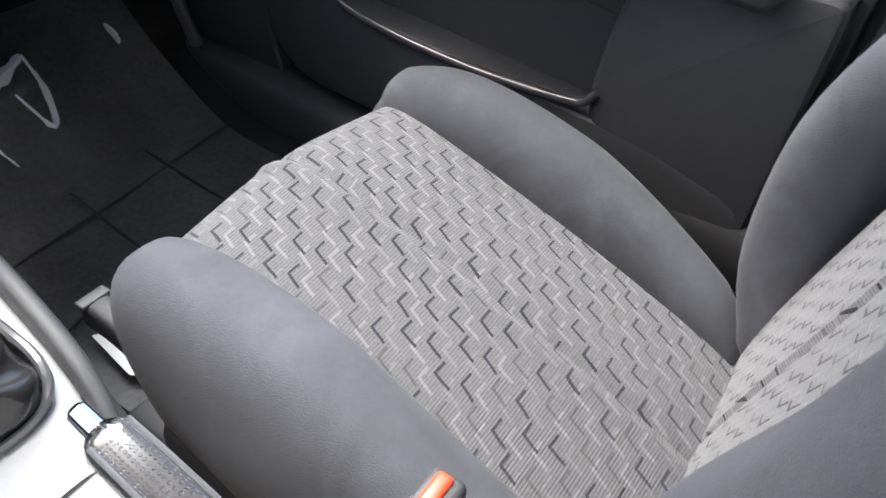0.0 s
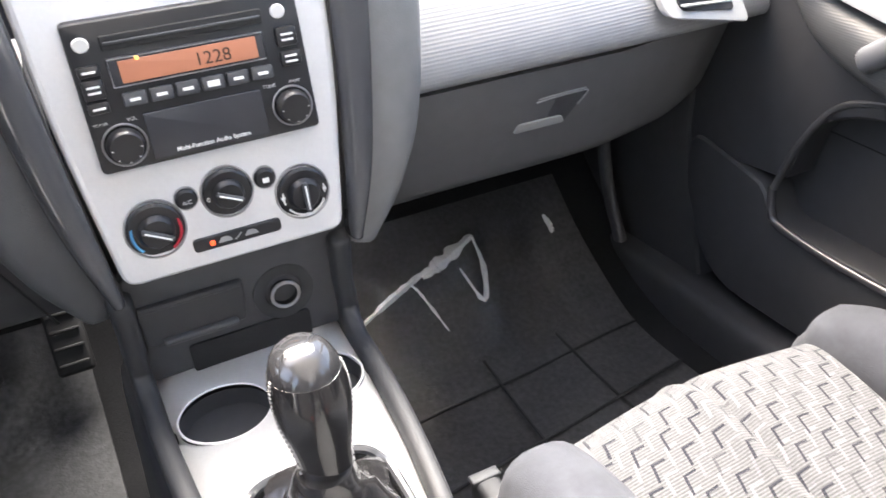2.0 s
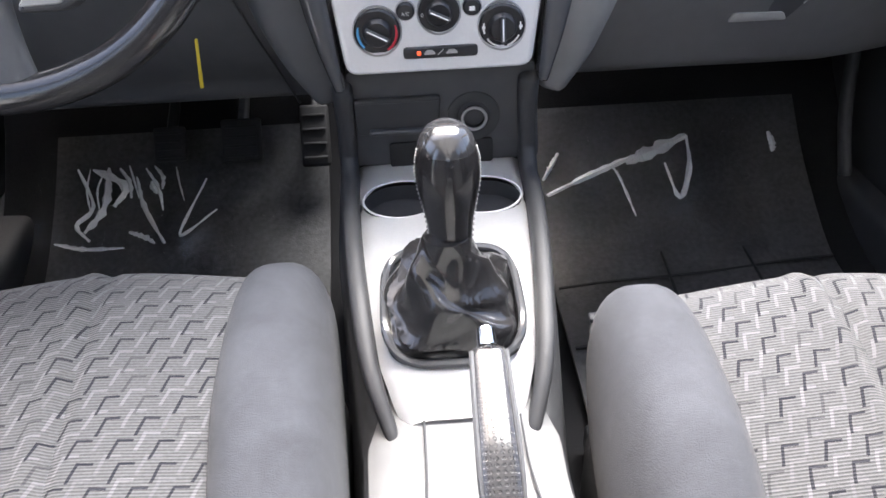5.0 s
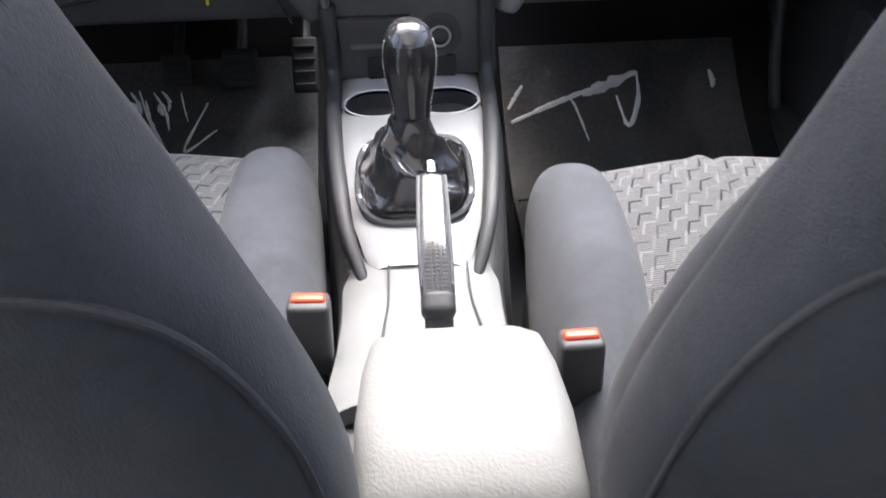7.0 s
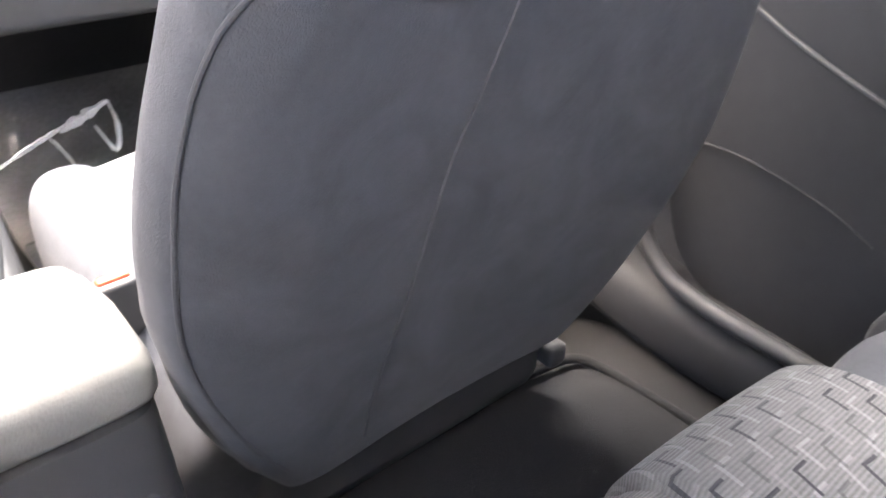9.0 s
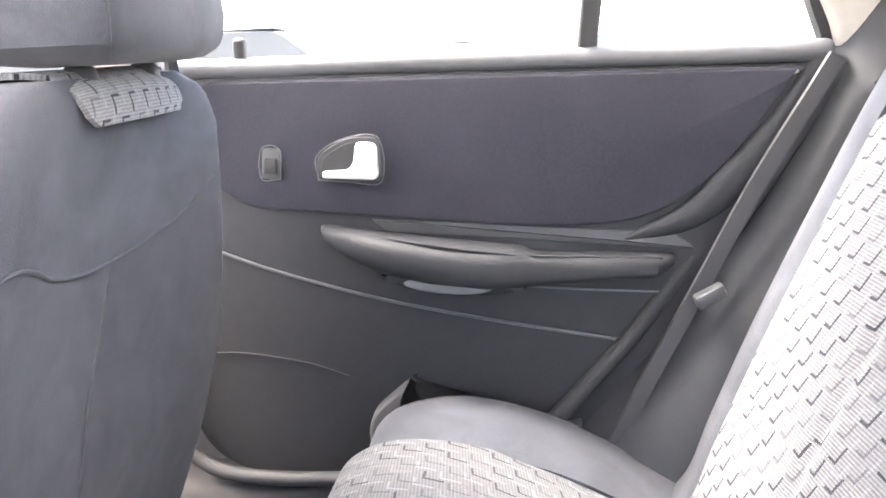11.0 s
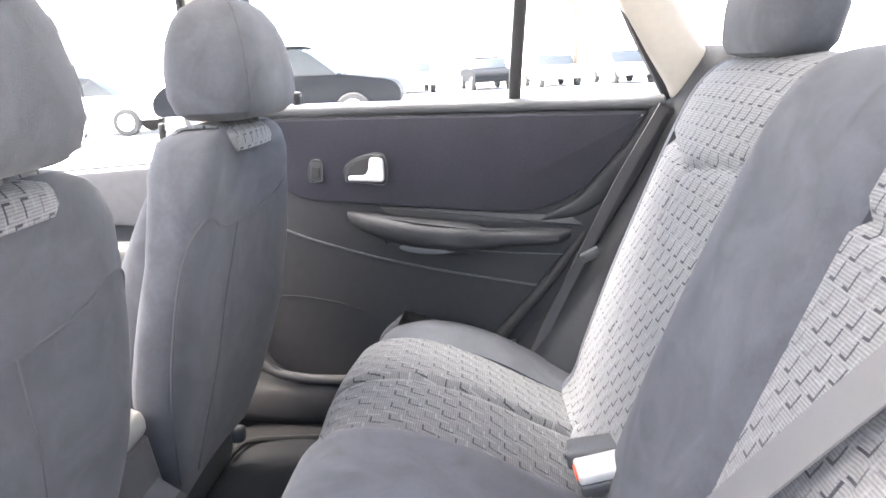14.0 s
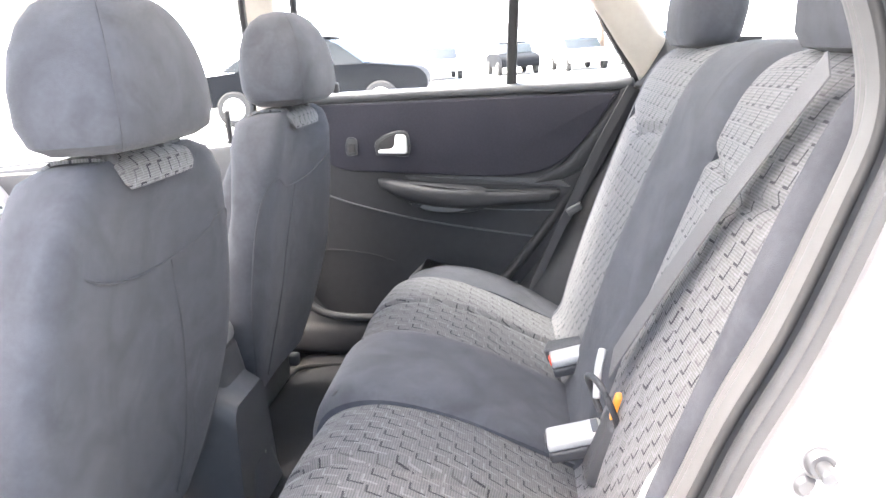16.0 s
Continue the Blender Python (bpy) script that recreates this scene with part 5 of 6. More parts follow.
bar = part("recirculation_switch", slab(rounded([(-0.037, 0.4385), (0.037, 0.4385), (0.037, 0.4500), (-0.037, 0.4500)], 0.004), lambda a, b, d: on_stack(a, b, d), 0.0045, 0.002), RADIO_BLACK, stack)
part("red_lamp", rbox(on_stack(-0.0215, 0.4443, 0.005), (0.0042, 0.002, 0.0044), 0.001), LED, bar)
for a in (-0.011, 0.011):
    part("car_symbol", slab(rounded([(a - 0.006, 0.4425), (a + 0.006, 0.4425), (a + 0.005, 0.4450), (a + 0.002, 0.4470), (a - 0.003, 0.4468)], 0.001), lambda p, q, d: on_stack(p, q, 0.0045 + d), 0.0004, 0.0001), CONSOLE_GREY, bar)
part("divider_mark", wire([on_stack(-0.003, 0.442, 0.005), on_stack(0.003, 0.447, 0.005)], 0.0005, 6), CONSOLE_GREY, bar)

# radio
PLACE = Matrix(((0.945, 0, 0, 0), (0, 1, -0.017, 0.0097), (0, 0, 0.91, 0.0518), (0, 0, 0, 1)))


def radio_at(a, b, d):
    return PLACE @ stack_m(a, b, d)


def radio_m(a, b, d):
    return radio_at(a, b, d) @ PLACE.inverted()


radio = thing("car_radio", (0, 1.02, 0.515), "black car radio with amber display, push buttons and two knobs", "car radio")
part("body", slab(rounded([(-0.091, 0.513), (0.091, 0.513), (0.091, 0.632), (-0.091, 0.632)], 0.005), lambda a, b, d: on_stack(a, b, d - 0.02), 0.030, 0.003), RADIO_BLACK, radio)
part("lower_panel", slab(rounded([(-0.050, 0.5175), (0.046, 0.5175), (0.046, 0.5560), (-0.050, 0.5560)], 0.002), lambda a, b, d: on_stack(a, b, 0.010 + d), 0.0025, 0.001), RADIO_PANEL, radio, "smoked grey flap")
letters("Multi-Function Audio System", 0.0052, radio_at(-0.001, 0.5222, 0.0127), INK, radio, bold=0.0001)
for a, z in ((-0.0685, 0.5345), (0.0700, 0.5365)):
    kn = part("knob", disc((a, z), 0.0150, 0.010, 0.020, 0.0140), RADIO_BLACK, radio, "round black knob")
    part("knob_ring", ring_arc((a, z), 0.0168, 0, 360, 0.0112, 0.0010, 40), STEEL, kn)
    for k in range(8):
        q = radians(45 * k)
        part("knob_mark", rbox((0, 0, 0), (0.0014, 0.0010, 0.0005), 0.0002, 1), INK, kn).data.transform(radio_m(a + 0.0112 * math.cos(q), z + 0.0112 * math.sin(q), 0.0203))
for txt, a, z, sz in (("POWER", -0.082, 0.5535, 0.0032), ("VOL", -0.0585, 0.5535, 0.0040), ("TUNE", 0.0540, 0.5560, 0.0042), ("AUDIO", 0.0760, 0.5565, 0.0032)):
    letters(txt, sz, radio_at(a, z, 0.0103), INK, radio)
win = part("display_bezel", slab(rounded([(-0.066, 0.5785), (0.058, 0.5785), (0.058, 0.6030), (-0.066, 0.6030)], 0.003), lambda a, b, d: on_stack(a, b, 0.010 + d), 0.002, 0.0008), RADIO_PANEL, radio)
part("bezel_line", wire([on_stack(a, b, 0.0122) for a, b in ((-0.0645, 0.5800), (0.0565, 0.5800), (0.0565, 0.6015), (-0.0645, 0.6015), (-0.0645, 0.5800))], 0.0006, 6), STEEL, win)
part("display", slab(rounded([(-0.0575, 0.5822), (0.0505, 0.5822), (0.0505, 0.5995), (-0.0575, 0.5995)], 0.001), lambda a, b, d: on_stack(a, b, 0.012 + d), 0.0008, 0.0002), LCD, win, "glowing amber display")
letters("1228", 0.0150, radio_at(0.0140, 0.5895, 0.0130), INK_DARK, win)
part("lamp_spot", disc((-0.043, 0.6000), 0.0016, 0.012, 0.0138, None, 0.0004), LED_ORANGE, win)
for k in range(6):
    a = -0.052 + 0.0205 * k
    bt = part("preset_button", rbox((0, 0, 0), (0.0180, 0.0115, 0.006), 0.0018, 2), PLASTIC_GREY, radio)
    bt.data.transform(radio_m(a, 0.5690, 0.011))
    part("button_print", rbox((0, 0, 0), (0.0085 if k != 3 else 0.0100, 0.0026 if k != 3 else 0.0050, 0.0004), 0.0001, 1), INK, bt).data.transform(radio_m(a, 0.5692, 0.0142))
for a, z, w, h in ((-0.0795, 0.5955, 0.0160, 0.0085), (-0.0795, 0.5815, 0.0160, 0.0165), (-0.0795, 0.5670, 0.0160, 0.0095), (0.0765, 0.5945, 0.0170, 0.0165), (0.0765, 0.5765, 0.0170, 0.0130)):
    bt = part("side_button", rbox((0, 0, 0), (w, h, 0.006), 0.0018, 2), RADIO_BLACK, radio)
    bt.data.transform(radio_m(a, z, 0.011))
    for k in (range(2) if h > 0.012 else range(1)):
        part("button_print", rbox((0, 0, 0), (w * 0.6, 0.0018, 0.0004), 0.0001, 1), INK, bt).data.transform(radio_m(a, z + (k * 0.0045 - 0.002 if h > 0.012 else 0), 0.0142))
for a in (-0.0795, 0.0735):
    part("round_key", disc((a, 0.6155), 0.0062, 0.010, 0.0125, None, 0.001), INK, radio, "pale round key")
part("disc_slot", slab(rounded([(-0.066, 0.6085), (0.060, 0.6085), (0.060, 0.6200), (-0.066, 0.6200)], 0.002), lambda a, b, d: on_stack(a, b, 0.010 + d), 0.002, 0.001), RUBBER, radio)
part("slot_lip", rbox((0, 0, 0), (0.122, 0.0022, 0.003), 0.0008, 2), PLASTIC_GREY, radio).data.transform(radio_m(-0.003, 0.6142, 0.0125))
PLACE = None

# ---- front passenger door ----
door_f = thing("door_1", (0.68, 0.8, 0.1), "black plastic front passenger door trim with long pocket and armrest", "car door", kind="structure")
part("door_back", slab(rounded([(0.42, 0.10), (1.14, 0.10), (1.16, 0.40), (1.14, 0.615), (0.42, 0.645)], 0.03), lambda y, z, d: (0.735 - d, y, z), 0.04), PLASTIC, door_f)
part("lower_panel", slab(rounded([(0.44, 0.12), (1.10, 0.12), (1.16, 0.26), (1.155, 0.33), (1.02, 0.30), (1.0, 0.256), (0.66, 0.250), (0.56, 0.245), (0.44, 0.22)], [0.05, 0.08, 0.05, 0.03, 0.02, 0.03, 0.05, 0.05, 0.03], 6), lambda y, z, d: (0.700 - d, y, z), 0.055, 0.008), PLASTIC, door_f, "lower door trim")
part("pocket_lip", wire([(0.649, 1.010, 0.300), (0.647, 1.004, 0.272), (0.645, 0.985, 0.256), (0.645, 0.90, 0.2475), (0.645, 0.80, 0.248), (0.645, 0.72, 0.254), (0.644, 0.664, 0.262), (0.643, 0.646, 0.268), (0.645, 0.634, 0.284)], 0.0055, 10, 60), LIP, door_f, "glossy pocket edge")
part("fore_panel", slab(rounded([(0.995, 0.315), (1.165, 0.30), (1.16, 0.60), (0.86, 0.60), (0.86, 0.43), (0.93, 0.418), (0.978, 0.39)], [0.01, 0.03, 0.03, 0.01, 0.01, 0.03, 0.03], 6), lambda y, z, d: (0.70 - d, y, z), 0.05, 0.008), PLASTIC, door_f)
part("recess_edge", wire([(0.654, 0.80, 0.452), (0.653, 0.88, 0.446), (0.651, 0.945, 0.425), (0.649, 0.985, 0.365), (0.648, 1.008, 0.300)], 0.0045, 8, 40), PLASTIC, door_f)
part("pocket_crease", wire([(0.694, 0.985, 0.375), (0.694, 0.80, 0.365), (0.694, 0.55, 0.345)], 0.0010, 6, 20), RUBBER, door_f)
part("armrest", tube([(0.655, 1.02, 0.555), (0.635, 0.93, 0.515), (0.625, 0.80, 0.485), (0.625, 0.66, 0.470), (0.64, 0.50, 0.46)], [(0, 0.02), (0.2, 0.035), (0.6, 0.042), (1, 0.03)], [(0, 0.02), (0.3, 0.03), (1, 0.028)], 2.8, ns=30), ARM_RIB, door_f, "ribbed grey door armrest")
pull = part("pull_grip", tube([(0.60, 0.885, 0.505), (0.592, 0.83, 0.545), (0.602, 0.77, 0.60), (0.625, 0.72, 0.63)], 0.014, 0.018, 2.6, 20, 20, side=(0, 0, 1)), PLASTIC_MID, door_f, "ribbed grey grab handle")
part("aft_panel", slab(rounded([(0.43, 0.14), (0.60, 0.14), (0.648, 0.27), (0.640, 0.37), (0.615, 0.45), (0.43, 0.46)], [0.02, 0.03, 0.03, 0.03, 0.03, 0.02], 6), lambda y, z, d: (0.702 - d, y, z), 0.056, 0.014), PLASTIC, door_f, "smooth panel behind the pocket")
part("slot_lip", wire([(0.672, 0.778, 0.427), (0.670, 0.74, 0.424), (0.672, 0.70, 0.428)], 0.0028, 8, 16), LIP, door_f)
# solid black block, coloured for the shade inside the slot
part("slot_shade", slab(rounded([(0.702, 0.428), (0.775, 0.427), (0.772, 0.440), (0.705, 0.441)], 0.004), lambda y, z, d: (0.690 - d, y, z), 0.014, 0.004), RUBBER, door_f)
part("switch_panel", slab(rounded([(0.80, 0.0), (1.0, 0.0), (1.02, 0.03), (0.80, 0.035)], 0.01), lambda y, b, d: (0.605 + b, y, 0.520 + 0.22 * (y - 0.80) + d), 0.006, 0.003), CONSOLE_GREY, door_f, "pale grey top of the armrest")
part("lock_pin", tube([(0.692, 0.498, 0.635), (0.690, 0.498, 0.690), (0.690, 0.497, 0.712)], 0.0065, 0.0065, 3, 14, 8), RUBBER, door_f, "black lock pin")
part("upper_trim", slab(rounded([(0.42, 0.50), (1.12, 0.56), (1.13, 0.61), (0.42, 0.64)], 0.02), lambda y, z, d: (0.70 - d, y, z), 0.03, 0.01), PLASTIC_GREY, door_f)
kick = part("kick_panel", slab(rounded([(1.10, 0.03), (1.48, 0.05), (1.48, 0.50), (1.17, 0.50), (1.165, 0.30)], 0.04, 6), lambda y, z, d: (0.70 - d - 0.10 * (y - 1.1), y, z), 0.04, 0.01), PLASTIC)
tagged(kick, "black plastic kick panel at the side of the footwell", "panel", kind="structure")
part("kick_rib", tube([(0.60, 1.23, 0.13), (0.592, 1.26, 0.22), (0.585, 1.28, 0.36)], 0.008, 0.012, 2.4, 12, 14), PLASTIC_GREY, kick)

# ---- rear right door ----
PLACE = DOOR_FIT
door_r = thing("door_2", (0.69, 0.0, 0.1), "closed rear door with dark cloth upper panel, armrest and silver handle", "car door", kind="structure")
DD = -0.02
on_door = lambda lift: (lambda y, z, d: (door_x(y + DD) + 0.012 * (0.5 - z) - lift - d, y + DD, z))
part("door_back", slab([(-0.34, 0.66), (-0.28, 0.50), (-0.12, 0.30), (-0.10, 0.15), (0.36, 0.15), (0.41, 0.30), (0.40, 0.62)], lambda y, z, d: (door_x(y) + 0.05 - d, y, z), 0.045), PLASTIC, door_r)
part("lower_trim", slab(rounded([(-0.305, 0.668), (-0.33, 0.690), (0.36, 0.655), (0.385, 0.45), (0.37, 0.30), (0.33, 0.225), (0.20, 0.20), (-0.08, 0.20), (-0.15, 0.36), (-0.22, 0.50)], [0.01, 0.01, 0.02, 0.05, 0.06, 0.07, 0.05, 0.03, 0.05, 0.05], 6)[::-1], on_door(0.006), 0.012, 0.006), DOOR_TRIM, door_r, "charcoal moulded trim")
part("waist_rail", tube([(door_x(0.37) - 0.003, 0.37, 0.657), (door_x(0.1) - 0.003, 0.1, 0.674), (door_x(-0.1) - 0.003, -0.1, 0.686), (door_x(-0.31) - 0.003, -0.31, 0.698)], 0.022, 0.011, 2.6, 16, 20), PLASTIC_GREY, door_r)
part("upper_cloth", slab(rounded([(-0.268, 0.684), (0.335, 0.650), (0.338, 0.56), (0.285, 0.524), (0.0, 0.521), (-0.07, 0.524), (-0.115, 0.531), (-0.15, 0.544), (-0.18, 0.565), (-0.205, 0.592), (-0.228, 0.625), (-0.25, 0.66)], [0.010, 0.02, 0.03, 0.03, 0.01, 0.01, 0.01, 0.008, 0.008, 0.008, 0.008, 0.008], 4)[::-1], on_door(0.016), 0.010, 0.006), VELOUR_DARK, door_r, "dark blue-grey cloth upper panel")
part("crease_line", wire([(door_x(y) - 0.0205, y, z) for y, z in ((0.372, 0.503), (0.32, 0.484), (0.24, 0.460), (0.12, 0.436), (0.0, 0.421), (-0.16, 0.407))], 0.0018, 8, 40), PLASTIC_GREY, door_r)
part("rear_roll", tube([(door_x(-0.30) - 0.012, -0.302, 0.690), (door_x(-0.25) - 0.016, -0.262, 0.612), (door_x(-0.2) - 0.018, -0.205, 0.545), (door_x(-0.12) - 0.02, -0.135, 0.512)], [(0, 0.010), (0.5, 0.020), (0.85, 0.010), (1, 0.002)], [(0, 0.012), (0.7, 0.011), (1, 0.002)], 2.4, 14, 24, side=(0, 1, 0)), DOOR_TRIM, door_r)
arm_r = part("armrest", loft([[(door_x(y) - 0.018 - w + a, y, z + b) for a, b in oval(w + 0.004, h, 2.8, 28)] for y, z, w, h in
         ((0.180, 0.507, 0.002, 0.003), (0.174, 0.504, 0.010, 0.008), (0.145, 0.498, 0.020, 0.015), (0.11, 0.492, 0.026, 0.019), (0.06, 0.487, 0.028, 0.021), (0.0, 0.485, 0.028, 0.021), (-0.03, 0.486, 0.026, 0.019), (-0.045, 0.483, 0.020, 0.016), (-0.10, 0.488, 0.018, 0.013), (-0.165, 0.493, 0.016, 0.011), (-0.185, 0.497, 0.006, 0.006))]), DOOR_TRIM, door_r, "moulded charcoal armrest")
part("armrest_highlight", wire([(door_x(y) - 0.016 - w, y, z) for y, z, w in ((0.180, 0.508, 0.004), (0.13, 0.510, 0.036), (0.06, 0.507, 0.052), (-0.02, 0.502, 0.050), (-0.05, 0.499, 0.036), (-0.17, 0.503, 0.03))], 0.0015, 8, 40), DOOR_TRIM, arm_r)
part("armrest_well", slab(rounded([(-0.19, 0.507), (0.13, 0.507), (0.15, 0.521), (-0.165, 0.522)], 0.008)[::-1], on_door(0.016), 0.004, 0.002), PLASTIC, arm_r)
part("pull_pocket", slab([(0.055 + 0.078 * math.cos(a), 0.470 + 0.017 * math.sin(a)) for a in np.linspace(0, 2 * math.pi, 30, endpoint=False)], on_door(0.022), 0.040, 0.016), DOOR_TRIM, arm_r)
# oval in a paler plastic than the pull pocket
part("pull_hollow", slab([(0.062 + 0.045 * math.cos(a), 0.4655 + 0.008 * math.sin(a)) for a in np.linspace(0, 2 * math.pi, 24, endpoint=False)], on_door(0.0605), 0.003, 0.0015), PLASTIC_MID, arm_r, "paler pull recess")
part("lower_line", wire([(door_x(y) - 0.0195, y, z) for y, z in ((-0.02, 0.459), (-0.1, 0.459), (-0.185, 0.462))], 0.0014, 6, 16), PLASTIC_MID, door_r)
PLACE = DOOR_FIT @ Matrix.Translation((0, 0.006, 0.006))
hnd = part("handle_bezel", slab(rounded([(0.1972, 0.5592), (0.1972, 0.5768), (0.1668, 0.5968), (0.1311, 0.5984), (0.1273, 0.5528), (0.1896, 0.5512)], [0.012, 0.02, 0.02, 0.012, 0.012, 0.012], 6), on_door(0.024), 0.005, 0.002), PLASTIC, door_r)
# raised black plate in place of the shaded recess behind the lever
part("handle_shade", slab(rounded([(0.1919, 0.5608), (0.1911, 0.5752), (0.1653, 0.5920), (0.1349, 0.5936), (0.1318, 0.5576), (0.1858, 0.5560)], 0.012, 6), on_door(0.028), 0.002, 0.001), RUBBER, hnd)
part("bezel_rim", wire([(door_x(y + DD) + 0.012 * (0.5 - z) - 0.0305, y + DD, z) for y, z in ((0.1949, 0.5528), (0.1964, 0.5768), (0.1676, 0.5952), (0.1326, 0.5968), (0.1288, 0.5544), (0.1630, 0.5524), (0.1949, 0.5528))], 0.0008, 6, 60), PLASTIC_GREY, hnd)
part("handle_lever", slab(rounded([(0.1904, 0.5552), (0.1904, 0.5624), (0.1630, 0.5648), (0.1577, 0.5720), (0.1562, 0.5928), (0.1341, 0.5928), (0.1311, 0.5560)], [0.004, 0.004, 0.01, 0.008, 0.006, 0.008, 0.008], 6), on_door(0.029), 0.009, 0.004), SILVER, hnd, "silver door release lever")
PLACE = DOOR_FIT
sw = part("window_switch", slab(rounded([(0.241, 0.556), (0.264, 0.556), (0.263, 0.588), (0.242, 0.588)], 0.004), on_door(0.024), 0.004, 0.002), PLASTIC, door_r)
part("switch_rim", wire([(door_x(y + DD) + 0.012 * (0.5 - z) - 0.0285, y + DD, z) for y, z in ((0.242, 0.557), (0.263, 0.557), (0.262, 0.587), (0.243, 0.587), (0.242, 0.557))], 0.0007, 6, 40), PLASTIC_GREY, sw)
part("switch_rocker", slab(rounded([(0.245, 0.562), (0.260, 0.562), (0.259, 0.578), (0.246, 0.578)], 0.003), on_door(0.028), 0.004, 0.0015), RUBBER, sw)
part("lock_pin", tube([(door_x(0.266) - 0.006, 0.268, 0.660), (door_x(0.266) - 0.008, 0.268, 0.676), (door_x(0.266) - 0.010, 0.268, 0.690)], 0.0065, 0.0065, 3, 14, 8), RUBBER, door_r, "black lock pin")
part("pin_collar", cyl((door_x(0.266) - 0.006, 0.268, 0.656), (door_x(0.266) - 0.006, 0.268, 0.6665), 0.012, 0.010, 20, 0.002), PLASTIC, door_r)
part("speaker_line", wire([(door_x(y) - 0.0195, y, z) for y, z in ((0.345, 0.352), (0.28, 0.362), (0.20, 0.357), (0.15, 0.345))], 0.0010, 6, 20), DOOR_TRIM, door_r)
part("map_pocket", slab(rounded([(0.150, 0.300), (0.092, 0.356), (0.108, 0.318), (0.085, 0.305), (-0.03, 0.297), (-0.09, 0.317), (-0.06, 0.22), (0.13, 0.22)], [0.03, 0.003, 0.02, 0.03, 0.06, 0.003, 0.02, 0.02], 6), on_door(0.018), 0.016, 0.006), PLASTIC_GREY, door_r, "moulded pocket lip")

# wheel-arch trim and belt behind the rear door
arch = thing("arch_trim", (0.60, -0.25, 0.2), "dark plastic wheel arch trim and door seal beside the bench", "trim", kind="structure")
part("arch_cover", loft([[(0.66, y0, z), (0.60, y0 - 0.012, z), (0.560, y0 - 0.05, z), (0.53, y0 - 0.16, z), (0.66, y0 - 0.16, z)] for y0, z in ((-0.02, 0.15), (-0.06, 0.24), (-0.13, 0.34), (-0.20, 0.44), (-0.265, 0.56), (-0.32, 0.70), (-0.36, 0.78))]), DOOR_TRIM, arch)
part("door_seal", wire([(0.650, -0.310, 0.70), (0.640, -0.285, 0.64), (0.632, -0.225, 0.525), (0.626, -0.15, 0.41), (0.622, -0.06, 0.30), (0.62, 0.02, 0.22)], 0.010, 10, 40), RUBBER, arch)
belt_r = thing("seat_belt", (0.58, -0.23, 0.3), "grey webbing of the rear belt hanging beside the bench", "seat belt", "rear belts")
part("webbing", sheet([(-0.315, 0.69), (-0.30, 0.66), (-0.255, 0.57), (-0.215, 0.475), (-0.17, 0.37), (-0.14, 0.29)], 0.003, lambda u, s: 0.0, 0.588, nu=3, ns=30, thick=0.016), BELT_SHADED, belt_r)
part("tongue", rbox((0.572, -0.213, 0.474), (0.016, 0.03, 0.014), 0.003, 2, Matrix.Rotation(radians(-30), 4, "X")), PLASTIC, belt_r)

# ---- rear bench ----
PLACE = BENCH_FIT
SK = 0.035
BX = 0.04


def nose(lift=0.0, dy=0.0):
    return [(0.098 + dy, 0.13), (0.112 + dy, 0.21), (0.118 + dy, 0.275), (0.108 + dy, 0.325 + lift), (0.075 + dy, 0.352 + lift), (0.02 + dy, 0.358 + lift), (-0.06 + dy, 0.340 + lift), (-0.14, 0.305 + lift), (-0.215, 0.272 + lift), (-0.250, 0.256 + lift)]


bench = thing("rear_bench", (BX, -0.1, 0.12), "grey rear bench seat with patterned cloth places and plain velour middle", "rear seat")
crown = lambda u, s: 0.010 * (1 - u * u) - 0.012 * abs(u) ** 8
part("cushion_right", sheet(nose(), 0.158, lambda u, s: 0.010 * math.cos(1.5 * u) - 0.010 * math.exp(-((u + 0.05) / 0.035) ** 2), 0.309, nu=40, ns=54, thick=0.05, skew=SK), CLOTH_SHADED, bench, "patterned grey cloth seat")
part("cushion_left", sheet(nose(), 0.160, lambda u, s: 0.010 * math.cos(1.5 * u) - 0.010 * math.exp(-(u / 0.035) ** 2), -0.222, nu=40, ns=54, thick=0.05, skew=SK, uv0=(0.013, 0.007)), CLOTH_SHADED, bench, "patterned grey cloth seat")
part("cushion_middle", sheet(nose(0.010, 0.005), 0.118, lambda u, s: 0.008 - 0.010 * abs(u) ** 8, BX, nu=24, ns=44, thick=0.06, skew=SK), VELOUR, bench, "plain grey velour middle seat")
part("middle_stitch", wire([(BX - 0.10 + 0.2 * f, 0.098 + SK * (BX - 0.1 + 0.2 * f) - 0.014 * math.sin(math.pi * f) * 2, 0.362 + 0.007 * math.sin(math.pi * f)) for f in np.linspace(0, 1, 20)], 0.0012, 6), PIPING, bench)
for sgn, x0 in ((1, 0.536), (-1, -0.415)):
    part("cushion_wing", sheet([(0.070, 0.14), (0.088, 0.22), (0.092, 0.285), (0.078, 0.330), (0.035, 0.350), (-0.02, 0.353), (-0.09, 0.336), (-0.16, 0.303), (-0.235, 0.270), (-0.285, 0.252)], [(0, 0.070), (0.3, 0.080), (0.6, 0.080), (1, 0.078)] if sgn > 0 else 0.052,
         lambda u, s: 0.004 * math.cos(1.6 * u) - (0.003 * u * u if u * sgn < 0 else 0.030 * (u * sgn) ** 2.5), x0, nu=20, ns=40, thick=0.05, skew=SK), VELOUR, bench, "plain velour side of the seat")
part("cushion_core", rbox((0.08, -0.06, 0.20), (0.94, 0.26, 0.16), 0.03), PLASTIC, bench)

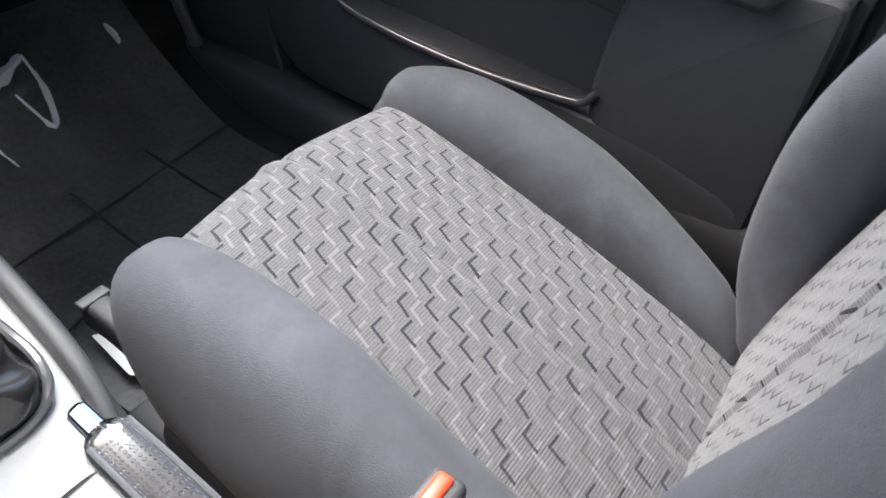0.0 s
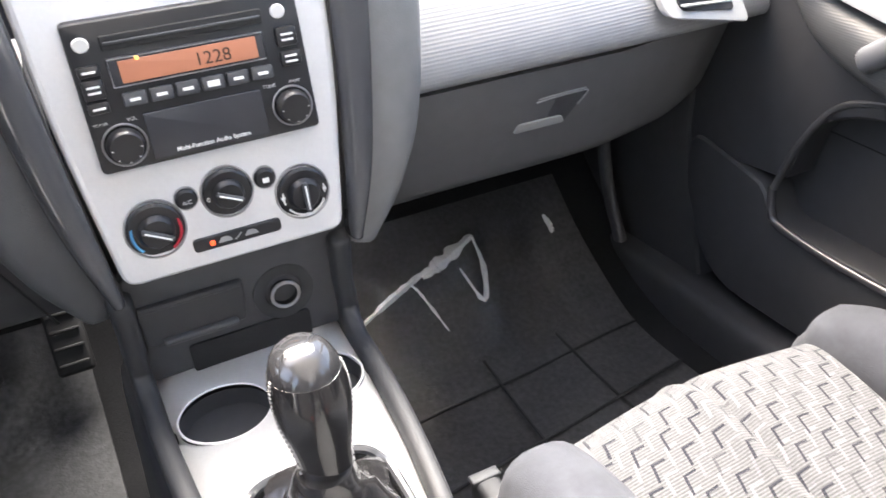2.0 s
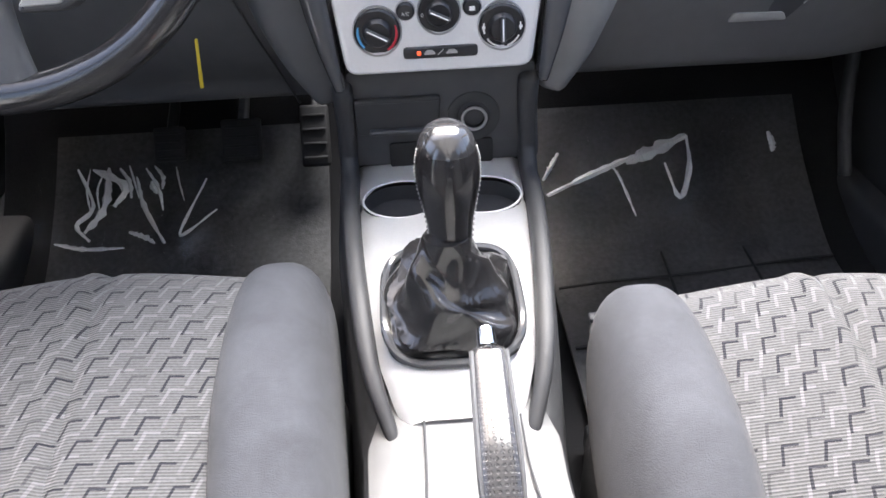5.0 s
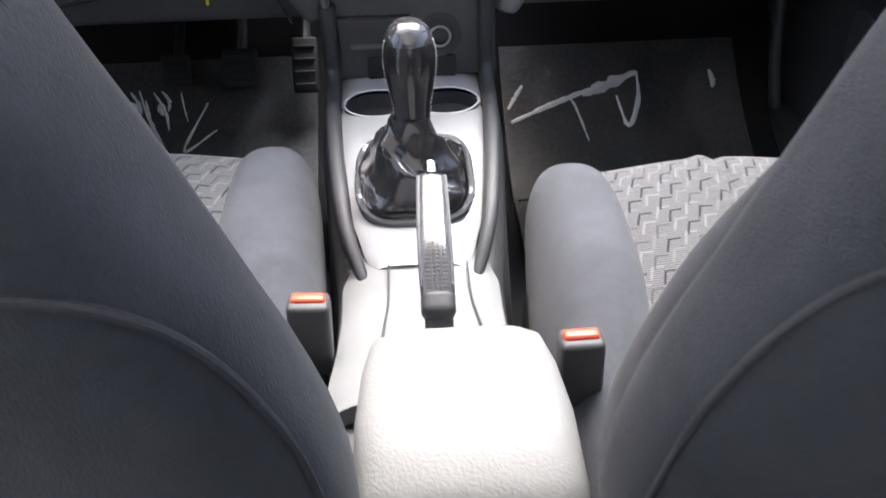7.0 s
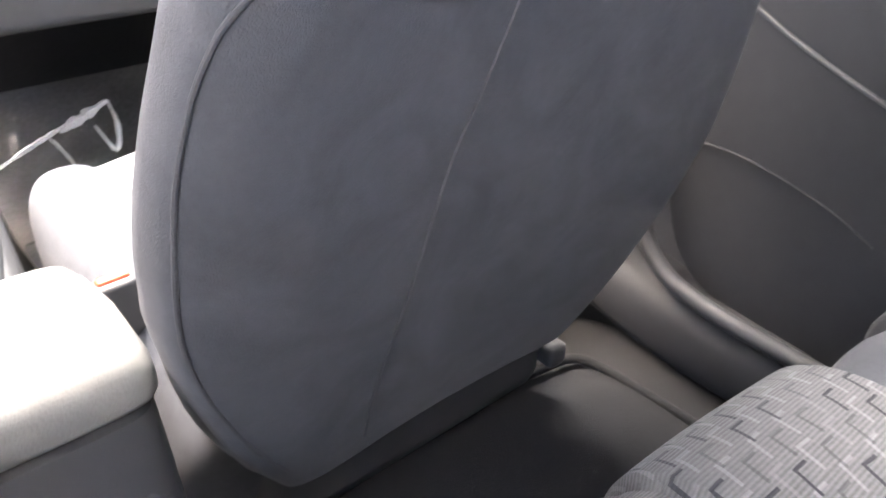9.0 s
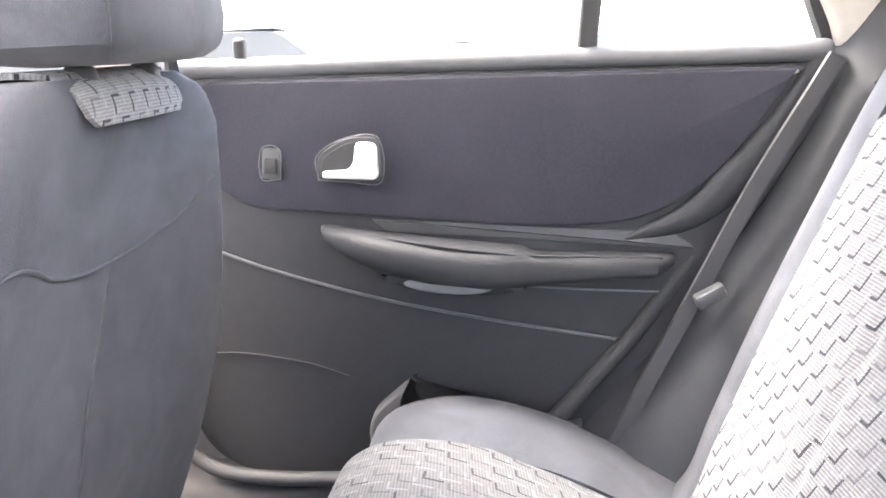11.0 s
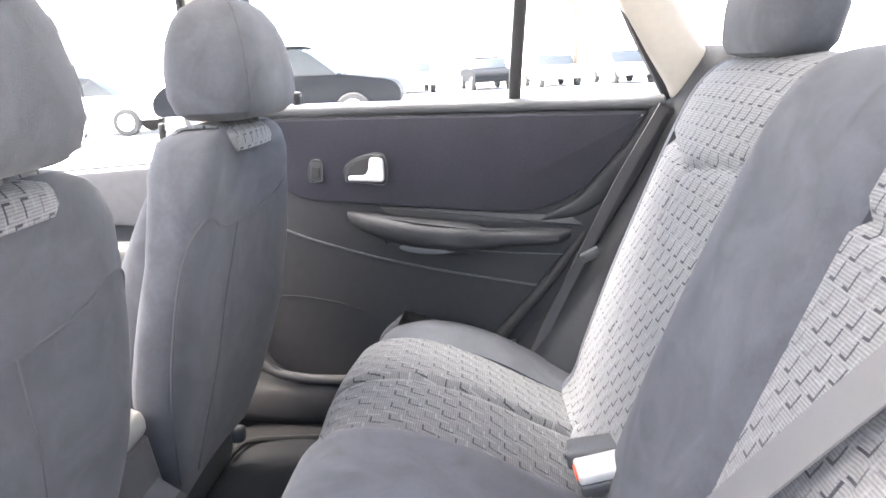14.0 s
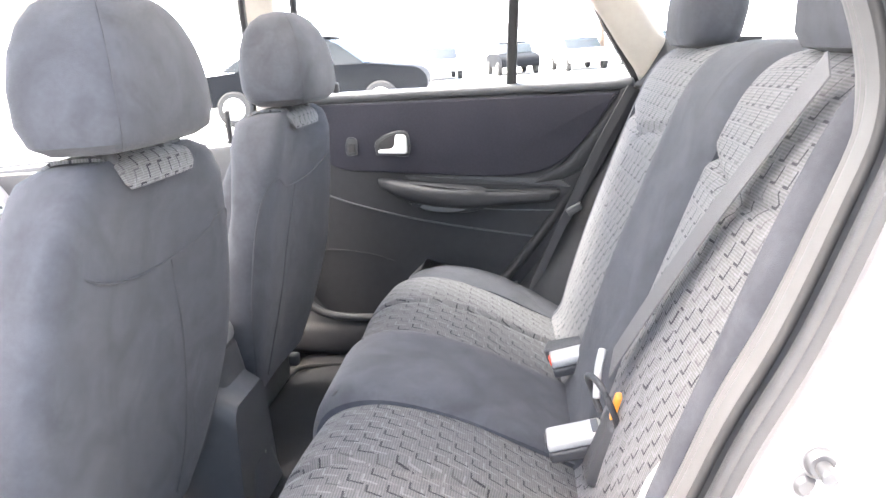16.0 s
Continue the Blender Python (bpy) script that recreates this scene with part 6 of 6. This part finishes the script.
back_path = [(-0.180, 0.262), (-0.212, 0.300), (-0.229, 0.36), (-0.259, 0.46), (-0.297, 0.57), (-0.330, 0.66), (-0.357, 0.716), (-0.389, 0.742), (-0.437, 0.740), (-0.467, 0.70)]
backrest = bench
vee = lambda u, s: -0.008 * math.exp(-((s - 0.508 - 0.035 * abs(u)) / 0.008) ** 2)
slit = lambda u, s: -0.0035 * math.exp(-(u / 0.03) ** 2) * (0.06 < s < 0.508)
for nm, x0, w in (("backrest_panel_right", 0.325, 0.163), ("backrest_panel_left", -0.2295, 0.1465)):
    part(nm, sheet(back_path, [(0, w), (0.6, w), (0.8, w * 0.93), (1, w * 0.85)], lambda u, s: 0.010 + 0.008 * math.cos(1.5 * u) + vee(u, s) + slit(u, s), x0, nu=52, ns=110, thick=0.05, skew=SK, uv0=(0.02, 0.011)), CLOTH_LIT, backrest, "patterned grey cloth backrest panel")
part("backrest_middle", sheet(back_path, [(0, 0.128), (0.5, 0.128), (0.8, 0.128), (1, 0.145)], lambda u, s: 0.020 - 0.012 * abs(u) ** 6, BX, nu=24, ns=60, thick=0.06, skew=SK), VELOUR, backrest, "plain grey velour strip")
for sgn, x0, sw_ in ((1, 0.528, 0.060), (-1, -0.386, 0.013)):
    part("backrest_side", sheet(back_path, sw_, lambda u, s: (0.016 - 0.045 * ((u + 1) / 2) ** 1.3 if sgn > 0 else 0.028 + 0.006 * u) - (0.004 * abs(u) ** 4 if u * sgn < 0 else (0.02 if sgn > 0 else 0.03) * (u * sgn) ** 3), x0, nu=18, ns=60, thick=0.06, skew=SK), VELOUR, backrest, "plain grey velour side")
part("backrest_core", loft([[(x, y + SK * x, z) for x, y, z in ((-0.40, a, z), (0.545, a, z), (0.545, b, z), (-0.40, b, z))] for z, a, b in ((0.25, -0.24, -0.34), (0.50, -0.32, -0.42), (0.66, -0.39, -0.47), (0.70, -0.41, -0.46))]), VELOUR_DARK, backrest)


def rear_headrest(cx):
    h = thing("rear_headrest", (cx, -0.40 + SK * cx, 0.77), "dark grey velour headrest on the rear backrest", "headrest", "rear headrests")
    y0 = -0.388 + SK * cx
    part("pad", loft([[(cx + a, y0 - 0.1 * (z - 0.8) + b, z - 0.038) for a, b in oval(w, d, 3.2, 32)] for z, w, d in ((0.792, 0.07, 0.02), (0.796, 0.10, 0.036), (0.808, 0.115, 0.043), (0.84, 0.120, 0.046), (0.88, 0.117, 0.045), (0.905, 0.105, 0.038), (0.918, 0.08, 0.025), (0.922, 0.03, 0.01))]), VELOUR, h)
    for o in (-1, 1):
        part("post", cyl((cx + o * 0.055, y0, 0.723), (cx + o * 0.055, y0, 0.768), 0.005, n=12), CHROME, h)
        part("post_collar", cyl((cx + o * 0.055, y0, 0.738), (cx + o * 0.055, y0, 0.751), 0.014, 0.011, 16, 0.002), PLASTIC, h)
    return h


rear_headrest(0.335)
rear_headrest(-0.262)

# rear buckles
def rear_buckle(c, turn, label, pale, press=RED_PLASTIC):
    b = thing("rear_buckle", c, label, "seat belt buckle", "rear buckles")
    q = Matrix.Rotation(radians(turn), 4, "Z") @ Matrix.Rotation(radians(-14), 4, "X")
    at = lambda v: tuple(Vector(c) + q.to_3x3() @ Vector(v))
    part("housing", rbox(at((0, 0, 0.003 if pale else 0)), (0.042, 0.062, 0.012 if pale else 0.020), 0.004, 3, q), CONSOLE_GREY if pale else PLASTIC, b, "pale grey buckle" if pale else "")
    part("press_button", rbox(at((0, 0.030, 0.003)), (0.024, 0.006, 0.008), 0.002, 2, q), press, b)
    if pale:
        part("lower_shell", rbox(at((0, 0.001, -0.010)), (0.043, 0.061, 0.014), 0.004, 3, q), PLASTIC, b)
        part("latch_slot", rbox(at((0, -0.024, 0.0085)), (0.030, 0.008, 0.004), 0.001, 2, q), PLASTIC_GREY, b)
    part("webbing_stub", rbox(at((0, -0.05, -0.004)), (0.034, 0.06, 0.004), 0.001, 2, q), BELT, b)
    return b


rear_buckle((0.180, -0.190, 0.338), -4, "dark seat belt buckle lying on the rear cushion", False, PLASTIC)
rear_buckle((0.128, -0.196, 0.345), 6, "pale grey seat belt buckle lying on the rear cushion", True)
rear_buckle((-0.116, -0.190, 0.347), 3, "pale grey seat belt buckle resting on the rear cushion", True, PLASTIC)
PLACE = BENCH_FIT @ Matrix.Translation((0.030, -0.010, -0.012))
mid = thing("upright_buckle", (-0.185, -0.20, 0.33), "black upright belt buckle with orange button against the backrest", "seat belt buckle")
part("housing", rbox((-0.185, -0.215, 0.365), (0.05, 0.035, 0.075), 0.008, 3, Matrix.Rotation(radians(20), 4, "X")), PLASTIC, mid)
part("press_button", rbox((-0.183, -0.222, 0.412), (0.018, 0.014, 0.034), 0.004, 3, Matrix.Rotation(radians(12), 4, "X")), ORANGE, mid)
part("frame_loop", wire([(-0.165, -0.205, 0.40), (-0.158, -0.195, 0.425), (-0.172, -0.19, 0.445), (-0.205, -0.20, 0.45), (-0.215, -0.215, 0.42), (-0.20, -0.22, 0.395)], 0.0035, 8, 30), PLASTIC, mid)
PLACE = BENCH_FIT
# centre belt across the left panel
belt_c = thing("lap_and_shoulder_belt", (-0.3, -0.3, 0.5), "grey belt webbing running across the patterned backrest", "seat belt", "rear belts")


def strap(p0, p1, width, sagging, n=26, narrow=0.0):
    """Webbing between two points on the backrest, lying proud of it."""
    rings = []
    p0, p1 = np.array(p0, float), np.array(p1, float)
    d = (p1 - p0) / np.linalg.norm(p1 - p0)
    nrm = np.array((0.0, 0.93, 0.36))
    w = np.cross(d, nrm)
    w /= np.linalg.norm(w)
    w0 = width
    for s in np.linspace(0, 1, n):
        width = w0 * (1 - narrow * s)
        c = p0 + (p1 - p0) * s + nrm * sagging * math.sin(math.pi * s)
        rings.append([c - w * width / 2, c + w * width / 2, c + w * width / 2 + nrm * 0.0015, c - w * width / 2 + nrm * 0.0015])
    return loft(rings)


part("webbing", strap((-0.140, -0.225, 0.447), (-0.326, -0.345, 0.748), 0.040, 0.004, 26, 0.15), BELT, belt_c)
part("latch_plate", tube([(-0.133, -0.215, 0.458), (-0.140, -0.211, 0.440), (-0.153, -0.209, 0.414)], 0.006, 0.004, 3, 12, 12), CONSOLE_GREY, belt_c, "pale grey latch plate")
PLACE = BENCH_FIT @ Matrix.Translation((0.012, -0.014, 0.055))
belt_l = thing("outer_belt_tongue", (-0.36, -0.22, 0.33), "pale grey belt tongue at the outer edge of the bench", "belt tongue")
part("tongue", tube([(-0.375, -0.235, 0.40), (-0.372, -0.222, 0.375), (-0.378, -0.212, 0.335)], 0.007, 0.005, 3, 12, 12), CONSOLE_GREY, belt_l)
part("webbing", strap((-0.378, -0.215, 0.36), (-0.41, -0.24, 0.20), 0.044, 0.0), BELT, belt_l)

# left rear door opening: trim, seal and painted pillar with striker
PLACE = Matrix.Translation((-0.030, 0.0125, 0.014))
jamb = thing("pillar_rear_left", (-0.66, -0.45, 0.6), "white painted rear door frame with black rubber seal", "pillar", kind="structure")
jl = [(-0.28, 0.29), (-0.318, 0.38), (-0.350, 0.449), (-0.378, 0.512), (-0.418, 0.589), (-0.455, 0.678), (-0.474, 0.732), (-0.474, 0.78), (-0.455, 0.84), (-0.41, 0.92), (-0.32, 1.04), (-0.24, 1.13)]
part("rubber_seal", wire([(-0.561, y + 0.001, z) for y, z in jl], 0.0042, 10, 60), RUBBER, jamb, "black rubber door seal")
part("pale_trim", sheet([(y - 0.004, z - 0.002) for y, z in jl], [(0, 0.022), (0.3, 0.030), (1, 0.033)], lambda u, s: 0.005 * (1 - u * u) - 0.0030 * math.exp(-((u - 0.15) / 0.09) ** 2) - 0.002 * math.exp(-((u - 0.5) / 0.07) ** 2), -0.527, nu=26, ns=50, thick=0.02), TRIM_DARKENED, jamb, "grey trim strip, darkened against the strong light")
part("weather_strip", sheet([(y - 0.006, z) for y, z in jl], 0.020, lambda u, s: 0.005 * (1 - u * u) - 0.003 * math.exp(-((u + 0.3) / 0.12) ** 2), -0.586, nu=16, ns=50, thick=0.014), PLASTIC, jamb, "dark grey rubber weather strip")
# plain grey strip between the weather strip and the white jamb
part("jamb_band", sheet([(y - 0.006, z) for y, z in jl], 0.032, lambda u, s: 0.004 * (1 - u ** 4) + 0.003 * math.exp(-((u - 0.35) / 0.15) ** 2), -0.638, nu=18, ns=50, thick=0.02), JAMB_GREY, jamb, "grey edge of the jamb")
part("painted_frame", sheet([(y - 0.006, z) for y, z in jl], 0.080, lambda u, s: -0.002 - 0.004 * u * u, -0.750, nu=16, ns=50, thick=0.02), PAINT, jamb, "glossy white door jamb")
part("painted_flank", slab(rounded([(-0.30, 0.29), (-0.390, 0.512), (-0.468, 0.678), (-0.488, 0.75), (-0.468, 0.84), (-0.423, 0.92), (-0.34, 1.03), (-1.1, 1.03), (-1.1, 0.29)], 0.02), lambda y, z, d: (-0.825 + d, y, z), 0.0205, 0.006), PAINT, jamb)
PLACE = None
stk = part("striker", cyl((-0.7650, -0.3684, 0.5998), (-0.7870, -0.3662, 0.6007), 0.0042, 0.0040, 24, 0.001), BOLT, jamb, "steel striker bolt")
part("striker_washer", cyl((-0.7690, -0.3680, 0.6000), (-0.7750, -0.3674, 0.6002), 0.0085, 0.0076, 24, 0.001), BOLT, stk)
part("striker_plate", cyl((-0.7590, -0.3690, 0.5996), (-0.7690, -0.3680, 0.6000), 0.0105, 0.0100, 24, 0.0008), JAMB_GREY, stk)
part("plate_foot", cyl((-0.7560, -0.3630, 0.5846), (-0.7660, -0.3620, 0.5850), 0.0100, 0.0095, 24, 0.0008), JAMB_GREY, stk)
part("screw_head", cyl((-0.7660, -0.3620, 0.5850), (-0.7690, -0.3617, 0.5851), 0.0062, 0.0050, 18, 0.001), BOLT, stk)

# ---- floor coverings and film ----
PLACE = None
for nm, x0, lab in (("floor_mat", 0.355, "black floor mat with fold creases in the passenger footwell"), ("floor_mat", -0.37, "black floor mat with fold creases in the driver's footwell")):
    mat = thing(nm, (x0, 1.0, 0.04), lab, "floor mat", "front mats")
    prof = [(1.36, 0.20), (1.27, 0.118), (1.17, 0.062), (1.08, 0.045), (0.95, 0.045), (0.78, 0.047)]
    part("mat_body", sheet(prof, 0.205, lambda u, s: 0.005 * math.sin(6 * u + 5 * s) * math.sin(8 * s), x0, nu=30, ns=40, thick=0.006), MAT, mat)
    for k, (a, b, c, d) in enumerate(((-0.2, 0.98, 0.2, 1.03), (-0.2, 1.10, 0.2, 1.13), (-0.05, 0.85, -0.04, 1.16), (0.09, 0.85, 0.08, 1.16))):
        part("fold_crease", wire([(x0 + a + (c - a) * f, b + (d - b) * f, 0.0505 + 0.10 * max(0, b + (d - b) * f - 1.09) + 0.002 * math.sin(9 * f)) for f in np.linspace(0, 1, 14)], 0.0022, 6), RUBBER, mat)


def film_sheet(x0, x1, seed, tilt, name, label, creases):
    """Crumpled clear film: sharp folds over a sloping sheet. creases: white ribbons drawn as glints."""
    rnd = random.Random(seed)
    folds = [(rnd.uniform(-0.4, 1.4), rnd.uniform(-0.6, 1.2), rnd.uniform(0, math.pi), rnd.uniform(0.008, 0.022), rnd.uniform(0.012, 0.045)) for _ in range(30)]
    n1, n2 = 130, 80
    verts = []
    for j in range(n2 + 1):
        for i in range(n1 + 1):
            u, v = i / n1, j / n2
            h = 0.0
            for a, b, th, amp, wid in folds:
                d = (u - a) * math.cos(th) + (v - b) * math.sin(th)
                e = -(u - a) * math.sin(th) + (v - b) * math.cos(th)
                h += 0.6 * amp * max(0, 1 - abs(d) / wid) * math.exp(-(e / 0.5) ** 2)
            x = x0 + (x1 - x0) * u
            y = 1.135 + 0.17 * v + 0.02 * math.sin(7 * u)
            z = interp([(0, 0.060), (0.3, 0.085), (1, 0.185)], v) + tilt * (1 - u) * 0.04 + min(h, 0.05) + 0.004
            verts.append((x, y - h * 0.4, z))
    faces = [(j * (n1 + 1) + i, j * (n1 + 1) + i + 1, (j + 1) * (n1 + 1) + i + 1, (j + 1) * (n1 + 1) + i) for j in range(n2) for i in range(n1)]
    bm = make(verts, faces)
    bmesh.ops.solidify(bm, geom=list(bm.faces), thickness=0.0006)
    film = thing(name, ((x0 + x1) / 2, 1.2, 0.07), label, "plastic film", "films")
    part("sheet", bm, FILM, film)
    rnd = random.Random(seed + 1)
    # white ribbons stand in for reflections along the folds
    for path, wide in creases:
        p = smooth(path, 16)
        tang = np.gradient(p, axis=0)
        rings = []
        for i, (c, t) in enumerate(zip(p, tang)):
            side = np.cross(t, (0, -0.5, 0.85))
            side /= np.linalg.norm(side)
            w = wide * 1.7 * (0.35 + 0.65 * math.sin(math.pi * (i + 0.6) / 16.2)) * rnd.uniform(0.6, 1.3)
            up = np.array((0, -0.5, 0.85)) * w * 0.7
            rings.append([c - side * w, c + up, c + side * w * 0.6, c - up * 0.2])
        part("film_glint", loft(rings), GLINT, film, "white ribbon drawn as a glint on the folded film")
    return film


def fan(xs, y0, y1, seed, wide):
    """Thin white glint lines that run down the slope of a film, leaning this way and that."""
    rnd, out = random.Random(seed), []
    lie = lambda y: interp([(1.20, 0.092), (1.25, 0.118), (1.32, 0.174)], y)
    for x in xs:
        a, b = y1 - rnd.uniform(0, 0.012), y0 + rnd.uniform(-0.012, 0.02)
        lean, bend = rnd.uniform(-0.012, 0.03), rnd.uniform(-0.008, 0.008)
        out.append(([(x, a, lie(a) + 0.004), (x + lean * 0.5 + bend, (a + b) / 2, lie((a + b) / 2) + 0.005), (x + lean, b, lie(b) + 0.004)], wide * rnd.uniform(0.6, 1.4)))
    return tuple(out)


film_sheet(0.14, 0.47, 5, 1.0, "plastic_film", "crumpled clear plastic film over the passenger floor mat",
           (([(0.160, 1.242, 0.114), (0.209, 1.261, 0.125), (0.263, 1.279, 0.137), (0.30, 1.289, 0.147)], 0.004), ([(0.285, 1.280, 0.14), (0.33, 1.292, 0.15), (0.382, 1.310, 0.165)], 0.008),
            ([(0.382, 1.31, 0.165), (0.380, 1.274, 0.133), (0.357, 1.23, 0.107), (0.343, 1.275, 0.14)], 0.003), ([(0.263, 1.279, 0.137), (0.272, 1.264, 0.126), (0.286, 1.205, 0.093)], 0.002),
            ([(0.157, 1.265, 0.127), (0.17, 1.28, 0.14), (0.184, 1.298, 0.154)], 0.003), ([(0.508, 1.308, 0.164), (0.512, 1.295, 0.15), (0.51, 1.285, 0.142)], 0.004)))
film_sheet(-0.58, -0.24, 11, 0.3, "plastic_film", "crumpled clear plastic film over the driver's floor mat",
           (([(-0.540, 1.313, 0.168), (-0.516, 1.269, 0.129), (-0.537, 1.242, 0.114), (-0.514, 1.218, 0.10)], 0.003), ([(-0.494, 1.313, 0.168), (-0.50, 1.268, 0.128), (-0.524, 1.231, 0.107)], 0.005),
            ([(-0.452, 1.30, 0.157), (-0.44, 1.263, 0.126), (-0.405, 1.209, 0.095)], 0.003), ([(-0.348, 1.294, 0.151), (-0.384, 1.22, 0.101), (-0.331, 1.254, 0.12)], 0.0022),
            ([(-0.565, 1.217, 0.10), (-0.52, 1.207, 0.094), (-0.462, 1.205, 0.094)], 0.003), ([(-0.458, 1.228, 0.106), (-0.435, 1.22, 0.10), (-0.418, 1.209, 0.096)], 0.003),
            ([(-0.517, 1.311, 0.167), (-0.47, 1.289, 0.148), (-0.485, 1.267, 0.128)], 0.005), ([(-0.429, 1.293, 0.151), (-0.426, 1.286, 0.145), (-0.421, 1.28, 0.138)], 0.005)) + fan((-0.520, -0.508, -0.499, -0.488, -0.476, -0.462, -0.437, -0.424, -0.392), 1.262, 1.312, 4, 0.0019))

# ---- outside ----
def parked_car(x, y, turn, paint, size, label):
    """A parked car seen through the windows."""
    c = thing("parked_car", (x, y, -0.5), label, "car", "parked cars")
    m = Matrix.Translation((x, y, -0.5)) @ Matrix.Rotation(radians(turn), 4, "Z") @ Matrix.Scale(size, 4)
    body = [(-2.1, 0.35), (-2.15, 0.62), (-2.0, 0.80), (-1.2, 0.92), (1.0, 0.95), (1.9, 0.88), (2.15, 0.62), (2.1, 0.35)]
    bm = loft([[(a, w, z) for a, z in rounded(body, 0.2, 4)] for w in (-0.85, -0.80, 0.80, 0.85)])
    bm.transform(m)
    part("body", bm, paint, c)
    roof = [(-1.15, 0.90), (-0.55, 1.38), (0.75, 1.42), (1.6, 0.94)]
    bm = loft([[(a * f, w, 0.9 + (z - 0.9) * f) for a, z in rounded(roof, 0.15, 4)] for w, f in ((-0.78, 0.95), (-0.62, 1.0), (0.62, 1.0), (0.78, 0.95))])
    bm.transform(m)
    cab = part("cabin", bm, CAR_GLASS, c)
    bm = rbox((0.1, 0, 1.41), (1.15, 1.2, 0.05), 0.02)
    bm.transform(m)
    part("roof", bm, paint, c)
    for a in (-1.3, 1.3):
        for w in (-0.82, 0.82):
            bm = cyl((a, w - 0.1, 0.31), (a, w + 0.1, 0.31), 0.31, None, 28, 0.03)
            bm.transform(m)
            wh = part("wheel", bm, TYRE, c)
            o = math.copysign(0.105, w)
            bm = cyl((a, w + o, 0.31), (a, w + o * 1.1, 0.31), 0.20, None, 24, 0.005)
            bm.transform(m)
            part("rim", bm, ALLOY, wh)
    return c


parked_car(17.0, 4.75, 95, CAR_DARK, 1.25, "dark saloon car parked across the lot")
parked_car(36.0, 4.0, 12, CAR_GREY, 1.0, "grey car parked far along the row")
parked_car(36.0, 0.6, 12, CAR_DARK, 1.0, "dark car parked far along the row")
parked_car(36.0, -2.4, 12, PAINT, 1.0, "white car parked far along the row")
parked_car(36.0, -5.6, 12, CAR_GREY, 1.0, "grey car parked far along the row")
parked_car(17.5, 9.8, 95, PAINT, 1.0, "white car parked across the lot")


def tree(x, y, h, seed):
    rnd = random.Random(seed)
    t = thing("tree", (x, y, -0.5), "leafy green tree behind the parked cars", "tree", "trees")
    part("trunk", wire([(x, y, -0.5), (x + 0.05, y, h * 0.4), (x - 0.1, y + 0.1, h * 0.8)], 0.12, 10, 10), BARK, t)
    verts, faces = [], []
    for k in range(1400):
        a, b, r = rnd.uniform(0, 2 * math.pi), rnd.uniform(-1, 1), rnd.uniform(0.3, 1) ** 0.4
        c = Vector((x + math.cos(a) * math.sqrt(1 - b * b) * r * h * 0.38, y + math.sin(a) * math.sqrt(1 - b * b) * r * h * 0.38, h * 0.72 + b * r * h * 0.34))
        c += Vector((rnd.gauss(0, 0.15), rnd.gauss(0, 0.15), rnd.gauss(0, 0.15)))
        q = Euler((rnd.uniform(0, 6), rnd.uniform(0, 6), 0)).to_matrix()
        s = rnd.uniform(0.08, 0.2)
        i = len(verts)
        verts += [c + q @ Vector(v) * s for v in ((-1, 0, 0), (0, -0.5, 0.1), (1, 0, 0), (0, 0.5, 0.1))]
        faces.append((i, i + 1, i + 2, i + 3))
    part("crown", make(verts, faces), LEAF, t, flat=True)
    return t


def glowing_distance():
    """A far wall that glows evenly, added for the overexposed distance behind the parked cars."""
    rings = []
    for k in range(33):
        a = radians(-75 + 150 * k / 32)
        c, s = math.cos(a), math.sin(a)
        rings.append([(90 * c, 90 * s, -2.0), (90 * c, 90 * s, 16.0), (90.3 * c, 90.3 * s, 16.0), (90.3 * c, 90.3 * s, -2.0)])
    return loft(rings)


far = part("backdrop", glowing_distance(), BACKDROP_GLOW)
tagged(far, "glowing white backdrop for the overexposed distance beyond the car park", "backdrop", kind="structure")
tree(36.0, -3.5, 8.0, 3)
tree(38.0, -9.0, 9.0, 4)
tree(28.0, -22.0, 8.0, 6)
